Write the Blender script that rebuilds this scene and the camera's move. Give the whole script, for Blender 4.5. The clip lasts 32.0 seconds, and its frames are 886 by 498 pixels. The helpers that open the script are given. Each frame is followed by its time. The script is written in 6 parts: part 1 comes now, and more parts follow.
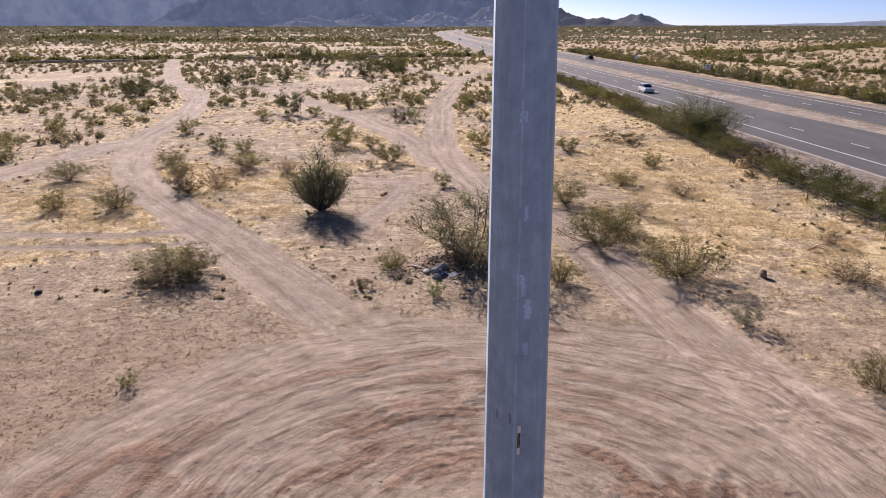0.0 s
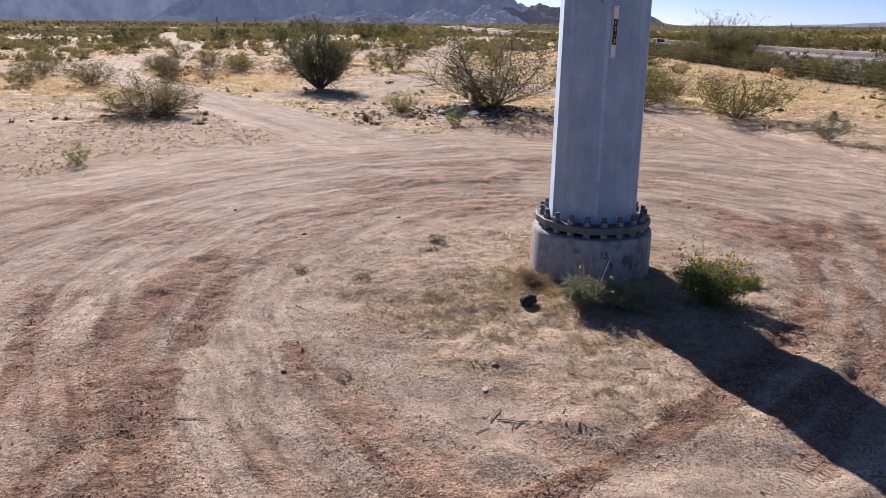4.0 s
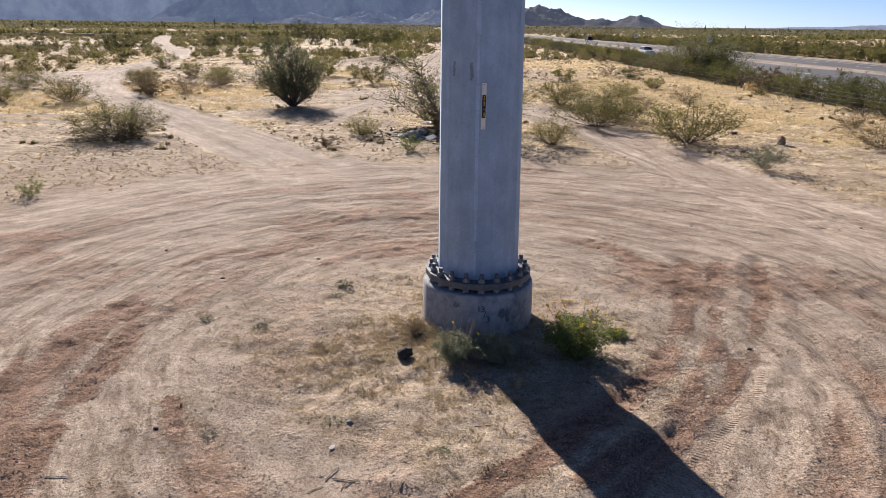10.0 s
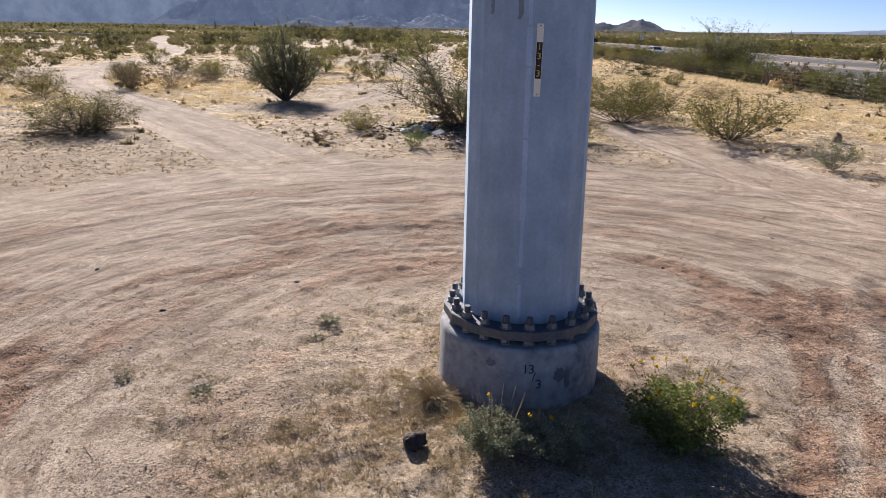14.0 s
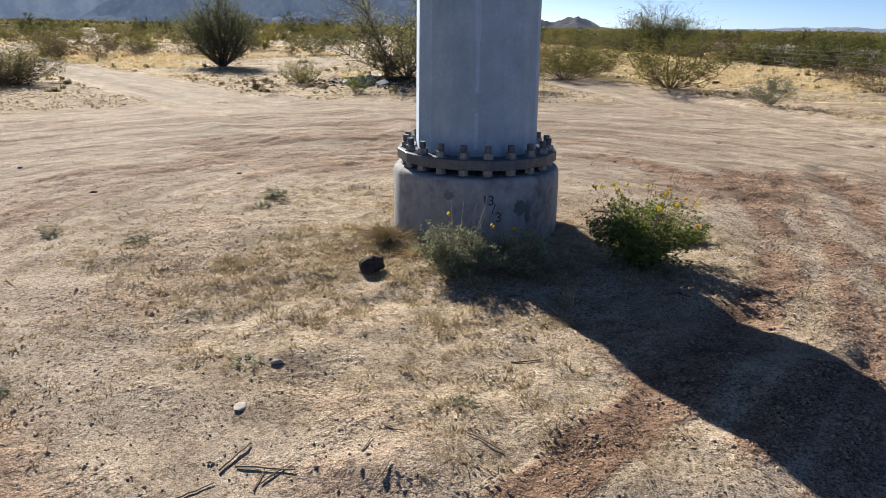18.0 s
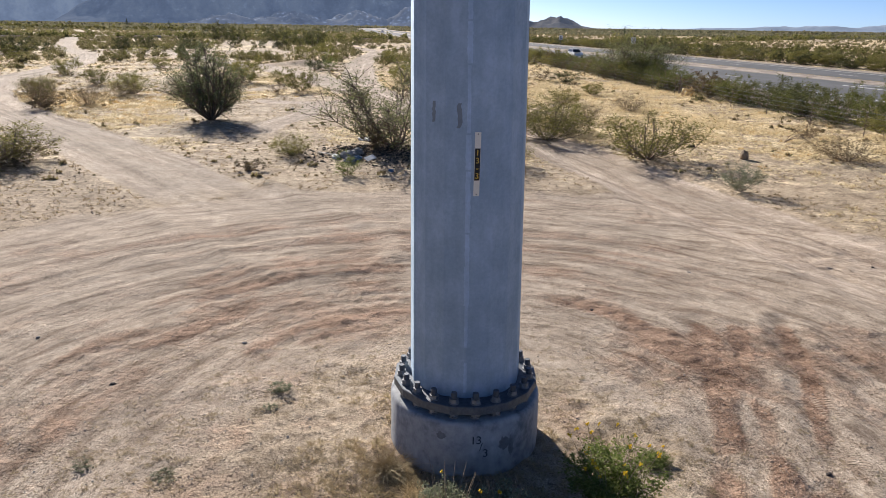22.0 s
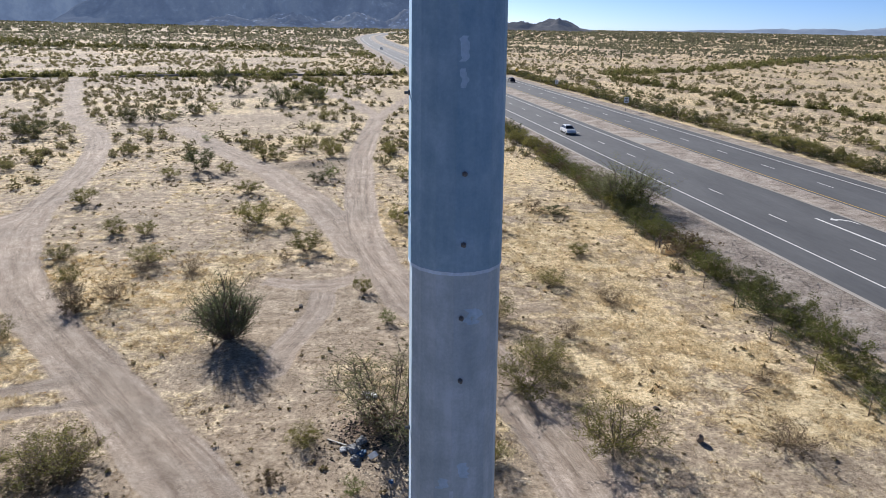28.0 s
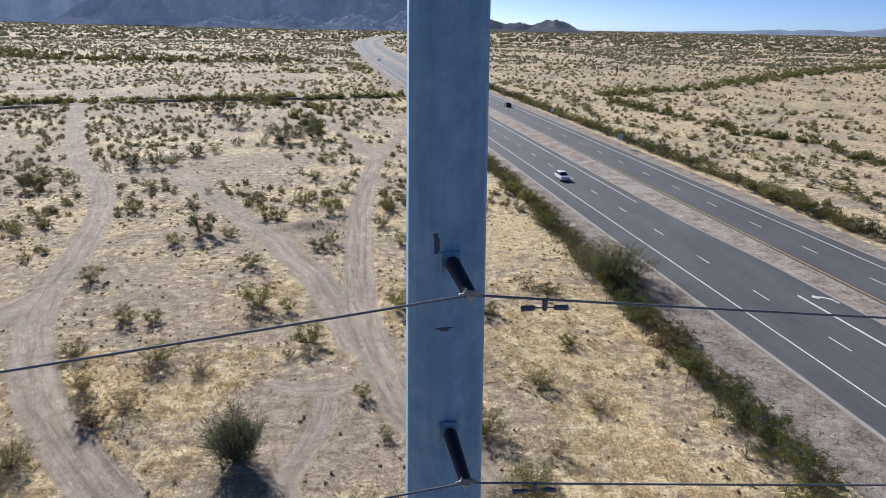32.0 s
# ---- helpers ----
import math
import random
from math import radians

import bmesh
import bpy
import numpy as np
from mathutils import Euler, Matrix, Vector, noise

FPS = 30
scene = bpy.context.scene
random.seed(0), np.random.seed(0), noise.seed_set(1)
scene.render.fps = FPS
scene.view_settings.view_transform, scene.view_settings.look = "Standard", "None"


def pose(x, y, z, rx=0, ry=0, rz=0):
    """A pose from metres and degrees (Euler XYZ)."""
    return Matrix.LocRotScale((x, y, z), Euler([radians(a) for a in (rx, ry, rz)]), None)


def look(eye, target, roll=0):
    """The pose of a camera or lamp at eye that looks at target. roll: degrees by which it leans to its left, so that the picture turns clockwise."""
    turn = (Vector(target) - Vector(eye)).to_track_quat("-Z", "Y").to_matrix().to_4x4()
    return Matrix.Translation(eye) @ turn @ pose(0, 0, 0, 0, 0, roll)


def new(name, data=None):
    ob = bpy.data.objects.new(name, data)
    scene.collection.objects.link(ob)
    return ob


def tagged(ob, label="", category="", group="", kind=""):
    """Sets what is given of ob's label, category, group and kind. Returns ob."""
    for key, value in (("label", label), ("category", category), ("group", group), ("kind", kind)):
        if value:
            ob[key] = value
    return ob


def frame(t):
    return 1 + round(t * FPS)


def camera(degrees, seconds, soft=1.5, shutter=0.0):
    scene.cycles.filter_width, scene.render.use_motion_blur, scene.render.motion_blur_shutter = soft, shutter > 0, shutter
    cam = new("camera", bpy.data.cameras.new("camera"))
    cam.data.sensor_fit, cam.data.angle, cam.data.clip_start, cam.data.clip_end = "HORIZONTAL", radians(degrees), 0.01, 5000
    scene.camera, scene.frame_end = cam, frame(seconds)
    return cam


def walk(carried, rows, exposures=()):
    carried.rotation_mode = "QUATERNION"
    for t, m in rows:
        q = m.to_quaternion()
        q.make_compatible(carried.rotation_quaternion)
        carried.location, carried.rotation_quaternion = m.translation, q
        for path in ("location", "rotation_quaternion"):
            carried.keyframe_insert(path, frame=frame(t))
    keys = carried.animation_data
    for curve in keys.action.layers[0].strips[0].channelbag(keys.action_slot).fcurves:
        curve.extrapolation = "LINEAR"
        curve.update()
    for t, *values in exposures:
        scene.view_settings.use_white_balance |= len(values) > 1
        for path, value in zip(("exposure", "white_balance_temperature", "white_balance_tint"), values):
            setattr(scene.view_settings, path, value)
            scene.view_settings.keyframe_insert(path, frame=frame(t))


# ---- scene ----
cam = camera(64.4, 32.0, soft=0.85)
METRES, EYE, TILT, LEAN, TURN = 45.7, 12.0, -17.75, 0.0, 0.0
ROWS = [
    (0.0, 0.0, 0.0, 0.0, 0.0, 0.0, -0.0),
    (0.5, 0.0029, 0.0025, -0.0034, -0.01, 0.01, -0.06),
    (1.0, 0.0044, 0.0105, -0.0262, -0.02, 0.07, -0.12),
    (1.5, 0.0008, 0.0217, -0.0627, -0.05, 0.08, -0.16),
    (2.0, -0.006, 0.0342, -0.1007, -0.09, 0.07, -0.23),
    (2.5, -0.0115, 0.0562, -0.1338, -0.09, 0.04, -0.33),
    (3.0, -0.0163, 0.0886, -0.1508, -0.09, 0.0, -0.41),
    (3.5, -0.0187, 0.1045, -0.1528, -0.12, -0.01, -0.42),
    (5.5, -0.0105, 0.1091, -0.1563, -0.14, -0.01, -0.49),
    (6.0, -0.0087, 0.1084, -0.1564, -0.16, 0.02, -0.5),
    (6.5, -0.0084, 0.1078, -0.1563, -0.17, 0.05, -0.54),
    (7.0, -0.0063, 0.1066, -0.1561, -0.17, 0.06, -0.55),
    (7.5, -0.0035, 0.105, -0.1559, -0.17, 0.08, -0.56),
    (8.0, 0.0019, 0.103, -0.156, -0.18, 0.1, -0.59),
    (8.5, 0.0121, 0.1005, -0.1562, -0.17, 0.09, -0.6),
    (9.0, 0.02, 0.0983, -0.1561, -0.22, 0.11, -0.61),
    (9.5, 0.0215, 0.0959, -0.1539, -0.24, 0.1, -0.61),
    (10.0, 0.0206, 0.0887, -0.1351, -0.23, 0.06, -0.61),
    (10.5, 0.0199, 0.0822, -0.121, -0.23, 0.13, -0.68),
    (11.0, 0.019, 0.0848, -0.1199, -0.21, 0.14, -0.72),
    (11.5, 0.0184, 0.1074, -0.1125, -0.18, 0.14, -0.78),
    (12.0, 0.0171, 0.1425, -0.0976, -0.16, 0.15, -0.81),
    (12.5, 0.0161, 0.1585, -0.0923, -0.17, 0.19, -0.79),
    (13.0, 0.0152, 0.1609, -0.0921, -0.18, 0.19, -0.79),
    (13.5, 0.0147, 0.1642, -0.1039, -0.18, 0.28, -0.81),
    (14.0, 0.0142, 0.1715, -0.129, -0.19, 0.34, -0.83),
    (14.5, 0.0137, 0.1768, -0.1497, -0.2, 0.3, -0.8),
    (15.0, 0.0131, 0.1791, -0.156, -0.19, 0.22, -0.78),
    (15.5, 0.0127, 0.1794, -0.1571, -0.18, 0.23, -0.78),
    (17.5, 0.0115, 0.1803, -0.1668, -0.15, 0.12, -0.75),
    (18.0, 0.012, 0.1795, -0.1672, -4.69, 0.16, 0.61),
    (18.5, 0.0117, 0.1792, -0.1674, -8.66, 0.08, 1.84),
    (19.0, 0.0115, 0.1791, -0.1674, -8.48, 0.08, 1.78),
    (19.5, 0.0116, 0.1785, -0.1675, -6.0, 0.11, 1.1),
    (20.0, 0.011, 0.1785, -0.1679, -5.95, 0.1, 1.11),
    (20.5, 0.0108, 0.1778, -0.166, -5.94, 0.07, 1.1),
    (21.0, 0.0111, 0.1736, -0.1505, -5.94, 0.05, 1.14),
    (21.5, 0.0105, 0.1664, -0.1284, -5.92, 0.07, 1.14),
    (22.0, 0.0093, 0.1592, -0.1073, -5.92, 0.08, 1.12),
    (22.5, 0.0092, 0.1519, -0.0864, -5.91, 0.1, 1.08),
    (23.0, 0.0098, 0.1441, -0.0654, -5.91, 0.12, 1.07),
    (23.5, 0.0102, 0.136, -0.0434, -5.93, 0.12, 1.03),
    (24.0, 0.0097, 0.1282, -0.0199, -5.95, 0.09, 1.0),
    (24.5, 0.0094, 0.121, 0.0039, -5.97, 0.06, 0.98),
    (25.0, 0.0093, 0.1138, 0.0281, -5.98, 0.06, 0.98),
    (25.5, 0.0093, 0.1064, 0.0523, -5.99, 0.03, 0.98),
    (27.5, 0.0093, 0.0754, 0.1495, -6.06, -0.04, 0.92),
    (28.0, 0.0093, 0.0677, 0.1741, -6.08, -0.05, 0.91),
    (28.5, 0.0093, 0.0603, 0.1983, -6.1, -0.07, 0.92),
    (29.0, 0.0093, 0.0524, 0.2223, -6.13, -0.07, 0.92),
    (29.5, 0.0093, 0.0446, 0.2464, -6.15, -0.09, 0.92),
    (30.0, 0.0093, 0.0367, 0.2702, -6.19, -0.09, 0.93),
    (30.5, 0.0093, 0.0288, 0.2934, -6.21, -0.1, 0.94),
    (31.0, 0.0093, 0.0207, 0.3169, -6.24, -0.11, 0.94),
    (31.5, 0.0093, 0.0128, 0.3402, -6.25, -0.12, 0.94),
    (32.0, 0.0093, 0.0074, 0.3561, -6.27, -0.12, 0.94),
]
walk(cam, [(t, pose(0, 0, EYE, TILT, LEAN, TURN) @ pose(METRES * x, METRES * y, METRES * z, 90 + pitch, roll, yaw)) for t, x, y, z, yaw, pitch, roll in ROWS],
     exposures=[(0.0, 0.68, 6700, 25), (3.5, 0.78, 6700, 24), (9.0, 0.85, 6700, 16), (17.4, 0.88, 6600, 16), (17.8, 0.90, 6850, 8), (19.0, 1.0, 6800, 8), (21.0, 0.99, 6550, 11), (23.0, 0.77, 6500, 11), (28.0, 0.70, 6000, 11), (32.0, 0.55, 5850, 11)])

# ---- world and sun ----
SUN = Vector((-0.3355 * math.cos(radians(25)), 0.942 * math.cos(radians(25)), math.sin(radians(25)))).normalized()
world = bpy.data.worlds.new("desert_sky")
scene.world = world
world.use_nodes = True
wn = world.node_tree
sky = wn.nodes.new("ShaderNodeTexSky")
sky.sky_type = "NISHITA"
sky.sun_disc = False
sky.sun_elevation = radians(25)
sky.sun_rotation = math.atan2(SUN.x, SUN.y) % (2 * math.pi)
sky.air_density, sky.dust_density, sky.ozone_density = 0.35, 0.25, 4.0
wn.nodes["Background"].inputs["Strength"].default_value = 0.068
tint = wn.nodes.new("ShaderNodeMix")
tint.data_type, tint.blend_type = "RGBA", "MULTIPLY"
tint.inputs["Factor"].default_value = 1.0
tint.inputs["B"].default_value = (0.985, 1.0, 1.03, 1)
wn.links.new(sky.outputs["Color"], tint.inputs["A"])
wn.links.new(tint.outputs["Result"], wn.nodes["Background"].inputs["Color"])
sun_data = bpy.data.lights.new("sun", "SUN")
sun_data.energy, sun_data.angle, sun_data.color = 5.0, radians(0.55), (1.0, 0.94, 0.86)
sun = new("sun", sun_data)
sun.matrix_world = look(SUN * 200, (0, 0, 0))

rng = np.random.default_rng(7)


# ---- small tools ----
def quad_mesh(name, verts, faces, smooth=False):
    """A mesh from an (n, 3) array of places and an (m, k) array of corners."""
    verts, faces = np.asarray(verts, np.float32), np.asarray(faces, np.int32)
    me = bpy.data.meshes.new(name)
    k = faces.shape[1]
    me.vertices.add(len(verts))
    me.vertices.foreach_set("co", verts.ravel())
    me.loops.add(faces.size)
    me.loops.foreach_set("vertex_index", faces.ravel())
    me.polygons.add(len(faces))
    me.polygons.foreach_set("loop_start", np.arange(0, faces.size, k, dtype=np.int32))
    me.polygons.foreach_set("use_smooth", np.full(len(faces), smooth))
    me.update(calc_edges=True)
    return me


def mesh_of(bm, name, smooth=False):
    me = bpy.data.meshes.new(name)
    bmesh.ops.recalc_face_normals(bm, faces=bm.faces)
    for f in bm.faces:
        f.smooth = smooth
    bm.to_mesh(me)
    bm.free()
    return me


def part(name, data, material, parent=None, label="", at=None):
    """One mesh object (from a bmesh or a mesh) under a thing or a part."""
    me = mesh_of(data, name) if isinstance(data, bmesh.types.BMesh) else data
    if material and not me.materials:
        me.materials.append(material)
    ob = new(name, me)
    if parent:
        ob.parent = parent
    if at:
        ob.matrix_basis = at
    if label:
        tagged(ob, label)
    return ob


def thing(name, label, category, group="", at=None):
    ob = new(name)
    ob.empty_display_size = 0.2
    if at:
        ob.matrix_basis = at
    return tagged(ob, label, category, group)


def add_box(bm, size, centre, bevel=0.0, turn=None):
    m = Matrix.Translation(centre) @ (turn or Matrix()) @ Matrix.Diagonal((*size, 1))
    made = bmesh.ops.create_cube(bm, size=1, matrix=m)["verts"]
    if bevel:
        edges = list({e for v in made for e in v.link_edges})
        bmesh.ops.bevel(bm, geom=edges, offset=bevel, segments=2, affect="EDGES")
    return made


def add_cyl(bm, r0, r1, a, b, sides=12):
    a, b = Vector(a), Vector(b)
    d = b - a
    m = Matrix.Translation((a + b) / 2) @ d.to_track_quat("Z", "Y").to_matrix().to_4x4()
    return bmesh.ops.create_cone(bm, cap_ends=True, segments=sides, radius1=r0, radius2=r1, depth=d.length, matrix=m)["verts"]


def tube_arrays(points, radii, sides=5):
    """Vertices and quads of a tube along points."""
    points, n = np.asarray(points, float), len(points)
    v = []
    for i in range(n):
        d = points[min(i + 1, n - 1)] - points[max(i - 1, 0)]
        d /= np.linalg.norm(d) + 1e-9
        u = np.cross(d, (0.3, 0.2, 0.93) if abs(d[2]) < 0.9 else (1, 0, 0))
        u /= np.linalg.norm(u)
        w = np.cross(d, u)
        for k in range(sides):
            a = 2 * math.pi * k / sides
            v.append(points[i] + radii[i] * (math.cos(a) * u + math.sin(a) * w))
    f = [(i * sides + k, i * sides + (k + 1) % sides, (i + 1) * sides + (k + 1) % sides, (i + 1) * sides + k)
         for i in range(n - 1) for k in range(sides)]
    return np.array(v), np.array(f)


def joined(pieces):
    vs, fs, base = [], [], 0
    for v, f in pieces:
        vs.append(v)
        fs.append(f + base)
        base += len(v)
    return np.concatenate(vs), np.concatenate(fs)


def leaf_arrays(centres, size, stretch, r, up=0.0):
    """A small folded diamond leaf at every centre."""
    n = len(centres)
    a = r.normal(size=(n, 3))
    a[:, 2] += up
    a /= np.linalg.norm(a, axis=1)[:, None]
    b = np.cross(a, r.normal(size=(n, 3)))
    b /= np.linalg.norm(b, axis=1)[:, None] + 1e-9
    s = size * r.uniform(0.6, 1.4, (n, 1))
    a, b = a * s * stretch, b * s
    v = np.stack([centres - a * 0.5, centres + b * 0.5, centres + a * 0.5, centres - b * 0.5], 1).reshape(-1, 3)
    return v, np.arange(4 * n).reshape(n, 4)


def hash2(ix, iy, seed):
    h = (ix.astype(np.int64) * 374761393 + iy.astype(np.int64) * 668265263 + seed * 974634721) & 0xFFFFFFFF
    h = ((h ^ (h >> 13)) * 1274126177) & 0xFFFFFFFF
    return ((h ^ (h >> 16)) & 0xFFFF) / 65535.0


def vnoise(x, y, seed=0):
    ix, iy = np.floor(x), np.floor(y)
    fx, fy = x - ix, y - iy
    fx, fy = fx * fx * (3 - 2 * fx), fy * fy * (3 - 2 * fy)
    a, b = hash2(ix, iy, seed), hash2(ix + 1, iy, seed)
    c, d = hash2(ix, iy + 1, seed), hash2(ix + 1, iy + 1, seed)
    return (a + (b - a) * fx) * (1 - fy) + (c + (d - c) * fx) * fy


def fbm(x, y, octaves=4, seed=0):
    total, amp, out = 0.0, 0.5, 0.0
    for k in range(octaves):
        out = out + amp * vnoise(x * 2 ** k + 17.3 * k, y * 2 ** k - 9.1 * k, seed + k)
        total += amp
        amp *= 0.5
    return out / total


def smooth01(x, a, b):
    t = np.clip((x - a) / (b - a), 0, 1)
    return t * t * (3 - 2 * t)


# ---- materials ----
def material(name, rough=0.8, metal=0.0):
    m = bpy.data.materials.new(name)
    m.use_nodes = True
    p = m.node_tree.nodes["Principled BSDF"]
    p.inputs["Roughness"].default_value = rough
    p.inputs["Metallic"].default_value = metal
    p.inputs["Specular IOR Level"].default_value = 0.3
    return m, m.node_tree, p


def node(nt, kind, **values):
    n = nt.nodes.new(kind)
    for k, v in values.items():
        key = k.replace("_", " ")
        if key in n.inputs:
            n.inputs[key].default_value = v
    return n


def coords(nt, scale=None):
    tc = nt.nodes.new("ShaderNodeTexCoord")
    if not scale:
        return tc.outputs["Object"]
    mp = nt.nodes.new("ShaderNodeMapping")
    mp.inputs["Scale"].default_value = scale
    nt.links.new(tc.outputs["Object"], mp.inputs["Vector"])
    return mp.outputs["Vector"]


def noise_of(nt, vec, scale, detail=4.0, rough=0.6):
    n = node(nt, "ShaderNodeTexNoise", Scale=scale, Detail=detail, Roughness=rough)
    nt.links.new(vec, n.inputs["Vector"])
    return n.outputs["Fac"]


def ramp(nt, fac, stops):
    n = nt.nodes.new("ShaderNodeValToRGB")
    e = n.color_ramp.elements
    while len(e) < len(stops):
        e.new(0.5)
    for k, (at, col) in enumerate(stops):
        e[k].position = at
        e[k].color = (*col, 1) if len(col) == 3 else col
    nt.links.new(fac, n.inputs["Fac"])
    return n.outputs["Color"]


def mix(nt, fac, a, b, blend="MIX"):
    n = nt.nodes.new("ShaderNodeMix")
    n.data_type, n.blend_type = "RGBA", blend
    for sock, val in ((n.inputs["Factor"], fac), (n.inputs["A"], a), (n.inputs["B"], b)):
        if isinstance(val, (int, float)):
            sock.default_value = val
        elif isinstance(val, tuple):
            sock.default_value = (*val, 1)
        else:
            nt.links.new(val, sock)
    return n.outputs["Result"]


def mathn(nt, op, a, b=0.0):
    n = nt.nodes.new("ShaderNodeMath")
    n.operation = op
    for sock, val in zip(n.inputs, (a, b)):
        if isinstance(val, (int, float)):
            sock.default_value = val
        else:
            nt.links.new(val, sock)
    return n.outputs["Value"]


def bump(nt, p, height, strength=0.5, distance=0.02):
    b = node(nt, "ShaderNodeBump", Strength=strength, Distance=distance)
    nt.links.new(height, b.inputs["Height"])
    nt.links.new(b.outputs["Normal"], p.inputs["Normal"])


def plain(name, dark, light, rough=0.8, metal=0.0, scale=8.0, bumpiness=0.3, bump_scale=60.0, distance=0.01, squash=None):
    """A surface whose colour wanders between two tones at two sizes, with fine relief."""
    m, nt, p = material(name, rough, metal)
    v = coords(nt, squash)
    big, fine = noise_of(nt, v, scale, 5), noise_of(nt, v, scale * 9, 3)
    c = ramp(nt, mathn(nt, "ADD", mathn(nt, "MULTIPLY", big, 0.7), mathn(nt, "MULTIPLY", fine, 0.3)), [(0.3, dark), (0.7, light)])
    nt.links.new(c, p.inputs["Base Color"])
    if bumpiness:
        bump(nt, p, noise_of(nt, v, bump_scale, 4), bumpiness, distance)
    return m


def leafy(name, tones, glow=0.35):
    """Foliage: tones vary leaf by leaf, and light comes through the blades."""
    m, nt, p = material(name, 0.75)
    p.inputs["Specular IOR Level"].default_value = 0.08
    geo = nt.nodes.new("ShaderNodeNewGeometry")
    c = ramp(nt, geo.outputs["Random Per Island"], [(k / max(1, len(tones) - 1), t) for k, t in enumerate(tones)])
    info = nt.nodes.new("ShaderNodeObjectInfo")
    hsv = node(nt, "ShaderNodeHueSaturation", Saturation=1.0)
    nt.links.new(mathn(nt, "ADD", mathn(nt, "MULTIPLY", info.outputs["Random"], 0.5), 0.75), hsv.inputs["Value"])
    nt.links.new(c, hsv.inputs["Color"])
    nt.links.new(hsv.outputs["Color"], p.inputs["Base Color"])
    tr = nt.nodes.new("ShaderNodeBsdfTranslucent")
    nt.links.new(hsv.outputs["Color"], tr.inputs["Color"])
    mx = nt.nodes.new("ShaderNodeMixShader")
    mx.inputs["Fac"].default_value = glow
    out = nt.nodes["Material Output"]
    nt.links.new(p.outputs["BSDF"], mx.inputs[1])
    nt.links.new(tr.outputs["BSDF"], mx.inputs[2])
    nt.links.new(mx.outputs["Shader"], out.inputs["Surface"])
    return m


def dots(nt, v, scale, radius, share):
    """Crisp scattered specks of uneven size: one in a share of the cells."""
    vor = node(nt, "ShaderNodeTexVoronoi", Scale=scale)
    vor.voronoi_dimensions = "2D"
    nt.links.new(v, vor.inputs["Vector"])
    sep = nt.nodes.new("ShaderNodeSeparateColor")
    nt.links.new(vor.outputs["Color"], sep.inputs["Color"])
    size = mathn(nt, "MULTIPLY", mathn(nt, "ADD", sep.outputs["Red"], 0.35), radius)
    near = mathn(nt, "LESS_THAN", vor.outputs["Distance"], size)
    return mathn(nt, "MULTIPLY", near, mathn(nt, "LESS_THAN", sep.outputs["Green"], share))


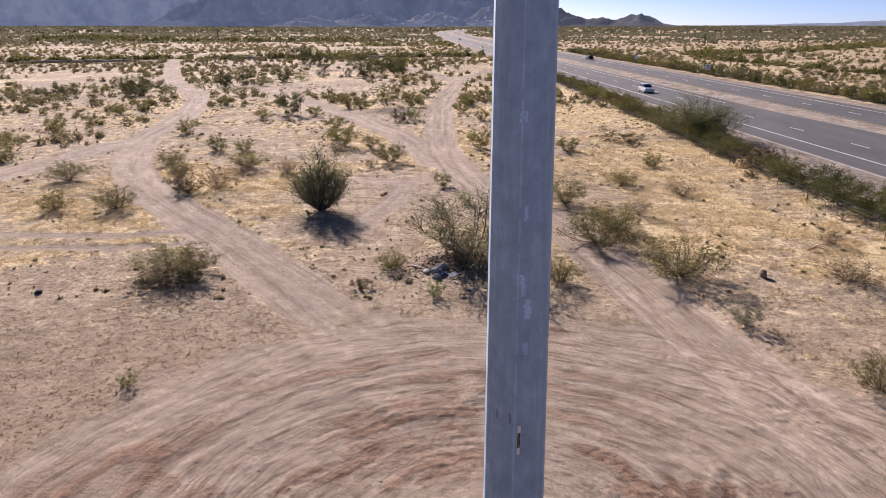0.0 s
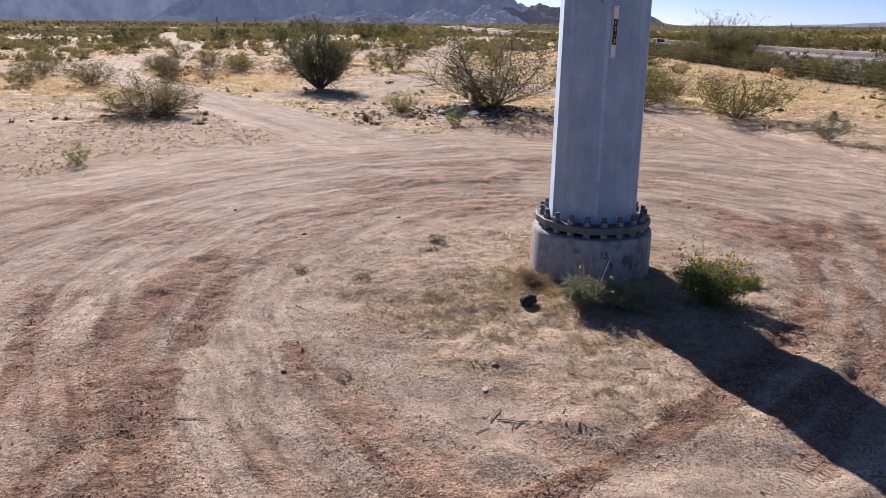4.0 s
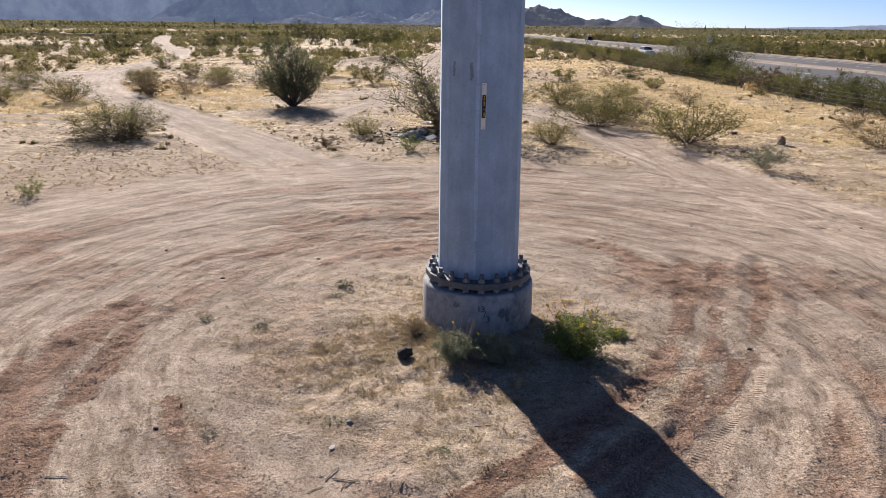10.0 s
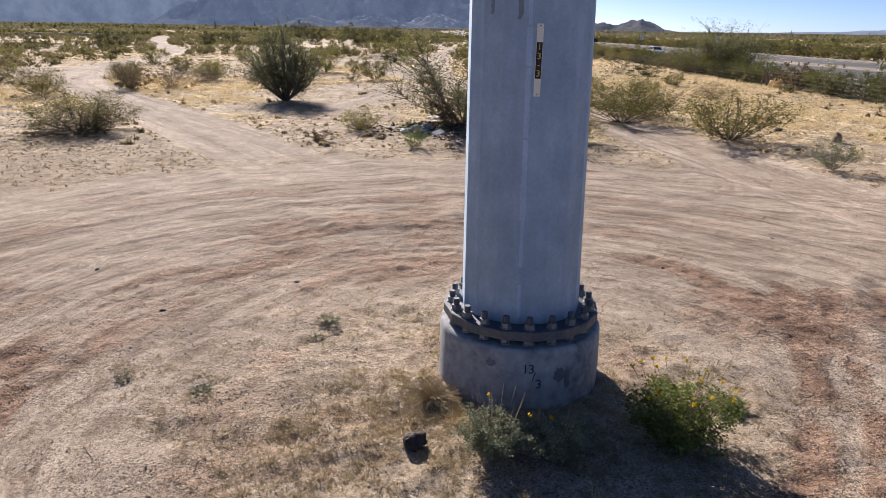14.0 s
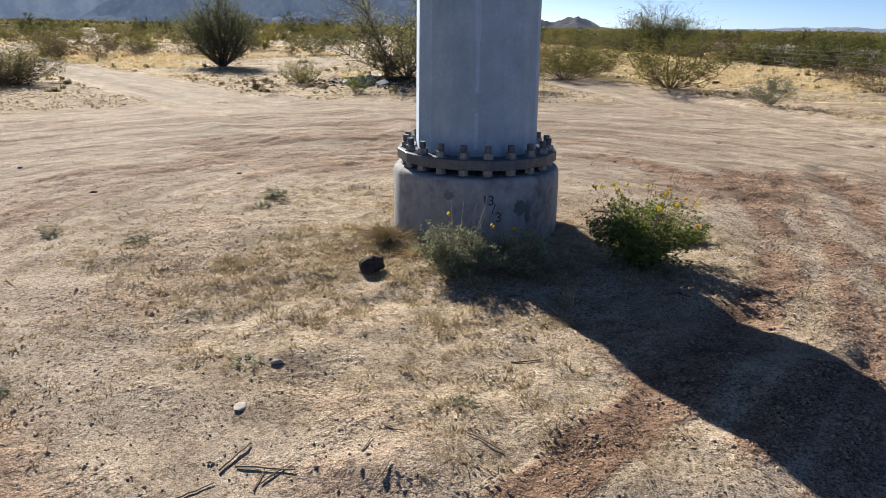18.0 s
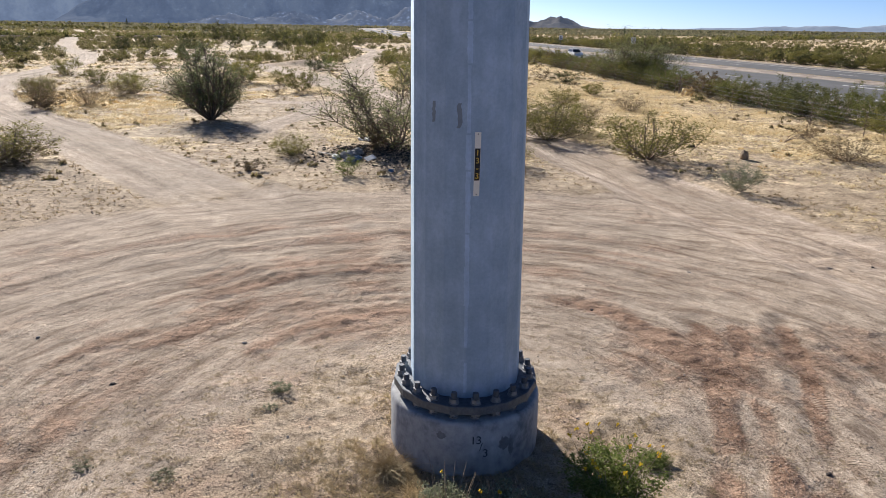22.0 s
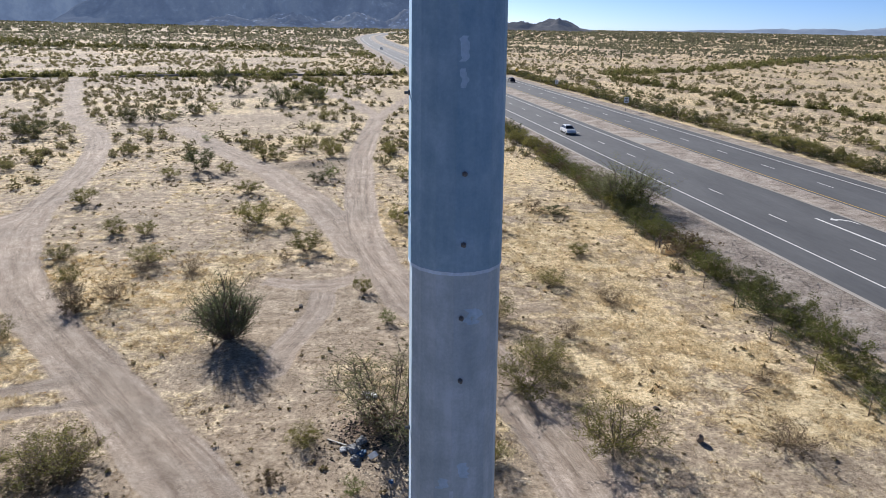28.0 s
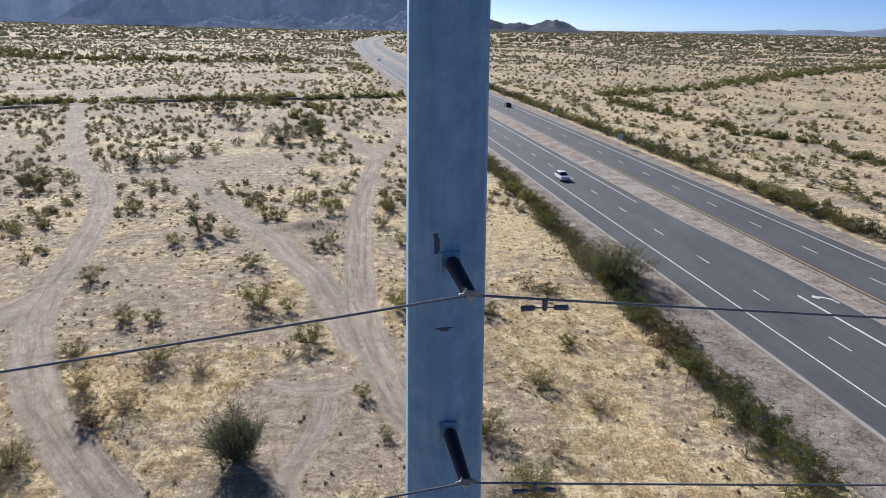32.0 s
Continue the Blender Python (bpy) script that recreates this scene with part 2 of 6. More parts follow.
def ground_material():
    m, nt, p = material("desert_soil", 0.95)
    p.inputs["Specular IOR Level"].default_value = 0.1
    v = coords(nt)
    att = nt.nodes.new("ShaderNodeAttribute")
    att.attribute_name = "zones"
    sep = nt.nodes.new("ShaderNodeSeparateColor")
    nt.links.new(att.outputs["Color"], sep.inputs["Color"])
    track, straw, red, wear = sep.outputs["Red"], sep.outputs["Green"], sep.outputs["Blue"], att.outputs["Alpha"]
    n_big, n_mid = noise_of(nt, v, 0.11, 4), noise_of(nt, v, 0.9, 5, 0.65)
    n_fine, n_grit = noise_of(nt, v, 7.0, 5, 0.7), noise_of(nt, v, 38.0, 3, 0.7)
    warped = nt.nodes.new("ShaderNodeVectorMath")
    warped.operation = "MULTIPLY_ADD"
    wander = node(nt, "ShaderNodeTexNoise", Scale=24.0, Detail=2.0)
    nt.links.new(v, wander.inputs["Vector"])
    nt.links.new(wander.outputs["Color"], warped.inputs[0])
    warped.inputs[1].default_value = (0.09, 0.09, 0.0)
    nt.links.new(v, warped.inputs[2])
    wv = warped.outputs["Vector"]
    both = mathn(nt, "ADD", mathn(nt, "MULTIPLY", n_mid, 0.55), mathn(nt, "MULTIPLY", n_fine, 0.45))
    soil = ramp(nt, both, [(0.34, (0.205, 0.160, 0.114)), (0.47, (0.36, 0.292, 0.212)), (0.62, (0.56, 0.47, 0.355))])
    bare = ramp(nt, both, [(0.34, (0.28, 0.228, 0.180)), (0.5, (0.375, 0.315, 0.254)), (0.68, (0.49, 0.423, 0.35))])
    rust = ramp(nt, both, [(0.36, (0.12, 0.076, 0.055)), (0.5, (0.25, 0.166, 0.120)), (0.66, (0.40, 0.29, 0.215))])
    hay = ramp(nt, mathn(nt, "ADD", mathn(nt, "MULTIPLY", n_fine, 0.6), mathn(nt, "MULTIPLY", n_mid, 0.4)),
               [(0.36, (0.32, 0.23, 0.115)), (0.46, (0.62, 0.49, 0.275)), (0.60, (0.83, 0.715, 0.48))])
    # straw breaks into patches
    patch = ramp(nt, mathn(nt, "ADD", straw, mathn(nt, "MULTIPLY", mathn(nt, "SUBTRACT", both, 0.5), 3.6)),
                 [(0.34, (0, 0, 0)), (0.66, (1, 1, 1))])
    c = mix(nt, patch, soil, hay)
    edge = ramp(nt, mathn(nt, "ADD", track, mathn(nt, "MULTIPLY", mathn(nt, "SUBTRACT", both, 0.5), 0.7)), [(0.34, (0, 0, 0)), (0.62, (1, 1, 1))])
    c = mix(nt, edge, c, bare)
    redf = ramp(nt, mathn(nt, "ADD", red, mathn(nt, "MULTIPLY", mathn(nt, "SUBTRACT", both, 0.5), 2.0)), [(0.25, (0, 0, 0)), (0.75, (1, 1, 1))])
    c = mix(nt, redf, c, rust)
    c = mix(nt, 1.0, c, ramp(nt, wear, [(0.0, (0.60, 0.56, 0.54)), (0.5, (1.0, 1.0, 1.0)), (1.0, (1.20, 1.20, 1.22))]), "MULTIPLY")
    # fine streaks drawn along the turning arcs and the wheel lanes
    combed = 0.0
    for name, across, on_way, share in (("arcs", 3.6, 5.0, 0.9), ("arcs", 11.0, 8.0, 0.55), ("lanes", 1.8, 0.12, 0.6), ("lanes", 6.0, 0.25, 0.35)):
        flow = nt.nodes.new("ShaderNodeAttribute")
        flow.attribute_name = name
        xyz = nt.nodes.new("ShaderNodeSeparateXYZ")
        nt.links.new(flow.outputs["Vector"], xyz.inputs["Vector"])
        uv = nt.nodes.new("ShaderNodeCombineXYZ")
        nt.links.new(mathn(nt, "MULTIPLY", xyz.outputs["X"], across), uv.inputs["X"])
        nt.links.new(mathn(nt, "MULTIPLY", xyz.outputs["Y"], on_way), uv.inputs["Y"])
        line = noise_of(nt, uv.outputs["Vector"], 1.0, 4, 0.62)
        live = mathn(nt, "MULTIPLY", xyz.outputs["Z"], share)
        c = mix(nt, live, c, ramp(nt, line, [(0.36, (0.60, 0.55, 0.52)), (0.45, (0.92, 0.91, 0.90)), (0.56, (1.12, 1.12, 1.12))]), "MULTIPLY")
        combed = mathn(nt, "ADD", combed, mathn(nt, "MULTIPLY", mathn(nt, "MULTIPLY", line, live), 3.0 / across))
    # tread chains pressed into the lanes
    chain = mathn(nt, "SINE", mathn(nt, "ADD", mathn(nt, "MULTIPLY", xyz.outputs["Y"], 44.0), mathn(nt, "MULTIPLY", mathn(nt, "ABSOLUTE", mathn(nt, "SINE", mathn(nt, "MULTIPLY", xyz.outputs["X"], 11.0))), 3.0)))
    band_at = nt.nodes.new("ShaderNodeCombineXYZ")
    nt.links.new(mathn(nt, "MULTIPLY", xyz.outputs["X"], 1.9), band_at.inputs["X"])
    nt.links.new(mathn(nt, "MULTIPLY", xyz.outputs["Y"], 0.02), band_at.inputs["Y"])
    belt = ramp(nt, noise_of(nt, band_at.outputs["Vector"], 1.0, 2, 0.5), [(0.53, (0, 0, 0)), (0.57, (1, 1, 1))])
    tread_on = mathn(nt, "MULTIPLY", mathn(nt, "MULTIPLY", belt, xyz.outputs["Z"]), mathn(nt, "GREATER_THAN", chain, 0.25))
    c = mix(nt, mathn(nt, "MULTIPLY", tread_on, 0.5), c, (0.17, 0.135, 0.105))
    rough = ramp(nt, noise_of(nt, v, 0.5, 6, 0.72), [(0.40, (0.45, 0.45, 0.45)), (0.56, (1.0, 1.0, 1.0))])
    # uneven soil tone; its darks also paint in small shadows of clumps
    mottle = ramp(nt, noise_of(nt, v, 2.6, 8, 0.86), [(0.39, (0.36, 0.33, 0.31)), (0.46, (0.90, 0.89, 0.88)), (0.58, (1.22, 1.22, 1.22))])
    c = mix(nt, mathn(nt, "SUBTRACT", mathn(nt, "SUBTRACT", 0.9, mathn(nt, "MULTIPLY", edge, 0.55)), mathn(nt, "MULTIPLY", patch, 0.10)), c, mottle, "MULTIPLY")
    tone = ramp(nt, n_big, [(0.35, (0.86, 0.86, 0.86)), (0.65, (1.08, 1.06, 1.04))])
    c = mix(nt, 1.0, c, tone, "MULTIPLY")
    # grit grain, with the shadows of crumbs darkened into its colour
    grit = ramp(nt, n_grit, [(0.37, (0.26, 0.24, 0.22)), (0.45, (0.94, 0.93, 0.92)), (0.60, (1.30, 1.30, 1.30))])
    c = mix(nt, rough, c, grit, "MULTIPLY")
    # dead tufts, pebbles and crumbs lie loose on the soil
    weeds = mathn(nt, "MULTIPLY", dots(nt, wv, 2.3, 0.17, 0.42), mathn(nt, "SUBTRACT", 1.0, edge))
    c = mix(nt, mathn(nt, "MULTIPLY", weeds, 0.75), c, mix(nt, n_fine, (0.10, 0.068, 0.04), (0.30, 0.22, 0.12)))
    stones = dots(nt, wv, 7.5, 0.15, 0.28)
    c = mix(nt, mathn(nt, "MULTIPLY", stones, 0.8), c, mix(nt, n_grit, (0.07, 0.05, 0.04), (0.30, 0.23, 0.17)))
    crumbs = mathn(nt, "MULTIPLY", dots(nt, wv, 21.0, 0.24, 0.5), rough)
    c = mix(nt, mathn(nt, "MULTIPLY", crumbs, 0.55), c, mix(nt, n_fine, (0.10, 0.07, 0.05), (0.36, 0.27, 0.19)))
    # finest grain; its dark end also holds painted crumb shadows
    sand = noise_of(nt, v, 115.0, 2, 0.6)
    c = mix(nt, 1.0, c, ramp(nt, sand, [(0.36, (0.44, 0.43, 0.42)), (0.5, (1.0, 1.0, 1.0)), (0.64, (1.46, 1.46, 1.46))]), "MULTIPLY")
    nt.links.new(c, p.inputs["Base Color"])
    h = mathn(nt, "ADD", mathn(nt, "MULTIPLY", n_fine, 0.34), mathn(nt, "ADD", mathn(nt, "MULTIPLY", n_grit, 0.22), mathn(nt, "MULTIPLY", sand, 0.12)))
    h = mathn(nt, "ADD", h, mathn(nt, "MULTIPLY", noise_of(nt, v, 2.3, 4, 0.6), 0.25))
    h = mathn(nt, "ADD", h, mathn(nt, "ADD", mathn(nt, "MULTIPLY", stones, 0.22), mathn(nt, "MULTIPLY", crumbs, 0.10)))
    h = mathn(nt, "ADD", h, mathn(nt, "MULTIPLY", mathn(nt, "MULTIPLY", redf, noise_of(nt, v, 12.0, 4, 0.65)), 1.6))
    h = mathn(nt, "ADD", h, mathn(nt, "MULTIPLY", combed, 0.5))
    bump(nt, p, mathn(nt, "MULTIPLY", h, mathn(nt, "ADD", mathn(nt, "MULTIPLY", rough, 0.6), 0.4)), 1.0, 0.024)
    return m


SOIL = ground_material()
ASPHALT = plain("asphalt", (0.072, 0.074, 0.08), (0.125, 0.127, 0.132), 0.85, scale=0.25, bumpiness=0.3, bump_scale=90, squash=(1, 0.25, 1))


def gravel_material(name, lift):
    m, nt, p = material(name, 0.95)
    p.inputs["Specular IOR Level"].default_value = 0.1
    v = coords(nt)
    big, mid, fine = noise_of(nt, v, 0.35, 4, 0.6), noise_of(nt, v, 2.2, 7, 0.8), noise_of(nt, v, 9.0, 4, 0.75)
    f = mathn(nt, "ADD", mathn(nt, "ADD", mathn(nt, "MULTIPLY", big, 0.3), mathn(nt, "MULTIPLY", mid, 0.4)), mathn(nt, "MULTIPLY", fine, 0.3))
    c = ramp(nt, f, [(at, tuple(min(0.8, t * lift) for t in tone)) for at, tone in ((0.40, (0.085, 0.068, 0.055)), (0.48, (0.22, 0.185, 0.155)), (0.56, (0.34, 0.295, 0.25)), (0.64, (0.56, 0.51, 0.45)))])
    nt.links.new(c, p.inputs["Base Color"])
    bump(nt, p, mathn(nt, "ADD", mid, mathn(nt, "MULTIPLY", fine, 0.6)), 1.0, 0.09)
    return m


GRAVEL = gravel_material("shoulder_gravel", 1.25)
MEDIAN = gravel_material("median_gravel", 1.45)
KERB = plain("pale_edge", (0.30, 0.27, 0.235), (0.42, 0.385, 0.34), 0.9, scale=1.0)
PAINT = plain("road_paint", (0.55, 0.54, 0.51), (0.80, 0.80, 0.78), 0.7, scale=3.0)
YELLOW_PAINT = plain("yellow_paint", (0.40, 0.27, 0.05), (0.58, 0.41, 0.10), 0.7, scale=3.0)
BARK = plain("bark", (0.085, 0.062, 0.05), (0.20, 0.15, 0.12), 0.9, scale=14)
DRY_STEM = plain("dry_stem", (0.18, 0.135, 0.095), (0.37, 0.285, 0.205), 0.9, scale=14)
CREOSOTE = leafy("creosote_leaf", [(0.11, 0.108, 0.030), (0.18, 0.17, 0.048), (0.26, 0.23, 0.082), (0.15, 0.15, 0.044)], 0.42)
TREE_LEAF = leafy("tree_leaf", [(0.075, 0.088, 0.045), (0.12, 0.135, 0.068), (0.18, 0.19, 0.10)], 0.4)
PALO = leafy("palo_verde_leaf", [(0.14, 0.15, 0.07), (0.20, 0.21, 0.10), (0.27, 0.27, 0.13)], 0.42)
GREY_SCRUB = leafy("grey_scrub", [(0.13, 0.133, 0.08), (0.18, 0.175, 0.105), (0.22, 0.195, 0.13)], 0.45)
OLIVE = leafy("olive_leaf", [(0.055, 0.065, 0.026), (0.095, 0.105, 0.042), (0.14, 0.14, 0.06)], 0.3)
BROWN_LEAF = leafy("brown_leaf", [(0.12, 0.085, 0.05), (0.19, 0.14, 0.085), (0.16, 0.135, 0.07)], 0.3)
GREEN = leafy("fresh_leaf", [(0.10, 0.135, 0.035), (0.17, 0.21, 0.06), (0.26, 0.285, 0.10)], 0.45)
HEDGE = leafy("hedge_leaf", [(0.07, 0.082, 0.024), (0.12, 0.13, 0.036), (0.19, 0.185, 0.058)], 0.38)
SAGE = leafy("grey_leaf", [(0.15, 0.165, 0.10), (0.22, 0.235, 0.15), (0.29, 0.30, 0.20)], 0.3)
STRAW = leafy("straw", [(0.64, 0.51, 0.30), (0.76, 0.63, 0.40), (0.84, 0.73, 0.51)], 0.58)
PETAL = leafy("yellow_petal", [(0.75, 0.50, 0.03), (0.85, 0.62, 0.06)], 0.3)
SCRUB = leafy("far_scrub", [(0.16, 0.145, 0.06), (0.215, 0.192, 0.085), (0.26, 0.21, 0.125), (0.18, 0.174, 0.074)], 0.48)


# ---- the plan: tracks, clearing, highway ----
POLE_X, POLE_Y, LEAN_X = 1.60, 13.43, -0.008
TRACK_LEFT = [(-1, 22), (-5.1, 28.2), (-7.7, 32.2), (-10.9, 36.6), (-14.9, 42.2), (-20.5, 49.6), (-24.2, 55), (-27.3, 61), (-30.3, 68.7), (-33.0, 79),
              (-34.3, 90.6), (-36.5, 103), (-40.4, 118), (-44, 128), (-49.6, 139), (-53.8, 146), (-62, 165), (-72.7, 194), (-83, 222), (-92, 250)]
TRACK_RIGHT = [(13.0, 4), (12.6, 12), (12.0, 17), (11.4, 20.5), (10.4, 26), (9.3, 33), (8.4, 38), (6.6, 45), (3.2, 51.5), (1.4, 59.5),
               (0.3, 66.5), (-0.3, 75.3), (-0.5, 86.6), (-0.4, 96), (-0.5, 107.8), (0.5, 122.5), (1.9, 141.8), (3.2, 156)]
TRACKS = [(TRACK_LEFT, 1.75, 1.0), (TRACK_RIGHT, 1.75, 1.0),
          ([(-32.6, 78), (-34.5, 72), (-36, 61), (-38.5, 52), (-44, 40)], 1.9, 1.0),
          ([(-45, 39.4), (-25.5, 40.2), (-19.6, 40.0), (-15.5, 41)], 0.55, 0.75), ([(-45, 36.8), (-25, 37.7), (-18.5, 37.6), (-13.5, 38.6)], 0.5, 0.7),
          ([(3.2, 156), (0.4, 166), (-2.0, 181), (-6.5, 194), (-14, 225), (-23.4, 255)], 1.7, 0.9), ([(3.2, 156), (6.6, 170), (12.3, 196)], 1.5, 0.9),
          ([(-34.4, 141), (-27.4, 126.6), (-20.9, 114), (-15.6, 103.5), (-11.6, 96.5), (-8.6, 88.2), (-5.5, 82), (-3.4, 75), (-1.6, 69), (-0.3, 63)], 2.0, 0.85),
          ([(-8.4, 56.6), (-7.2, 56.2), (-4.9, 55.3), (-2.3, 55.3), (0.6, 57.5)], 1.05, 0.85), ([(-2.9, 55), (-2.8, 53), (-3.0, 50), (-3.7, 47.3), (-4.7, 44.2), (-5.0, 41.5)], 0.95, 0.8)]


def highway(y):
    """The near carriageway's outer white line."""
    y = np.asarray(y, float)
    return 42.6 - 0.0585 * y + 6.5e-8 * np.clip(y - 400, 0, None) ** 3


def fence_x(y):
    return 25.6 - 0.028 * np.clip(np.asarray(y, float) - 60, 0, None)


def along(x, y, pts):
    """Signed distance from a polyline, and the run along it."""
    best, side, run, gone = np.full(np.shape(x), 1e9), np.zeros(np.shape(x)), np.zeros(np.shape(x)), 0.0
    for (ax, ay), (bx, by) in zip(pts, pts[1:]):
        dx, dy = bx - ax, by - ay
        length = math.hypot(dx, dy)
        t = np.clip(((x - ax) * dx + (y - ay) * dy) / length ** 2, 0, 1)
        d = np.hypot(x - ax - t * dx, y - ay - t * dy)
        near = d < best
        side = np.where(near, d * np.sign((x - ax) * dy - (y - ay) * dx), side)
        run, best = np.where(near, gone + t * length, run), np.minimum(best, d)
        gone += length
    return side, run


def line_distance(x, y, pts):
    best = np.full(np.shape(x), 1e9)
    for (ax, ay), (bx, by) in zip(pts, pts[1:]):
        dx, dy = bx - ax, by - ay
        t = np.clip(((x - ax) * dx + (y - ay) * dy) / (dx * dx + dy * dy), 0, 1)
        best = np.minimum(best, np.hypot(x - ax - t * dx, y - ay - t * dy))
    return best


RUTS = [(4.15, 0.20, 0.05, -2.9, -0.2), (4.85, 0.22, 0.055, -3.0, 0.3), (5.7, 0.24, 0.05, 2.6, 5.2), (6.5, 0.20, 0.045, 2.7, 5.6), (5.6, 0.22, 0.05, -0.9, 0.8), (6.3, 0.20, 0.04, -0.8, 1.4),
        (7.4, 0.24, 0.04, -0.7, 2.6), (8.2, 0.2, 0.03, 0.3, 2.9), (9.3, 0.26, 0.035, 0.2, 2.7), (10.5, 0.22, 0.03, 0.4, 2.9), (11.6, 0.26, 0.03, 0.3, 2.4)]


CHURN = [([(-4.5, 13.6), (-4.1, 12.36), (-4.05, 10.8), (-3.88, 9.63), (-3.8, 8.76), (-3.75, 8.06), (-3.74, 7.41), (-3.7, 6.4)], 0.30), ([(-2.7, 10.6), (-2.43, 9.8), (-1.99, 9.03), (-1.63, 8.38), (-1.35, 8.01), (-0.91, 7.68)], 0.17),
         ([(3.2, 10.2), (2.32, 9.35), (1.67, 8.75), (0.88, 8.14), (0.22, 7.66), (-0.27, 7.38), (-1.4, 6.6)], 0.36), ([(6.3, 16.6), (6.0, 15.43), (5.12, 13.13), (4.2, 11.4), (3.2, 10.2)], 0.36),
         ([(6.9, 16.4), (6.13, 14.36), (5.29, 12.14), (4.41, 10.56), (3.76, 9.78), (2.6, 8.7)], 0.25), ([(7.9, 16.6), (7.05, 14.39), (5.93, 12.16), (4.85, 10.57), (3.89, 9.51), (2.6, 8.0)], 0.25),
         ([(-5.4, 11.6), (-4.99, 10.35), (-4.55, 9.22), (-4.26, 8.24), (-4.3, 7.2)], 0.24), ([(-6.6, 12), (-5.6, 9.6), (-5.2, 7.5)], 0.24)]


def survey(x, y):
    """Height and zones (bare track, straw, loose red soil) of the ground."""
    x, y = np.asarray(x, float), np.asarray(y, float)
    wob = fbm(x * 0.35, y * 0.35, 3, 5) - 0.5
    fine = fbm(x * 2.2, y * 2.2, 4, 11) - 0.5
    away = np.hypot(x, y)
    h = 0.10 * (fbm(x * 0.09, y * 0.09, 3, 2) - 0.5) * smooth01(np.hypot(x - 1, y - 14), 10, 30)
    far = smooth01(away, 120, 420)
    h = h + far * 1.6 * (fbm(x * 0.011, y * 0.011, 3, 3) - 0.5) + 0.05 * fine * (1 - 0.85 * smooth01(np.hypot(x - 1, y - 13), 12, 32))
    track, red, beds, wear = np.zeros_like(x), np.zeros_like(x), np.zeros_like(x), np.full_like(x, 0.5)
    lane, lanes = np.zeros_like(x), np.zeros(x.shape + (3,))
    for k, (pts, half, strength) in enumerate(TRACKS):
        side, run = along(x, y, pts)
        d = np.abs(side) + 0.6 * wob
        m = strength * (1 - smooth01(d, half * 0.78, half * 1.2)) * smooth01(run, 0, 13 if k == 0 else 2)
        lines = 0.6 * fbm(side * 1.7 + 0.5 * wob, run * 0.05, 2, 90) + 0.4 * fbm(side * 3.4 + wob, run * 0.08, 2, 91)
        wear = np.where(m > 0.02, wear + (np.clip(0.72 + 1.4 * (lines - 0.5), 0, 1) - wear) * np.clip(m * 1.5, 0, 1), wear)
        near = 1 - 0.8 * smooth01(away, 28, 50)
        h = h + 0.05 * near * m * (lines - 0.5)
        better = m > lanes[..., 2]
        lanes[better] = np.stack([side, run + 37.0 * k, m], -1)[better]
        track = np.maximum(track, m)
        if k == 1:
            lane = 1 - smooth01(d, 1.6, 3.0)
        beds = np.maximum(beds, m * np.exp(-((d - half * 0.5) / (0.22 * half)) ** 2))
        h = h - 0.07 * near * m * np.exp(-((d - half * 0.5) / 0.3) ** 2) - 0.03 * m + 0.06 * near * strength * np.exp(-((d - half * 1.2) / 0.35) ** 2)
    # the turning circle round the pole
    r = np.hypot((x - 1.0) * (1 - 0.10 * (x > 1)), (y - 13.2) * 0.93)
    clear = 1 - smooth01(r + 3.5 * wob, 12.0, 15.5)
    ang = np.arctan2(y - 12.2, x - 1.3)
    warp = np.hypot(x - 1.3, (y - 12.2) * 0.96) + 0.8 * wob + 0.22 * np.sin(2 * ang + 1.0)
    outer = smooth01(warp, 3.4, 4.6)
    # streaks drawn out along the turning arcs
    back = smooth01(np.abs(ang), 2.0, 2.8)
    turned = np.where(ang < 0, ang + 2 * math.pi, ang)
    drift = warp + 0.35 * (fbm(x * 0.12, y * 0.12, 2, 35) - 0.5) * 4
    streak = (1 - back) * fbm(drift * 1.15, ang * 1.1, 3, 33) + back * fbm(drift * 1.15, turned * 1.1, 3, 36) - 0.5
    comb = (1 - back) * fbm(drift * 2.6, ang * 1.6, 2, 34) + back * fbm(drift * 2.6, turned * 1.6, 2, 37) - 0.5
    h = h + clear * outer * (0.022 * streak + 0.030 * comb)
    arcs = np.stack([drift, (ang + math.pi / 2) % (2 * math.pi), clear * outer], -1)
    for k, (rr, w, depth, a0, a1) in enumerate(RUTS):
        mid, half = (a0 + a1) / 2, (a1 - a0) / 2
        turn = np.abs((ang - mid + math.pi) % (2 * math.pi) - math.pi)
        live = (1 - smooth01(turn, half * 0.55, half)) * smooth01(fbm(ang * 2.4 + 3.1 * k, ang * 0 + k, 3, 40 + k), 0.25, 0.55)
        d = warp - rr - 0.35 * np.sin(1.3 * ang + 2.2 * k) - 0.25 * (ang - mid) * (0.6 if k % 2 else -0.4)
        rough = 0.6 + 0.9 * fbm(x * 4.5, y * 4.5, 3, 70 + k)
        h = h + clear * live * 0.40 * depth * (-np.exp(-(d / w) ** 2) * rough + 0.75 * rough * np.exp(-((np.abs(d) - 1.7 * w) / (0.6 * w)) ** 2))
        red = np.maximum(red, clear * live * np.exp(-(d / (1.9 * w)) ** 2) * (0.36 if rr < 7 else 0.22))
    for k, (pts, w) in enumerate(CHURN):
        d = line_distance(x, y, pts) + 0.16 * (fbm(x * 1.1, y * 1.1, 2, 55) - 0.5)
        on = np.exp(-(d / (0.72 * w)) ** 2) * smooth01(fbm(x * 0.8, y * 0.8, 2, 56 + k), 0.10 if k in (2, 3, 4, 5) else 0.22, 0.45)
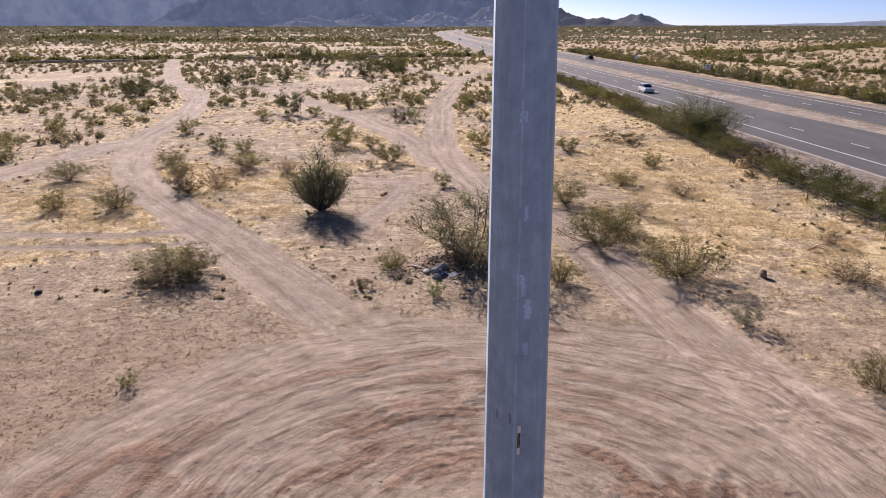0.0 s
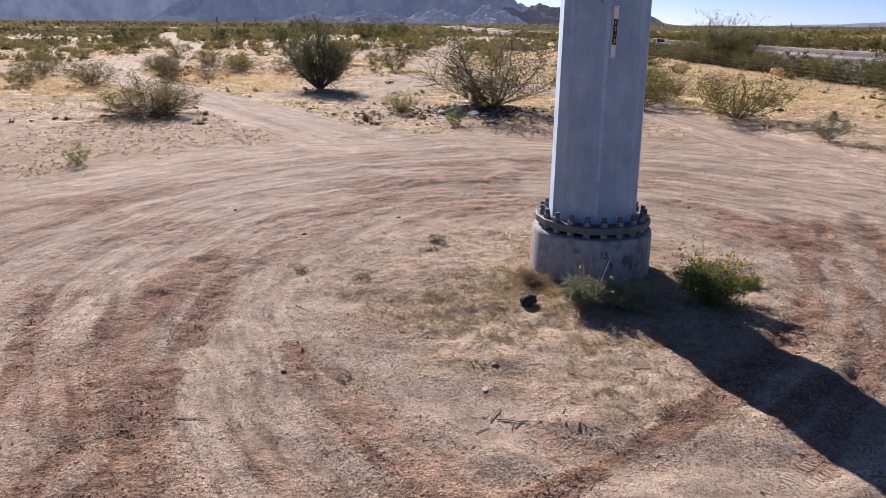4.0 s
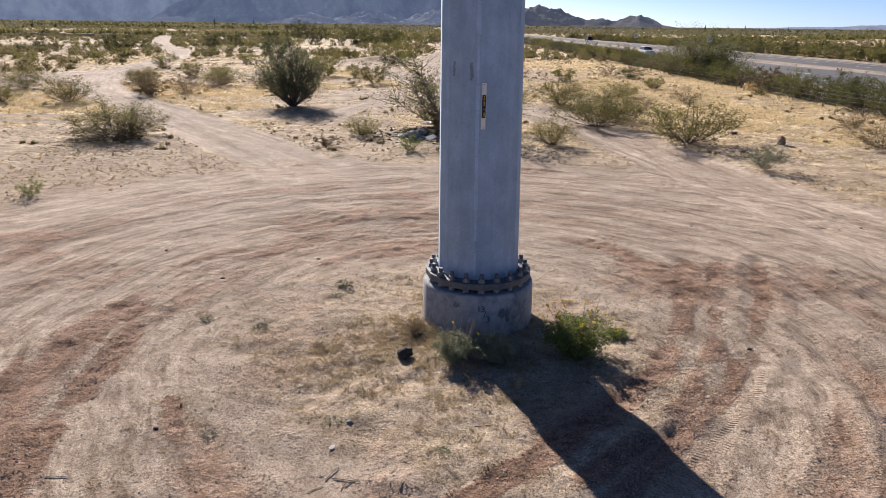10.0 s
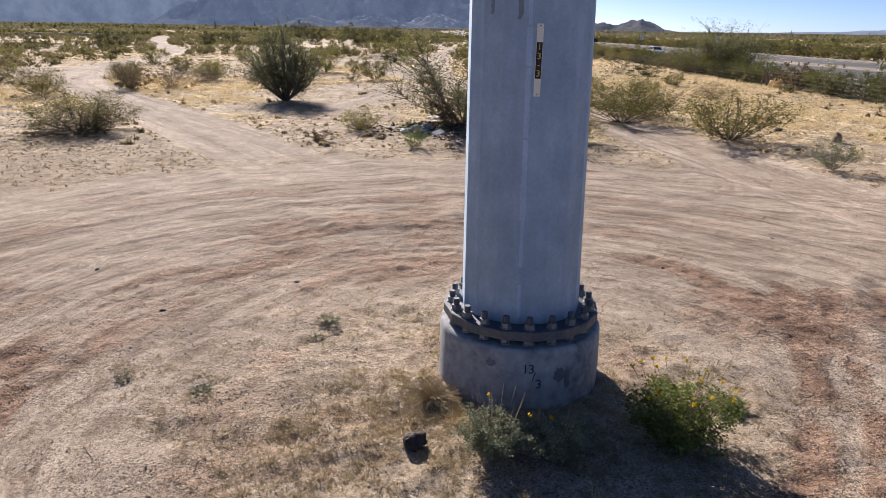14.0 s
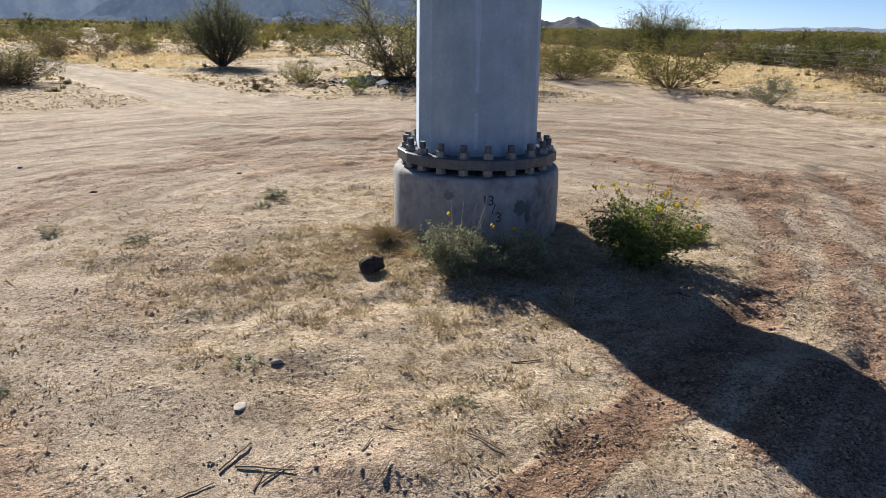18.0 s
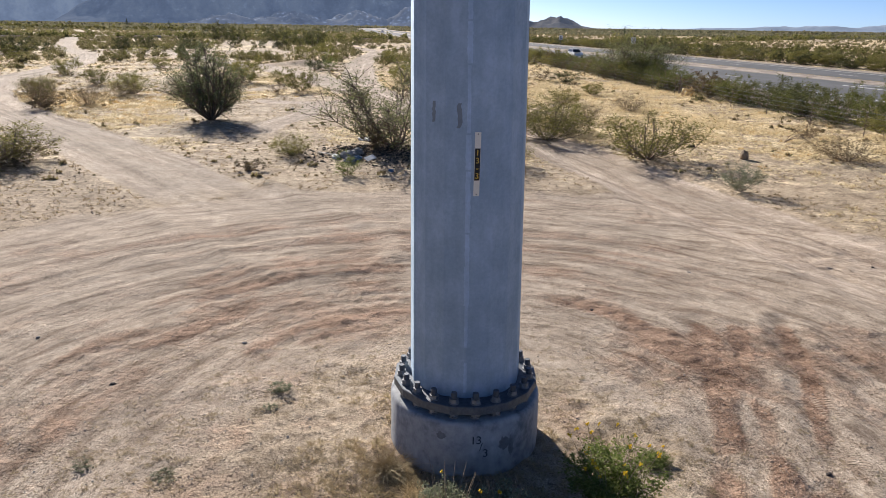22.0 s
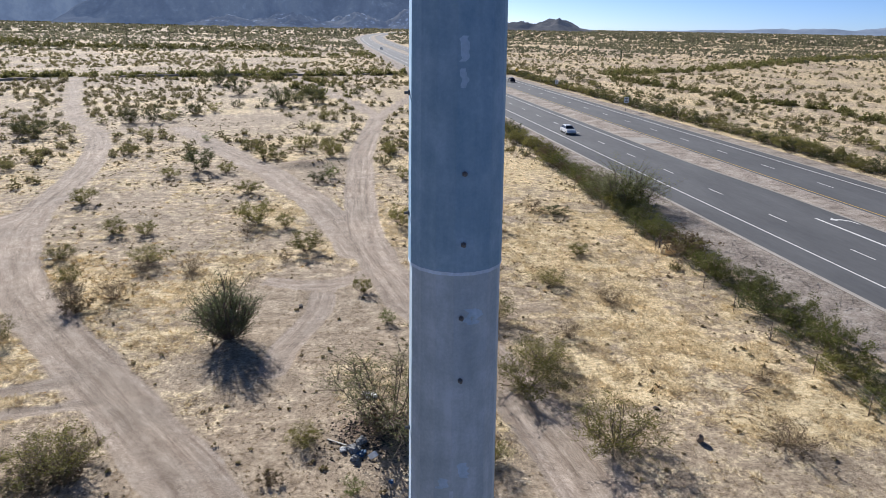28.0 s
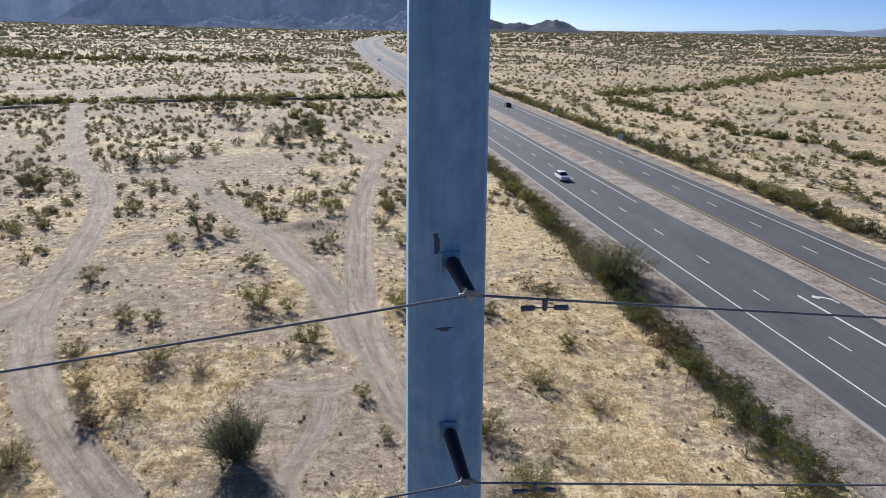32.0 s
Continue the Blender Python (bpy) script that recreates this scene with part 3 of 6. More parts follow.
        on = smooth01(on + (0.5 if k in (2, 3, 4, 5) else 0.9) * (fbm(x * 3.2, y * 3.2, 3, 59 + k) - 0.5), 0.22, 0.80)
        h = h - 0.015 * on + 0.018 * np.exp(-((d - 1.7 * w) / (0.6 * w)) ** 2) + 0.045 * on * (fbm(x * 4.6, y * 4.6, 2, 57) - 0.5) + (0.02 if k in (2, 3, 4, 5) else 0.06) * on * (fbm(x * 8.0, y * 8.0, 2, 60) - 0.5)
        deep = 0.6 if k in (3, 4, 5) else 0.95
        red = np.maximum(red, deep * on)
        wear = wear * (1 - 0.22 * deep ** 2 * np.clip(1.3 * on ** 1.5, 0, 1))
    # churned clods where vehicles turn
    churn = clear * smooth01(fbm(x * 0.45, y * 0.45, 3, 77), 0.5, 0.68) * outer
    h = h + churn * 0.06 * (fbm(x * 5.5, y * 5.5, 2, 21) - 0.45)
    island = 1 - smooth01(warp, 3.0, 4.2)
    h = h + 0.05 * island * (0.6 + fine) + 0.05 * island * (fbm(x * 5, y * 5, 3, 23) - 0.5)
    mound = np.exp(-(((x - 1.0) / 2.6) ** 2 + ((y - 35.0) / 2.0) ** 2))
    h = h + 0.22 * mound
    # heap of graded brown soil between the tracks
    heap = np.exp(-(((x + 7.6) / 4.2) ** 2 + ((y - 102.6 - 0.1 * x) / 1.7) ** 2))
    h = h + 0.75 * heap
    pale = 0.05 * smooth01(away, 80, 220)
    track = np.clip(np.maximum(np.maximum(track, pale), clear * (1 - 0.55 * island)), 0, 1)
    red = red * (1 - 0.6 * smooth01(x, 7, 10) * smooth01(y, 12, 18)) + 0.02 * far + 0.5 * heap
    red = red + 0.26 * (1 - smooth01(y, 22, 38)) * (1 - np.clip(track, 0, 1)) * (1 - island)
    red = np.clip(red + 0.20 * clear * smooth01(-x, -2.0, 5.0) * (1 - smooth01(y, 17, 23)) + 0.18 * island + 0.9 * island * np.clip(fbm(x * 1.3, y * 1.3, 3, 24) - 0.48, 0, 1) + 0.35 * churn + clear * outer * (1 - 0.7 * smooth01(x, 7, 10) * smooth01(y, 12, 18)) * (0.5 * streak + 0.9 * comb + 0.10) + 0.6 * mound + 0.12 * beds * smooth01(y, 20, 30), 0, 1)
    red = red * (1 - 0.85 * lane)
    wear = wear + 0.12 * lane * (1 - smooth01(y, 30, 45))
    # straw: rich to the right of the track and round the left fork
    bent = 9 * (fbm(x * 0.05 + 4, y * 0.05, 2, 62) - 0.5)
    rich = fbm((0.8 * x + 0.6 * y + bent) * 0.075, (0.8 * y - 0.6 * x - bent) * 0.075, 5, 61)
    straw = smooth01(rich, 0.28, 0.74) * 0.56 + 0.40 * smooth01(x, 11, 15) * smooth01(y, 26, 36) + 0.42 * np.exp(-(((x + 20) / 11) ** 2 + ((y - 57) / 10) ** 2))
    straw = straw - 0.22 * np.exp(-(((x + 3.5) / 4.5) ** 2 + ((y - 48) / 8) ** 2))
    straw = straw * (1 - 0.3 * (1 - smooth01(y, 26, 40)) * (x < 12)) + 0.12 * smooth01(away, 62, 120) * (1 - 1.4 * smooth01(x - highway(y), 26, 34)) + 0.12 * smooth01(x, 12, 16) * (y > 26)
    straw = straw + 0.24 * far * smooth01(fbm(x * 0.014, y * 0.014, 3, 65), 0.3, 0.62)
    straw = straw + 0.34 * np.exp(-(((x + 22) / 9) ** 2 + ((y - 35) / 6) ** 2)) * (1 - np.clip(track, 0, 1))
    wear = wear - 0.2 * np.exp(-(((x + 13) / 9) ** 2 + ((y - 25) / 7) ** 2)) * (1 - clear)
    wear = wear - 0.13 * far
    straw = straw * (0.60 + 0.55 * smooth01(fbm(x * 0.26 + 5, y * 0.26, 3, 66), 0.36, 0.62))
    straw = 0.92 * np.clip(straw, 0, 0.9) * (1 - 0.15 * smooth01(x - highway(y), 26, 34)) * (1 - np.clip(track - pale, 0, 1)) * (1 - 0.9 * mound) * (1 - 0.8 * heap)
    h = h + straw * (0.16 * (fbm(x * 0.9, y * 0.9, 3, 63) - 0.5) + 0.10 * (fbm(x * 2.7, y * 2.7, 2, 64) - 0.5)) * (1 - far)
    # the highway's bed is level
    off = x - highway(y)
    bed = smooth01(off, -12, -8) * (1 - smooth01(off, 28, 32))
    h = h * (1 - bed)
    straw = straw * (1 - 0.7 * bed)
    return h, track, straw, red, np.clip(wear, 0, 1), arcs, lanes


def height(x, y):
    return float(survey(np.array([x]), np.array([y]))[0][0])


def spaced(lo, hi, a, b, fine):
    """Grid lines: fine between a and b, wider and wider outside."""
    def outward(start, end):
        got, at, s = [], start, fine
        while at < end:
            d = at - start
            s = fine + 0.014 * d if d < 80 else fine + 1.12 + 0.07 * (d - 80)
            at += s
            got.append(at)
        return got
    up = [b + d for d in outward(0, hi - b)]
    down = [a - d for d in outward(0, a - lo)]
    return np.array(down[::-1] + list(np.arange(a, b + 1e-6, fine)) + up)


def build_ground():
    xs, ys = spaced(-4500, 4500, -6.0, 8.5, 0.066), spaced(-300, 4700, 6.0, 19.5, 0.066)
    X, Y = np.meshgrid(xs, ys)
    h, track, straw, red, wear, arcs, lanes = survey(X.ravel(), Y.ravel())
    V = np.stack([X.ravel(), Y.ravel(), h], 1)
    nx, ny = len(xs), len(ys)
    i = (np.arange(ny - 1)[:, None] * nx + np.arange(nx - 1)[None, :]).ravel()
    me = quad_mesh("ground", V, np.stack([i, i + 1, i + nx + 1, i + nx], 1), True)
    col = me.color_attributes.new("zones", "FLOAT_COLOR", "POINT")
    col.data.foreach_set("color", np.stack([track, straw, red, wear], 1).astype(np.float32).ravel())
    for name, flow in (("arcs", arcs), ("lanes", lanes)):
        at = me.attributes.new(name, "FLOAT_VECTOR", "POINT")
        at.data.foreach_set("vector", flow.astype(np.float32).ravel())
    return tagged(part("ground", me, SOIL), "sandy desert ground with tyre ruts, bare tracks and straw patches", "ground", kind="structure")


build_ground()


# ---- the highway ----
def strip(name, o0, o1, z, y0, y1, mat, thick=0.08, step=6.0, parent=None, label=""):
    """A band that follows the highway between two offsets, with a skirt."""
    n = max(2, int((y1 - y0) / step) + 1)
    y = y0 + (y1 - y0) * np.linspace(0, 1, n) ** (1.6 if y1 > 900 else 1.0)
    e = highway(y)
    off0 = o0(y) if callable(o0) else o0
    off1 = o1(y) if callable(o1) else o1
    a, b = e + off0, e + off1
    zt, zb = np.full(n, z), np.full(n, z - thick)
    V = np.concatenate([np.stack(p, 1) for p in ((a, y, zb), (a, y, zt), (b, y, zt), (b, y, zb))])
    k = np.arange(n - 1)
    F = np.concatenate([np.stack([j * n + k, (j + 1) * n + k, (j + 1) * n + k + 1, j * n + k + 1], 1) for j in range(3)])
    return part(name, quad_mesh(name, V, F), mat, parent, label)


def turn_bay(y):
    """How far the turning lane eats into the median."""
    return 1.4 * (1 - smooth01(y, 76, 106))


FAR_END = 2300
road = strip("road", -3.3, lambda y: 10.3 + turn_bay(y), 0.10, -150, FAR_END, ASPHALT, 0.2)
tagged(road, "dark grey asphalt carriageway with white lane lines", "road", kind="structure")
road_far = strip("road_far", 15.7, 27.0, 0.10, -150, FAR_END, ASPHALT, 0.2)
tagged(road_far, "dark grey asphalt carriageway beyond the gravel median", "road", kind="structure")
tagged(strip("median", lambda y: 10.6 + turn_bay(y), 15.45, 0.13, -150, FAR_END, MEDIAN, 0.2), "pale gravel median between the carriageways", "median", kind="structure")
tagged(strip("shoulder_near", -9.6, -3.75, 0.075, -150, FAR_END, GRAVEL, 0.2), "grey gravel road shoulder", "shoulder", kind="structure")
tagged(strip("shoulder_far", 27.35, 30.8, 0.075, -150, FAR_END, GRAVEL, 0.2), "grey gravel road shoulder", "shoulder", kind="structure")
for o0, o1 in ((-3.75, -3.3), (27.0, 27.35), (15.45, 15.7)):
    tagged(strip("kerb", o0, o1, 0.12, -150, FAR_END, KERB, 0.2), "pale dusty concrete pavement edge", "kerb", kind="structure")
tagged(strip("kerb", lambda y: 10.3 + turn_bay(y), lambda y: 10.6 + turn_bay(y), 0.15, -150, FAR_END, KERB, 0.2), "pale dusty concrete pavement edge", "kerb", kind="structure")
for base, o, mat, name, y0 in ((road, 0.0, PAINT, "edge_line", -150), (road, 8.65, PAINT, "inner_line", 113), (road_far, 16.35, YELLOW_PAINT, "inner_line", -150), (road_far, 24.9, PAINT, "edge_line", -150)):
    strip(name, o - 0.09, o + 0.09, 0.106, y0, FAR_END, mat, 0.004, parent=base)
tagged(strip("median_apron", 10.7, 14.6, 0.137, 119.5, 126, KERB, 0.004, 2.0), "pale concrete apron across the gravel median", "apron", kind="structure")
dash = quad_mesh("lane_dash", [(-0.08, 0, 0), (0.08, 0, 0), (0.08, 3.05, 0), (-0.08, 3.05, 0), (-0.08, 0, -0.004), (0.08, 0, -0.004), (0.08, 3.05, -0.004), (-0.08, 3.05, -0.004)],
                 [(0, 1, 2, 3), (4, 5, 1, 0), (5, 6, 2, 1), (6, 7, 3, 2), (7, 4, 0, 3)])
dash.materials.append(PAINT)
for base, o, phase in ((road, 4.35, 70.3), (road_far, 20.6, 97.7)):
    for k in range(-14, 60):
        y = phase + 12.19 * k
        slope = float(highway(y + 1) - highway(y - 1)) / 2
        part("lane_dash", dash, None, base, at=pose(float(highway(y)) + o, y, 0.107, 0, 0, -math.degrees(math.atan(slope))))
strip("turn_line", 8.2, 8.5, 0.107, 20, 71.5, PAINT, 0.004, parent=road, label="wide white turning-lane line")
bm = bmesh.new()
arrow = [(0, 0), (0.25, 0), (0.35, 1.0), (0.9, 1.55), (1.5, 1.75), (1.5, 1.35), (2.2, 1.95), (1.5, 2.6), (1.5, 2.15), (0.7, 1.95), (0.1, 1.3)]
bm.faces.new([bm.verts.new((-x * 0.9 + 0.5, y, 0)) for x, y in arrow])
part("turn_arrow", bm, PAINT, road, "white curved turn arrow", pose(float(highway(70)) + 11.0, 69.0, 0.108, 0, 0, 3))


# ---- cut banks of the dry washes ----
BANK_SOIL = plain("bank_soil", (0.20, 0.155, 0.115), (0.42, 0.34, 0.25), 0.95, scale=0.9, bumpiness=0.8, bump_scale=4.0, distance=0.12)


def cut_bank(name, pts, tall, seed, label):
    """A ragged earthen step: steep towards the near side, easing off behind."""
    pts = np.array(pts, float)
    seg = np.diff(pts, axis=0)
    run = np.concatenate([[0], np.cumsum(np.hypot(seg[:, 0], seg[:, 1]))])
    s = np.arange(0, run[-1], 0.9)
    i = np.clip(np.searchsorted(run, s, "right") - 1, 0, len(seg) - 1)
    d = seg[i] / np.hypot(seg[i, 0], seg[i, 1])[:, None]
    nrm = np.stack([-d[:, 1], d[:, 0]], 1)
    nrm *= np.sign(nrm[:, 1:])
    c = pts[i] + seg[i] * ((s - run[i]) / (run[i + 1] - run[i]))[:, None]
    ends = smooth01(s, 0, 8) * (1 - smooth01(s, run[-1] - 8, run[-1]))
    up = tall * ends * (0.25 + 1.3 * smooth01(fbm(s * 0.07, s * 0, 3, seed), 0.3, 0.65))
    rows = []
    for k, (off, rise) in enumerate(((-0.8, -0.3), (-0.35, 0.12), (-0.1, 0.62), (0.25, 0.95), (0.9, 1.0), (3.0, 0.7), (7.0, -0.25))):
        wob = 1.5 * (fbm(s * 0.16, s * 0 + 3, 3, seed + 5) - 0.5) + 0.5 * (fbm(s * 0.8, s * 0 + k, 2, seed + 7) - 0.5)
        q = c + nrm * (off + wob)[:, None]
        z = survey(q[:, 0], q[:, 1])[0]
        rows.append(np.column_stack([q, z + up * rise * (1 + 0.3 * (fbm(s * 0.9, s * 0 + 2 * k, 2, seed + 9) - 0.5)) - (0.15 if rise < 0 else 0)]))
    n = len(s)
    j = (np.arange(len(rows) - 1)[:, None] * n + np.arange(n - 1)[None, :]).ravel()
    me = quad_mesh(name, np.concatenate(rows), np.stack([j, j + 1, j + n + 1, j + n], 1), True)
    tagged(part(name, me, BANK_SOIL), label, "bank", kind="structure")


cut_bank("ground_bank", [(-160, 215), (-109, 236), (-91, 251), (-63, 261), (-29, 269), (8.5, 282), (18, 288)], 0.55, 3, "eroded earthen cut bank along the dry wash")


# ---- distant ranges ----
def range_mesh(name, az0, az1, r0, r1, crest, seed, n_az=260, n_r=46, craggy=0.4):
    az = np.radians(np.linspace(az0, az1, n_az))
    rr = np.linspace(0, 1, n_r)
    A, R = np.meshgrid(az, rr)
    dist = r0 + (r1 - r0) * R
    x, y = dist * np.sin(A), dist * np.cos(A)
    rid = 1 - np.abs(2 * fbm(x / 330, y / 330, 5, seed) - 1)
    lump = fbm(x / 120, y / 120, 4, seed + 9)
    shape = np.interp(np.degrees(A), [c[0] for c in crest], [c[1] for c in crest])
    prof = smooth01(R, 0.0, 0.36) ** 1.15 * (1 - 0.6 * smooth01(R, 0.75, 1.0))
    z = shape * prof * (0.34 + 0.70 * rid + 0.75 * (lump - 0.5) + craggy * (fbm(x / 46, y / 46, 4, seed + 4) - 0.5)) - 2
    i = (np.arange(n_r - 1)[:, None] * n_az + np.arange(n_az - 1)[None, :]).ravel()
    return quad_mesh(name, np.stack([x.ravel(), y.ravel(), z.ravel()], 1), np.stack([i, i + 1, i + n_az + 1, i + n_az], 1), True)


def hazy_rock_material(name, dark, light, haze, amount, boulders=1.0):
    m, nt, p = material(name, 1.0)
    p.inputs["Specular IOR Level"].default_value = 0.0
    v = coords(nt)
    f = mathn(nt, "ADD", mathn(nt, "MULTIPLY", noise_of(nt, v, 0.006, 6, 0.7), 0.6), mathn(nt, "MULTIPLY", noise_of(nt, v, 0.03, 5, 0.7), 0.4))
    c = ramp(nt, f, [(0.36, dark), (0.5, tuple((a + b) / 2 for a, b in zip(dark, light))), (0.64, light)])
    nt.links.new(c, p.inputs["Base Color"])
    # distance haze painted as bluish emission, streaked lighter and darker like gullies
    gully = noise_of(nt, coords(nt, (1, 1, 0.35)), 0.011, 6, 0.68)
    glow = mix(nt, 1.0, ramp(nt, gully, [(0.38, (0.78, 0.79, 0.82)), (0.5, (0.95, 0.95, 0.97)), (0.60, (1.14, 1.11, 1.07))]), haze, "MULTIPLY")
    # pale boulder flecks brighten the same painted haze
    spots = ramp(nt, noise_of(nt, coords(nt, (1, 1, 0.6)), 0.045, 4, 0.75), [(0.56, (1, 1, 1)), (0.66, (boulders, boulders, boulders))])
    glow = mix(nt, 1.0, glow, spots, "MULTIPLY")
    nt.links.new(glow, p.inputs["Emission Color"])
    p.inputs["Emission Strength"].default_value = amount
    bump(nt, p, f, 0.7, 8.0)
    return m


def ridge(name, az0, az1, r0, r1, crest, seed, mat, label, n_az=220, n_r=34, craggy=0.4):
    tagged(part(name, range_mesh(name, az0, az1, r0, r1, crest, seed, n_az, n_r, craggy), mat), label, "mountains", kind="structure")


# blue tone and strength: haze that each range emits in place of air
BACK_ROCK = hazy_rock_material("back_range_rock", (0.05, 0.06, 0.08), (0.12, 0.13, 0.15), (0.34, 0.45, 0.66), 0.25)
MID_ROCK = hazy_rock_material("mid_range_rock", (0.03, 0.035, 0.045), (0.085, 0.09, 0.10), (0.27, 0.37, 0.58), 0.20, 1.25)
FRONT_ROCK = hazy_rock_material("front_range_rock", (0.025, 0.03, 0.035), (0.10, 0.10, 0.10), (0.26, 0.34, 0.52), 0.22, 2.6)
HILL = hazy_rock_material("hill_rock", (0.035, 0.037, 0.037), (0.13, 0.12, 0.112), (0.27, 0.33, 0.46), 0.13)
FAR_RANGE = hazy_rock_material("far_range_rock", (0.10, 0.11, 0.13), (0.13, 0.14, 0.16), (0.46, 0.58, 0.78), 0.25)
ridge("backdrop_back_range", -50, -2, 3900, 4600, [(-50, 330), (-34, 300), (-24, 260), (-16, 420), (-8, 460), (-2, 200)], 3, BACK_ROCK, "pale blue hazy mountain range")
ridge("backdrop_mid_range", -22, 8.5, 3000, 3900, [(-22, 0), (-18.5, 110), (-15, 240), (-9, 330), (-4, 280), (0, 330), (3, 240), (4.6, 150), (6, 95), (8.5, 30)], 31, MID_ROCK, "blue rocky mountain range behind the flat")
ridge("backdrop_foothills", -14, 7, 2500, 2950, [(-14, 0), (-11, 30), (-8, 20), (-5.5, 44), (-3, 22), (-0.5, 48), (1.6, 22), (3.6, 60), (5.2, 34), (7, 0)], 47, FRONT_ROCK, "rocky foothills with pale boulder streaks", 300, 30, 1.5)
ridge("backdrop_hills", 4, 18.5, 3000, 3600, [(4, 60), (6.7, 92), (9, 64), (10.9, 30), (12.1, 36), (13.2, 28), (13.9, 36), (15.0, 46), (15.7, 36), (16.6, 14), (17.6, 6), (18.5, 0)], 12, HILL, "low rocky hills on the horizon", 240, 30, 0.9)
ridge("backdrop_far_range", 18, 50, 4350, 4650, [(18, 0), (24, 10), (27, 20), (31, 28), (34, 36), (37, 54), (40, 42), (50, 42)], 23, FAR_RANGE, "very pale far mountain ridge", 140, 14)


# ---- the steel pole ----
def zinc_material(name, shade, blue):
    m, nt, p = material(name, 0.8, 0.95)
    p.inputs["Specular IOR Level"].default_value = 0.5
    v = coords(nt)
    streaky = coords(nt, (2.2, 2.2, 0.35))
    blot, run, fine = noise_of(nt, v, 2.6, 5, 0.65), noise_of(nt, streaky, 2.2, 4), noise_of(nt, v, 26, 4)
    f = mathn(nt, "ADD", mathn(nt, "ADD", mathn(nt, "MULTIPLY", blot, 0.45), mathn(nt, "MULTIPLY", run, 0.35)), mathn(nt, "MULTIPLY", fine, 0.2))
    c = ramp(nt, f, [(at, (shade * (g - 0.09 * blue), shade * g, shade * (g + 0.09 * blue))) for at, g in ((0.37, 0.315), (0.5, 0.385), (0.63, 0.465))])
    nt.links.new(c, p.inputs["Base Color"])
    nt.links.new(ramp(nt, f, [(0.3, (0.76, 0.76, 0.76)), (0.7, (0.88, 0.88, 0.88))]), p.inputs["Roughness"])
    bump(nt, p, fine, 0.06, 0.003)
    return m


ZINC = zinc_material("galvanised_steel", 1.2, 1.5)
DULL_ZINC = zinc_material("dull_galvanised_steel", 1.46, 0.85)
BOLT_STEEL = plain("bolt_steel", (0.075, 0.085, 0.10), (0.17, 0.185, 0.205), 0.55, 0.5, scale=20)
PALE_ZINC = zinc_material("pale_zinc", 1.85, 0.8)
SEAM_ZINC = zinc_material("seam_zinc", 1.68, 0.8)
MID_ZINC = zinc_material("mid_zinc", 1.62, 1.1)
WHITE_ROCK = plain("white_rock", (0.36, 0.33, 0.29), (0.52, 0.48, 0.43), 0.8, scale=12)
DARK_STAIN = plain("dark_stain", (0.045, 0.055, 0.075), (0.10, 0.12, 0.15), 0.7, 0.1, scale=12)
FAINT_STAIN = zinc_material("faint_stain", 0.95, 0.6)
RUBBER = plain("black_polymer", (0.012, 0.016, 0.028), (0.03, 0.038, 0.058), 0.5, scale=10)
ALU = plain("aluminium", (0.45, 0.46, 0.47), (0.68, 0.69, 0.70), 0.35, 0.8, scale=20)
CLAMP = plain("clamp_metal", (0.20, 0.22, 0.25), (0.42, 0.44, 0.47), 0.35, 0.7, scale=20)
WEIGHT = plain("damper_grey", (0.085, 0.10, 0.12), (0.15, 0.17, 0.195), 0.6, 0.3, scale=16)
CABLE = plain("weathered_cable", (0.12, 0.13, 0.15), (0.22, 0.235, 0.255), 0.8, 0.1, scale=30)
BLACK = plain("black_enamel", (0.012, 0.012, 0.012), (0.03, 0.03, 0.03), 0.5)
CREAM = plain("cream_enamel", (0.74, 0.70, 0.60), (0.86, 0.83, 0.74), 0.4, scale=20)
GOLD = plain("yellow_enamel", (0.68, 0.44, 0.05), (0.80, 0.54, 0.09), 0.5)


def concrete_material():
    m, nt, p = material("weathered_concrete", 0.9)
    v = coords(nt)
    big, mid, fine = noise_of(nt, coords(nt, (1, 1, 0.55)), 2.4, 5, 0.65), noise_of(nt, v, 9, 4), noise_of(nt, v, 70, 3)
    f = mathn(nt, "ADD", mathn(nt, "MULTIPLY", big, 0.6), mathn(nt, "MULTIPLY", mid, 0.4))
    c = ramp(nt, f, [(0.36, (0.165, 0.172, 0.185)), (0.48, (0.31, 0.318, 0.33)), (0.66, (0.47, 0.475, 0.48))])
    nt.links.new(c, p.inputs["Base Color"])
    bump(nt, p, mathn(nt, "ADD", mid, mathn(nt, "MULTIPLY", fine, 0.4)), 0.35, 0.012)
    return m


CONCRETE = concrete_material()
SIDES = 16
FRONT = math.atan2(-0.99, -0.13)
PLATE_TOP, PLATE_LOW, PIER_TOP = 0.925, 0.815, 0.735


def pole_radius(z):
    return 0.684 - 0.0090 * (z - 1.0)


def axis_x(z):
    return POLE_X + LEAN_X * z


def skin_point(z, ang, lift=0.0, grow=0.0):
    """A point on the faceted shell at an angle from the front corner, lifted off it."""
    step = 2 * math.pi / SIDES
    k = math.floor(ang / step)
    r = pole_radius(z) + grow
    a0, a1 = FRONT + k * step, FRONT + (k + 1) * step
    t = ang / step - k
    p = Vector((math.cos(a0), math.sin(a0))) * (1 - t) * r + Vector((math.cos(a1), math.sin(a1))) * t * r
    mid = (a0 + a1) / 2
    return Vector((axis_x(z) + p.x + math.cos(mid) * lift, POLE_Y + p.y + math.sin(mid) * lift, z))


def shell(z0, z1, grow, n):
    V, F = [], []
    for i in range(n + 1):
        z = z0 + (z1 - z0) * i / n
        r = pole_radius(z) + grow
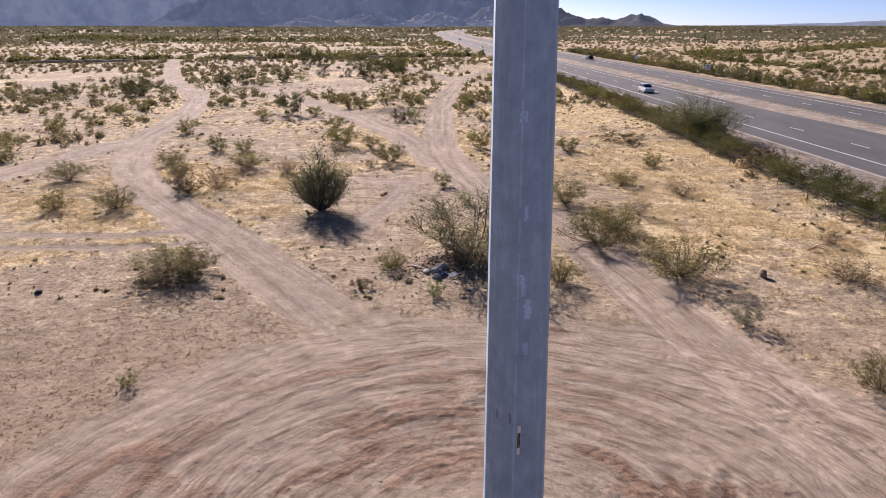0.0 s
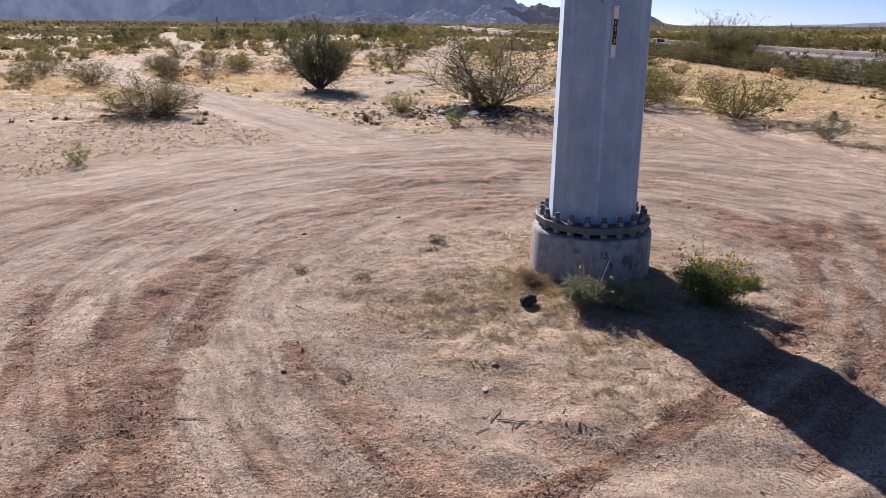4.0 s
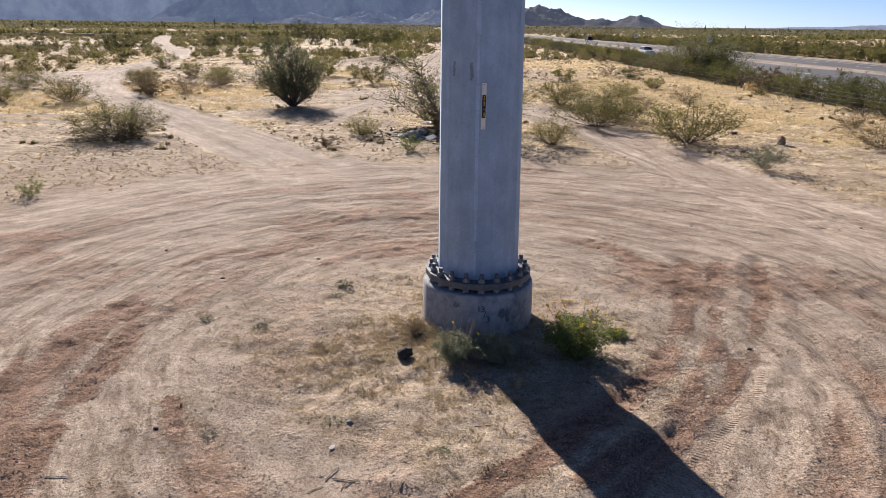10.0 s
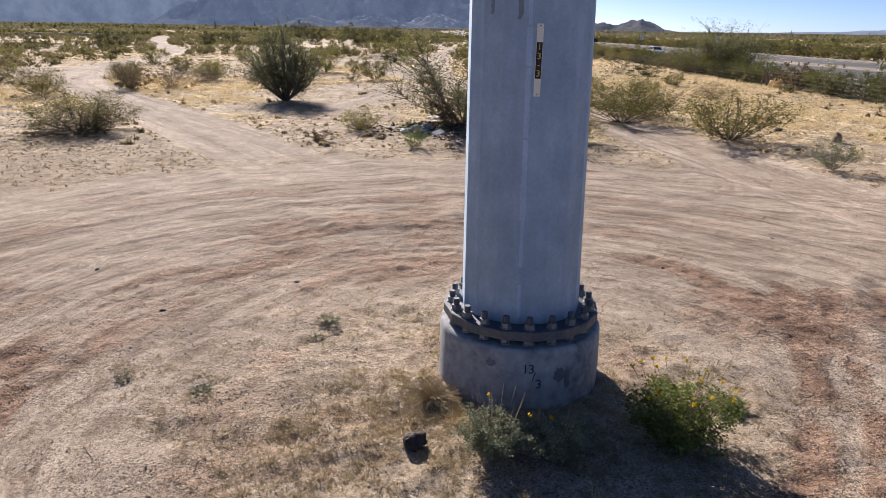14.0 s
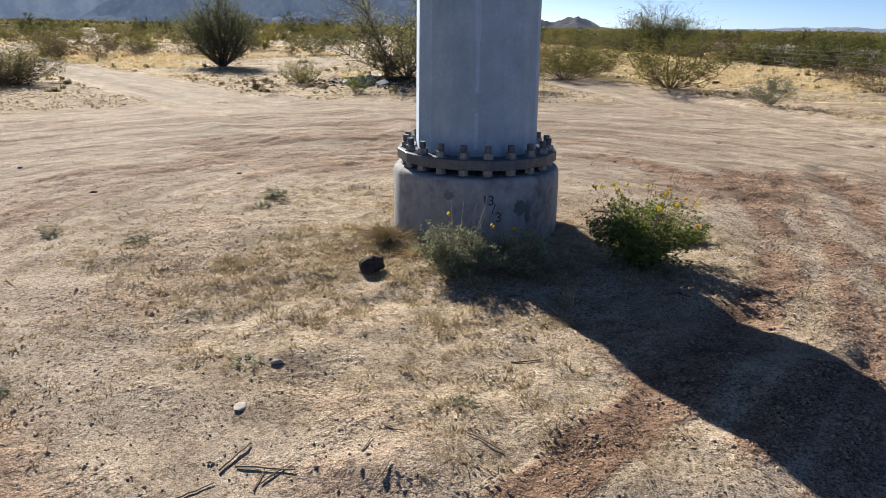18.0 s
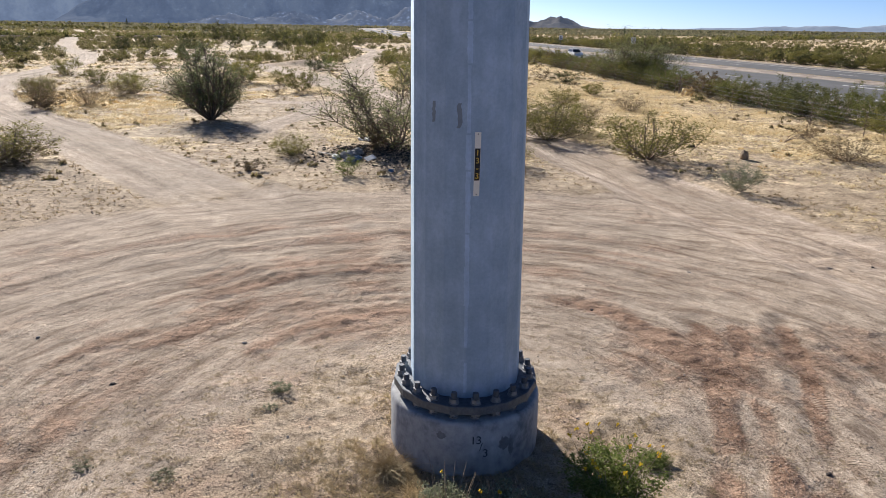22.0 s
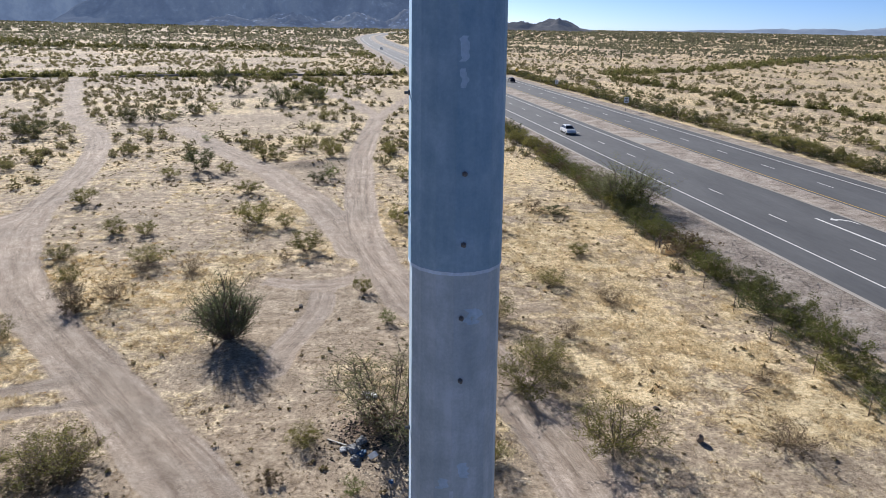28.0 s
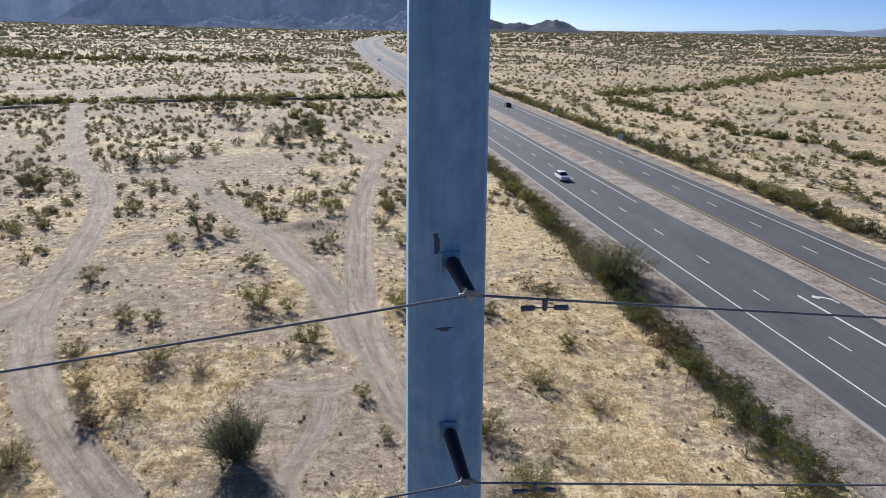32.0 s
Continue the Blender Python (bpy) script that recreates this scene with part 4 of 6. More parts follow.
        for k in range(SIDES):
            a = FRONT + 2 * math.pi * k / SIDES
            V.append((axis_x(z) + r * math.cos(a), POLE_Y + r * math.sin(a), z))
    for i in range(n):
        for k in range(SIDES):
            F.append((i * SIDES + k, i * SIDES + (k + 1) % SIDES, (i + 1) * SIDES + (k + 1) % SIDES, (i + 1) * SIDES + k))
    return quad_mesh("shell", V, F)


def skin_patch(z0, z1, a0, a1, lift=0.004, grow=0.0, wobble=0.0, seed=0, nz=8, na=5):
    """A thin ragged patch that lies on the shell."""
    r = random.Random(seed)
    V, F = [], []
    for i in range(nz + 1):
        t = i / nz
        z = z0 + (z1 - z0) * t
        pinch = math.sin(math.pi * (0.08 + 0.84 * t)) if wobble else 1.0
        mid, half = (a0 + a1) / 2 + wobble * r.uniform(-1, 1) * (a1 - a0), (a1 - a0) / 2 * (1 - wobble + wobble * 2 * pinch * r.uniform(0.5, 1))
        for k in range(na + 1):
            V.append(skin_point(z, mid + half * (2 * k / na - 1), lift, grow))
    for i in range(nz):
        for k in range(na):
            b = i * (na + 1) + k
            F.append((b, b + 1, b + na + 2, b + na + 1))
    return quad_mesh("patch", V, F)


def text_mesh(body, size, depth=0.0):
    cu = bpy.data.curves.new("text", "FONT")
    cu.body, cu.size, cu.extrude, cu.align_x, cu.align_y = body, size, depth, "CENTER", "CENTER"
    cu.resolution_u = 3
    ob = new("text", cu)
    bpy.context.view_layer.update()
    me = bpy.data.meshes.new_from_object(ob.evaluated_get(bpy.context.evaluated_depsgraph_get()))
    bpy.data.objects.remove(ob)
    bpy.data.curves.remove(cu)
    return me


pole = thing("power_pole", "tall tapered galvanised steel power pole bolted to a concrete pier", "power pole")
part("lower_shaft", shell(PLATE_TOP, 16.6, 0.0, 24), DULL_ZINC, pole, "duller weathered lower shaft")
part("upper_shaft", shell(15.92, 40.0, 0.016, 30), ZINC, pole, "slightly wider upper shaft sleeved over the lower one")
bm = bmesh.new()
ring = []
for z, g in ((15.90, 0.001), (15.90, 0.019), (15.94, 0.019)):
    ring.append([bm.verts.new((axis_x(z) + (pole_radius(z) + g) * math.cos(FRONT + 2 * math.pi * k / SIDES),
                               POLE_Y + (pole_radius(z) + g) * math.sin(FRONT + 2 * math.pi * k / SIDES), z)) for k in range(SIDES)])
for a, b in zip(ring, ring[1:]):
    for k in range(SIDES):
        bm.faces.new((a[k], a[(k + 1) % SIDES], b[(k + 1) % SIDES], b[k]))
part("sleeve_lip", bm, PALE_ZINC, pole, "pale sleeve edge")
# weld seam down the front corner, in worn lengths
seam_rng = random.Random(4)
z0 = 1.0
while z0 < 12.8:
    z1 = z0 + seam_rng.uniform(0.25, 0.8)
    wide = seam_rng.uniform(0.024, 0.046)
    part("weld_seam", skin_patch(z0, z1, -wide, wide, 0.003, 0, 0.10, int(z0 * 97), 14, 2), SEAM_ZINC, pole, "pale weld streak")
    z0 = z1 + seam_rng.choice((0.0, 0.01, 0.02, 0.2))
for k, (z, a, dz, da) in enumerate(((10.4, 0.12, 0.22, 0.05), (10.4, -0.02, 0.2, 0.05), (7.15, 0.14, 0.45, 0.07), (6.66, 0.30, 0.42, 0.10), (5.8, 0.28, 0.28, 0.08), (8.6, 0.2, 0.3, 0.05),
                                    (13.3, 0.26, 0.22, 0.10), (13.1, -0.22, 0.16, 0.10), (15.38, 0.42, 0.2, 0.16), (18.4, 0.12, 0.26, 0.08), (18.1, 0.14, 0.2, 0.06))):
    part("zinc_patch", skin_patch(z - dz / 2, z + dz / 2, a - da, a + da, 0.003, 0.016 if z > 16 else 0, 0.3, 50 + k), PALE_ZINC if z < 13 else MID_ZINC, pole, "pale repaired zinc patch")
for k, (z, a, dz, da) in enumerate(((4.25, -0.62, 0.22, 0.03), (4.22, -0.16, 0.26, 0.035), (24.98, -0.22, 0.25, 0.06), (23.92, 0.0, 0.055, 0.16))):
    part("stain", skin_patch(z - dz / 2, z + dz / 2, a - da, a + da, 0.003, 0.016 if z > 16 else 0, 0.3, 90 + k), DARK_STAIN if z > 10 else FAINT_STAIN, pole, "dark grey stain")


def facing(point, out=None):
    """A pose on the shell whose y axis points straight out of it."""
    a = math.atan2(point.y - POLE_Y, point.x - axis_x(point.z))
    return Matrix.Translation(point) @ pose(0, 0, 0, 0, 0, math.degrees(a) - 90)


bm = bmesh.new()
add_cyl(bm, 0.032, 0.032, (0, -0.01, 0), (0, 0.02, 0), 6)
add_cyl(bm, 0.018, 0.018, (0, 0.0, 0), (0, 0.06, 0), 8)
lug = mesh_of(bm, "step_bolt")
lug.materials.append(BOLT_STEEL)
for z, a in ((17.08, 0.18), (16.27, 0.18), (15.37, 0.16), (14.56, 0.16), (17.9, -1.45), (16.5, -1.45), (13.6, -1.45), (21.0, -1.45), (19.4, -1.45)):
    part("step_bolt", lug, None, pole, at=facing(skin_point(z, a, 0.0, 0.016 if z > 15.95 else 0)))

# base plate, anchor bolts and nuts
bm = bmesh.new()
lo, hi = [], []
for k in range(SIDES):
    a = FRONT + math.pi / SIDES + 2 * math.pi * k / SIDES
    lo.append(bm.verts.new((POLE_X + 0.905 * math.cos(a), POLE_Y + 0.905 * math.sin(a), PLATE_LOW)))
    hi.append(bm.verts.new((POLE_X + 0.905 * math.cos(a), POLE_Y + 0.905 * math.sin(a), PLATE_TOP)))
bm.faces.new(lo[::-1])
bm.faces.new(hi)
for k in range(SIDES):
    bm.faces.new((lo[k], lo[(k + 1) % SIDES], hi[(k + 1) % SIDES], hi[k]))
bmesh.ops.bevel(bm, geom=[e for e in bm.edges if abs(e.verts[0].co.z - e.verts[1].co.z) < 0.01], offset=0.008, segments=1, affect="EDGES")
part("base_plate", bm, BOLT_STEEL, pole, "thick dark steel base plate")
bm = bmesh.new()
add_cyl(bm, 0.034, 0.034, (0, 0, PIER_TOP - 0.02), (0, 0, PLATE_TOP + 0.135), 10)
for k in range(5):
    z = PLATE_TOP + 0.072 + k * 0.011
    add_cyl(bm, 0.037, 0.037, (0, 0, z), (0, 0, z + 0.005), 10)
rod = mesh_of(bm, "anchor_bolt")
rod.materials.append(BOLT_STEEL)
bm = bmesh.new()
add_cyl(bm, 0.056, 0.056, (0, 0, 0), (0, 0, 0.062), 6)
add_cyl(bm, 0.064, 0.064, (0, 0, -0.001), (0, 0, 0.010), 14)
nut = mesh_of(bm, "nut")
nut.materials.append(plain("nut_steel", (0.16, 0.165, 0.175), (0.34, 0.345, 0.35), 0.5, 0.5, scale=20))
for k in range(20):
    a = FRONT + 2 * math.pi * (k + 0.47) / 20
    bolt = part("anchor_bolt", rod, None, pole, at=pose(POLE_X + 0.805 * math.cos(a), POLE_Y + 0.805 * math.sin(a), 0, 0, 0, 37 * k))
    part("nut", nut, None, bolt, at=pose(0, 0, PLATE_TOP, 0, 0, 11 * k))
    part("nut", nut, None, bolt, at=pose(0, 0, PLATE_LOW - 0.063, 0, 0, 23 * k))

# number tag: cream strip with a black field and yellow characters
TAG_A, TAG_Z = 0.145, 3.71
at = facing(skin_point(TAG_Z, 0.06, 0.006))
tag_frame = facing(skin_point(TAG_Z, 0.20, 0.004))
tag_frame.translation = skin_point(TAG_Z, TAG_A, 0.004)
bm = bmesh.new()
add_box(bm, (0.066, 0.006, 0.69), (0, 0, 0), 0.0025)
tag = part("number_tag", bm, CREAM, pole, "narrow cream tag with black field and yellow characters", tag_frame @ pose(0, 0, 0, 0, -0.4, 0))
bm = bmesh.new()
add_box(bm, (0.058, 0.003, 0.345), (0, 0.0045, 0.0))
part("black_field", bm, BLACK, tag)
for ch, z in (("1", 0.125), ("3", 0.04), ("-", -0.04), ("3", -0.125)):
    part("character", text_mesh(ch, 0.088, 0.001), GOLD, tag, at=pose(0, 0.0075, z, 90, 0, 180))
for z in (-0.325, 0.325):
    bm = bmesh.new()
    add_cyl(bm, 0.007, 0.007, (0, 0.002, z), (0, 0.006, z), 8)
    part("rivet", bm, BOLT_STEEL, tag)

# the pier
bm = bmesh.new()
prof = [(0.0, PIER_TOP), (0.89, PIER_TOP), (0.918, PIER_TOP - 0.008), (0.936, PIER_TOP - 0.03), (0.944, PIER_TOP - 0.07), (0.945, 0.3), (0.95, 0.0), (0.95, -0.3)]
rows = []
for r, z in prof:
    rows.append([bm.verts.new((POLE_X + (r + 0.004 * math.sin(7 * a + 9 * z)) * math.cos(a), POLE_Y + r * math.sin(a), z)) for a in np.linspace(0, 2 * math.pi, 72, endpoint=False)] if r else None)
for a, b in zip(rows[1:], rows[2:]):
    for k in range(72):
        bm.faces.new((a[k], b[k], b[(k + 1) % 72], a[(k + 1) % 72]))
bm.faces.new(rows[1])
pier = tagged(part("concrete_pier", mesh_of(bm, "concrete_pier", True), CONCRETE), "round weathered concrete pier with stencilled numbers under the pole", "foundation")


def on_pier(me, ang, z, lift=0.004):
    """Bend flat lettering round the pier."""
    for v in me.vertices:
        a = FRONT + ang + v.co.x / 0.945
        v.co = (POLE_X + (0.945 + lift) * math.cos(a), POLE_Y + (0.945 + lift) * math.sin(a), z + v.co.y)
    return me


STENCIL = plain("stencil_paint", (0.02, 0.022, 0.026), (0.07, 0.075, 0.08), 0.8, scale=30)
for ch, ang, z in (("1", 0.105, 0.515), ("3", 0.175, 0.515), ("/", 0.205, 0.425), ("3", 0.265, 0.335)):
    part("stencil_number", on_pier(text_mesh(ch, 0.15), ang, z), STENCIL, pier, "faded dark stencilled number")
for k, (ang, z, w, hh) in enumerate(((0.52, 0.42, 0.16, 0.2), (0.62, 0.36, 0.1, 0.3), (-0.3, 0.56, 0.14, 0.1))):
    r = random.Random(k)
    pts = [(w * (0.6 + 0.5 * r.random()) * math.cos(t) * 0.5, hh * (0.6 + 0.5 * r.random()) * math.sin(t) * 0.5) for t in np.linspace(0, 6.28, 26, endpoint=False)]
    bm = bmesh.new()
    bm.faces.new([bm.verts.new((x, y, 0)) for x, y in pts])
    part("stain", on_pier(mesh_of(bm, "stain"), ang, z, 0.003), plain("damp_stain", (0.13, 0.13, 0.14), (0.24, 0.24, 0.245), 0.9, scale=12), pier, "dark damp stain")


# ---- insulators and wires ----
def insulator(z_face, z_tip):
    root = thing("post_insulator", "black ribbed line-post insulator with metal clamp", "insulator", "insulators on the pole")
    face = skin_point(z_face, 0.0, 0.0, 0.016)
    tip = Vector((axis_x(z_face) + 0.07, 11.86, z_tip))
    start = Vector((face.x + 0.07, face.y - 0.03, z_face))
    d = tip - start
    bm = bmesh.new()
    add_box(bm, (0.20, 0.04, 0.24), start + Vector((0, 0.0, 0.0)), 0.006)
    add_box(bm, (0.02, 0.08, 0.24), start + Vector((-0.12, -0.03, 0)), 0.004)
    part("bracket", bm, ZINC, root, "galvanised bracket plate")
    bm = bmesh.new()
    add_cyl(bm, 0.05, 0.042, start, tip, 14)
    for k in range(17):
        c = start + d * (0.08 + 0.86 * k / 16)
        add_cyl(bm, 0.088 - 0.001 * k, 0.06, c, c + d.normalized() * 0.034, 18)
    part("insulator_body", bm, RUBBER, root)
    bm = bmesh.new()
    add_box(bm, (0.24, 0.045, 0.028), tip + Vector((0, 0, 0.008)), 0.010)
    add_box(bm, (0.17, 0.05, 0.03), tip + Vector((0.01, 0, 0.030)), 0.010)
    add_box(bm, (0.08, 0.07, 0.06), tip - Vector((0, 0, 0.02)), 0.012)
    for x in (-0.05, 0.05):
        add_cyl(bm, 0.009, 0.009, tip + Vector((x, 0, 0.03)), tip + Vector((x, 0, 0.068)), 8)
    add_cyl(bm, 0.016, 0.012, tip, tip - Vector((0, 0.01, 0.09)), 8)
    part("clamp", bm, CLAMP, root, "small grey aluminium clamp")
    return tip


def conductor(tip):
    root = thing("power_line", "grey stranded aluminium power line", "power line", "power lines")
    for side, dx, dy, slope in (("span_left", -0.989, -0.017, 0.145), ("span_right", 0.994, 0.043, 0.103)):
        s = np.concatenate([np.linspace(0, 12, 13), np.linspace(16, 150, 30)])
        pts = np.stack([tip.x + dx * s, tip.y + dy * s, tip.z - slope * s + slope / 150 * s * s], 1)
        v, f = tube_arrays(pts, [0.0135] * len(s), 8)
        part(side, quad_mesh(side, v, f, True), CABLE, root)
    # vibration damper
    c = Vector((tip.x + 0.79, tip.y + 0.034, tip.z - 0.089))
    damper = thing("vibration_damper", "dark steel vibration damper hanging on a power line", "damper", "dampers")
    bm = bmesh.new()
    add_box(bm, (0.05, 0.05, 0.13), c - Vector((0, 0, 0.05)), 0.01)
    part("damper_clamp", bm, BOLT_STEEL, damper)
    low = c - Vector((0, 0, 0.085))
    bm = bmesh.new()
    add_cyl(bm, 0.008, 0.008, low - Vector((0.22, 0, 0)), low + Vector((0.22, 0, -0.0)), 8)
    part("messenger", bm, CABLE, damper)
    for sx in (-1, 1):
        bm = bmesh.new()
        add_cyl(bm, 0.026, 0.034, low + Vector((sx * 0.10, 0, 0)), low + Vector((sx * 0.25, 0, -0.005)), 12)
        bmesh.ops.bevel(bm, geom=list(bm.edges), offset=0.008, segments=1, affect="EDGES")
        part("weight", bm, WEIGHT, damper)


for z_face, z_tip in ((24.78, 24.78), (22.555, 22.54), (20.30, 20.34)):
    conductor(insulator(z_face, z_tip))


# ---- shrubs ----
def shrub_arrays(seed, stems, leaves, leaf, spread, dome, bare=0.3, fork=4, arch=1.3, thick=0.014):
    """Stems and leaves of a shrub one metre high and about one metre wide, fanning out from its root."""
    r = np.random.default_rng(seed)
    tubes, twigs = [], []
    for s in range(stems):
        a = 2 * math.pi * (s + r.uniform(0, 0.9)) / stems
        q = math.sqrt((s % 5 + r.uniform(0.1, 1)) / 5)
        reach = 0.46 * spread * q
        top = (1 - dome * q * q) * r.uniform(0.8, 1.0)
        t = np.linspace(0, 1, 6)
        out = reach * (1 - (1 - t) ** arch) if arch > 1 else reach * np.sin(math.pi / 2 * np.clip(1.45 * t - 0.08, 0, 1))
        bend = np.cumsum(r.normal(0, 0.014, (6, 3)), 0) * t[:, None]
        pts = np.stack([math.cos(a) * (0.02 + out), math.sin(a) * (0.02 + out), top * t], 1) + bend
        tubes.append(tube_arrays(pts, thick * np.linspace(1, 0.25, 6) * r.uniform(0.6, 1.1), 4))
        twigs.append((pts[3], pts[5]))
        for k in range(fork):
            u = r.uniform(bare, 0.95) * 5
            i = int(u)
            b = pts[i] + (pts[min(i + 1, 5)] - pts[i]) * (u - i)
            e = b + r.normal(0, 0.11, 3) + np.array([math.cos(a) * 0.07, math.sin(a) * 0.07, 0.13 if arch > 1 else 0.03])
            e[2] = max(e[2], 0.05)
            tubes.append(tube_arrays([b, (b + e) / 2 + r.normal(0, 0.012, 3), e], thick * np.array([0.45, 0.3, 0.12]), 3))
            twigs.append((b, e))
            for kk in range(3):
                b2 = b + (e - b) * r.uniform(0.3, 1)
                twigs.append((b2, b2 + r.normal(0, 0.06, 3) + np.array([0, 0, 0.04])))
    weight = r.gamma(2.5, 1.0, len(twigs))
    which = r.choice(len(twigs), leaves, p=weight / weight.sum())
    A, B = np.array([t[0] for t in twigs]), np.array([t[1] for t in twigs])
    c = A[which] + (B - A)[which] * np.sqrt(r.uniform(0.02, 1.1, (leaves, 1))) + r.normal(0, 0.032, (leaves, 3))
    c[:, 2] = np.maximum(c[:, 2], 0.03)
    return joined(tubes), leaf_arrays(c, leaf, 2.2, r, 0.5)


KINDS = {  # stems, leaves, leaf size, spread, dome, bare, fork, arch, thickness
    "creosote": (13, 3400, 0.0185, 1.05, 0.5, 0.05, 4, 2.2, 0.008),
    "bursage": (14, 1000, 0.036, 1.05, 0.6, 0.08, 3, 2.2, 0.009),
    "twiggy": (16, 500, 0.028, 1.05, 0.50, 0.12, 4, 2.0, 0.009),
    "dense": (14, 4200, 0.0145, 1.05, 0.55, 0.06, 4, 2.2, 0.008),
    "fine": (24, 5800, 0.0130, 1.08, 0.55, 0.12, 7, 2.3, 0.0075),
    "finetwig": (24, 1800, 0.0155, 1.08, 0.55, 0.12, 7, 2.1, 0.0075),
    "tree": (34, 17000, 0.0105, 1.0, 0.60, 0.20, 13, 1.6, 0.016),
    "sparse": (10, 1300, 0.024, 1.05, 0.5, 0.05, 3, 2.2, 0.008),
    "bare": (22, 15000, 0.009, 1.1, 0.66, 0.12, 20, 2.1, 0.008),
    "paloverde": (15, 8000, 0.0095, 1.35, 0.66, 0.15, 28, 1.9, 0.0085),
}
LOOKS = {  # mesh kind, leaf material, stem material, name, label, category
    "c": ("creosote", CREOSOTE, BARK, "creosote_bush", "olive-green creosote bush with thin dark stems on dry ground", "bush"),
    "C": ("fine", CREOSOTE, BARK, "creosote_bush", "olive-green creosote bush with thin dark stems on dry ground", "bush"),
    "W": ("finetwig", BROWN_LEAF, DRY_STEM, "twiggy_bush", "nearly leafless brown twiggy desert bush", "bush"),
    "h": ("dense", HEDGE, DRY_STEM, "roadside_bush", "bright olive-green roadside bush by the fence", "bush"),
    "b": ("bursage", BROWN_LEAF, DRY_STEM, "dry_bush", "low brown half-dry desert bush", "bush"),
    "w": ("twiggy", BROWN_LEAF, DRY_STEM, "twiggy_bush", "nearly leafless brown twiggy desert bush", "bush"),
    "g": ("dense", GREEN, DRY_STEM, "green_bush", "fresh green leafy desert bush", "bush"),
    "o": ("creosote", OLIVE, BARK, "olive_bush", "dense dark olive desert bush", "bush"),
    "k": ("sparse", CREOSOTE, BARK, "creosote_bush", "olive-green creosote bush far out on the flat", "bush"),
    "q": ("sparse", OLIVE, BARK, "olive_bush", "dark olive desert bush far out on the flat", "bush"),
    "s": ("bursage", SAGE, DRY_STEM, "grey_bush", "pale grey-green low desert bush", "bush"),
    "S": ("dense", SAGE, DRY_STEM, "grey_bush", "rounded pale grey-green desert bush by the track", "bush"),
    "t": ("tree", TREE_LEAF, BARK, "desert_tree", "upright many-stemmed dark olive desert tree", "tree"),
    "p": ("paloverde", PALO, BARK, "palo_verde", "wide sparse yellow-green tree with dark forked limbs", "tree"),
    "n": ("bare", PALO, BARK, "spreading_tree", "wispy grey-green spreading tree by the fence", "tree"),
}
MODELS = {}


def shrub(look_key, x, y, w, h, group="", turn=None, label=""):
    kind, leaf_mat, stem_mat, name, text, cat = LOOKS[look_key]
    v = rng.integers(0, 3)
    if (look_key, v) not in MODELS:
        (sv, sf), (lv, lf) = shrub_arrays(101 + 7 * v + len(kind), *KINDS[kind])
        stems, crown = quad_mesh("trunk", sv, sf), quad_mesh("crown", lv, lf)
        stems.materials.append(stem_mat)
        crown.materials.append(leaf_mat)
        MODELS[(look_key, v)] = (stems, crown)
    stems, crown = MODELS[(look_key, v)]
    ob = thing(name, label or text, cat, group)
    ob.matrix_basis = pose(x, y, height(x, y) - 0.02, 0, 0, rng.uniform(0, 360) if turn is None else turn) @ Matrix.Diagonal((w, w, h, 1))
    part("trunk", stems, None, ob)
    part("crown", crown, None, ob)
    return ob


# single shrubs: look, place, width, height
LEFT_NEAR = [("C", -13.4, 33.0, 3.92, 1.69), ("C", -22.3, 46.5, 2.91, 1.77), ("C", -26.2, 46.2, 2.24, 1.47), ("C", -30.2, 55.6, 2.91, 1.77), ("W", -17.3, 53.2, 2.58, 1.69),
             ("W", -19.8, 52.4, 2.58, 1.84), ("C", -17.0, 61.0, 2.91, 1.62), ("W", -13.3, 58.7, 2.02, 1.4), ("W", -16.9, 58.8, 1.9, 1.17), ("C", -24.3, 62.4, 2.35, 1.4),
             ("C", -21.4, 56.3, 1.79, 1.69), ("b", -18.9, 51.0, 1.9, 1.2), ("t", -8.2, 46.1, 3.9, 3.8), ("C", -2.7, 34.2, 1.68, 0.99), ("b", -3.9, 31.4, 1.1, 0.5), ("b", -13.5, 32.6, 3.4, 0.55), ("W", -13.0, 33.2, 3.36, 1.4)]
LEFT_FAR = [("c", -29.3, 81.1, 2.8, 1.94), ("c", -22.5, 69.6, 2.5, 1.66), ("c", -19.7, 69.3, 2, 1.3), ("c", -12.9, 85.2, 3, 1.66), ("c", -10.3, 72.6, 3.5, 2.52),
            ("c", -7.4, 71.2, 1.8, 1.44), ("w", -10.5, 68.3, 1.4, 1.37), ("c", -4.8, 63.6, 3.2, 1.94), ("w", -6.3, 61.0, 1.4, 0.94), ("c", -42.9, 69.2, 2.3, 1.87), ("c", -46.0, 84.0, 2.7, 1.66)]
MIDDLE = [("c", 0.0, 53.6, 1.4, 1.22), ("g", 1.6, 47.9, 1.1, 1), ("c", 3.7, 70.9, 2.8, 2.16), ("c", 3.8, 110.0, 3, 2.3), ("c", 2.8, 101.5, 2.6, 1.73), ("c", 5.0, 92.7, 2.2, 1.73),
          ("o", -5.3, 91.4, 2.8, 1.6), ("g", -4.0, 93.6, 1.9, 1.8), ("c", -9.1, 114.2, 2.8, 2.74), ("c", -4.8, 108.6, 3.4, 2.81), ("c", -2.8, 123.8, 2.5, 1.8), ("c", -14.0, 106.7, 3.4, 2.3),
          ("c", -12.0, 105.0, 2.5, 1.73), ("c", -17.6, 118.0, 2.8, 1.37), ("g", -25.4, 123.0, 1.5, 1.2), ("c", -8.5, 132.7, 3.1, 1.87)]
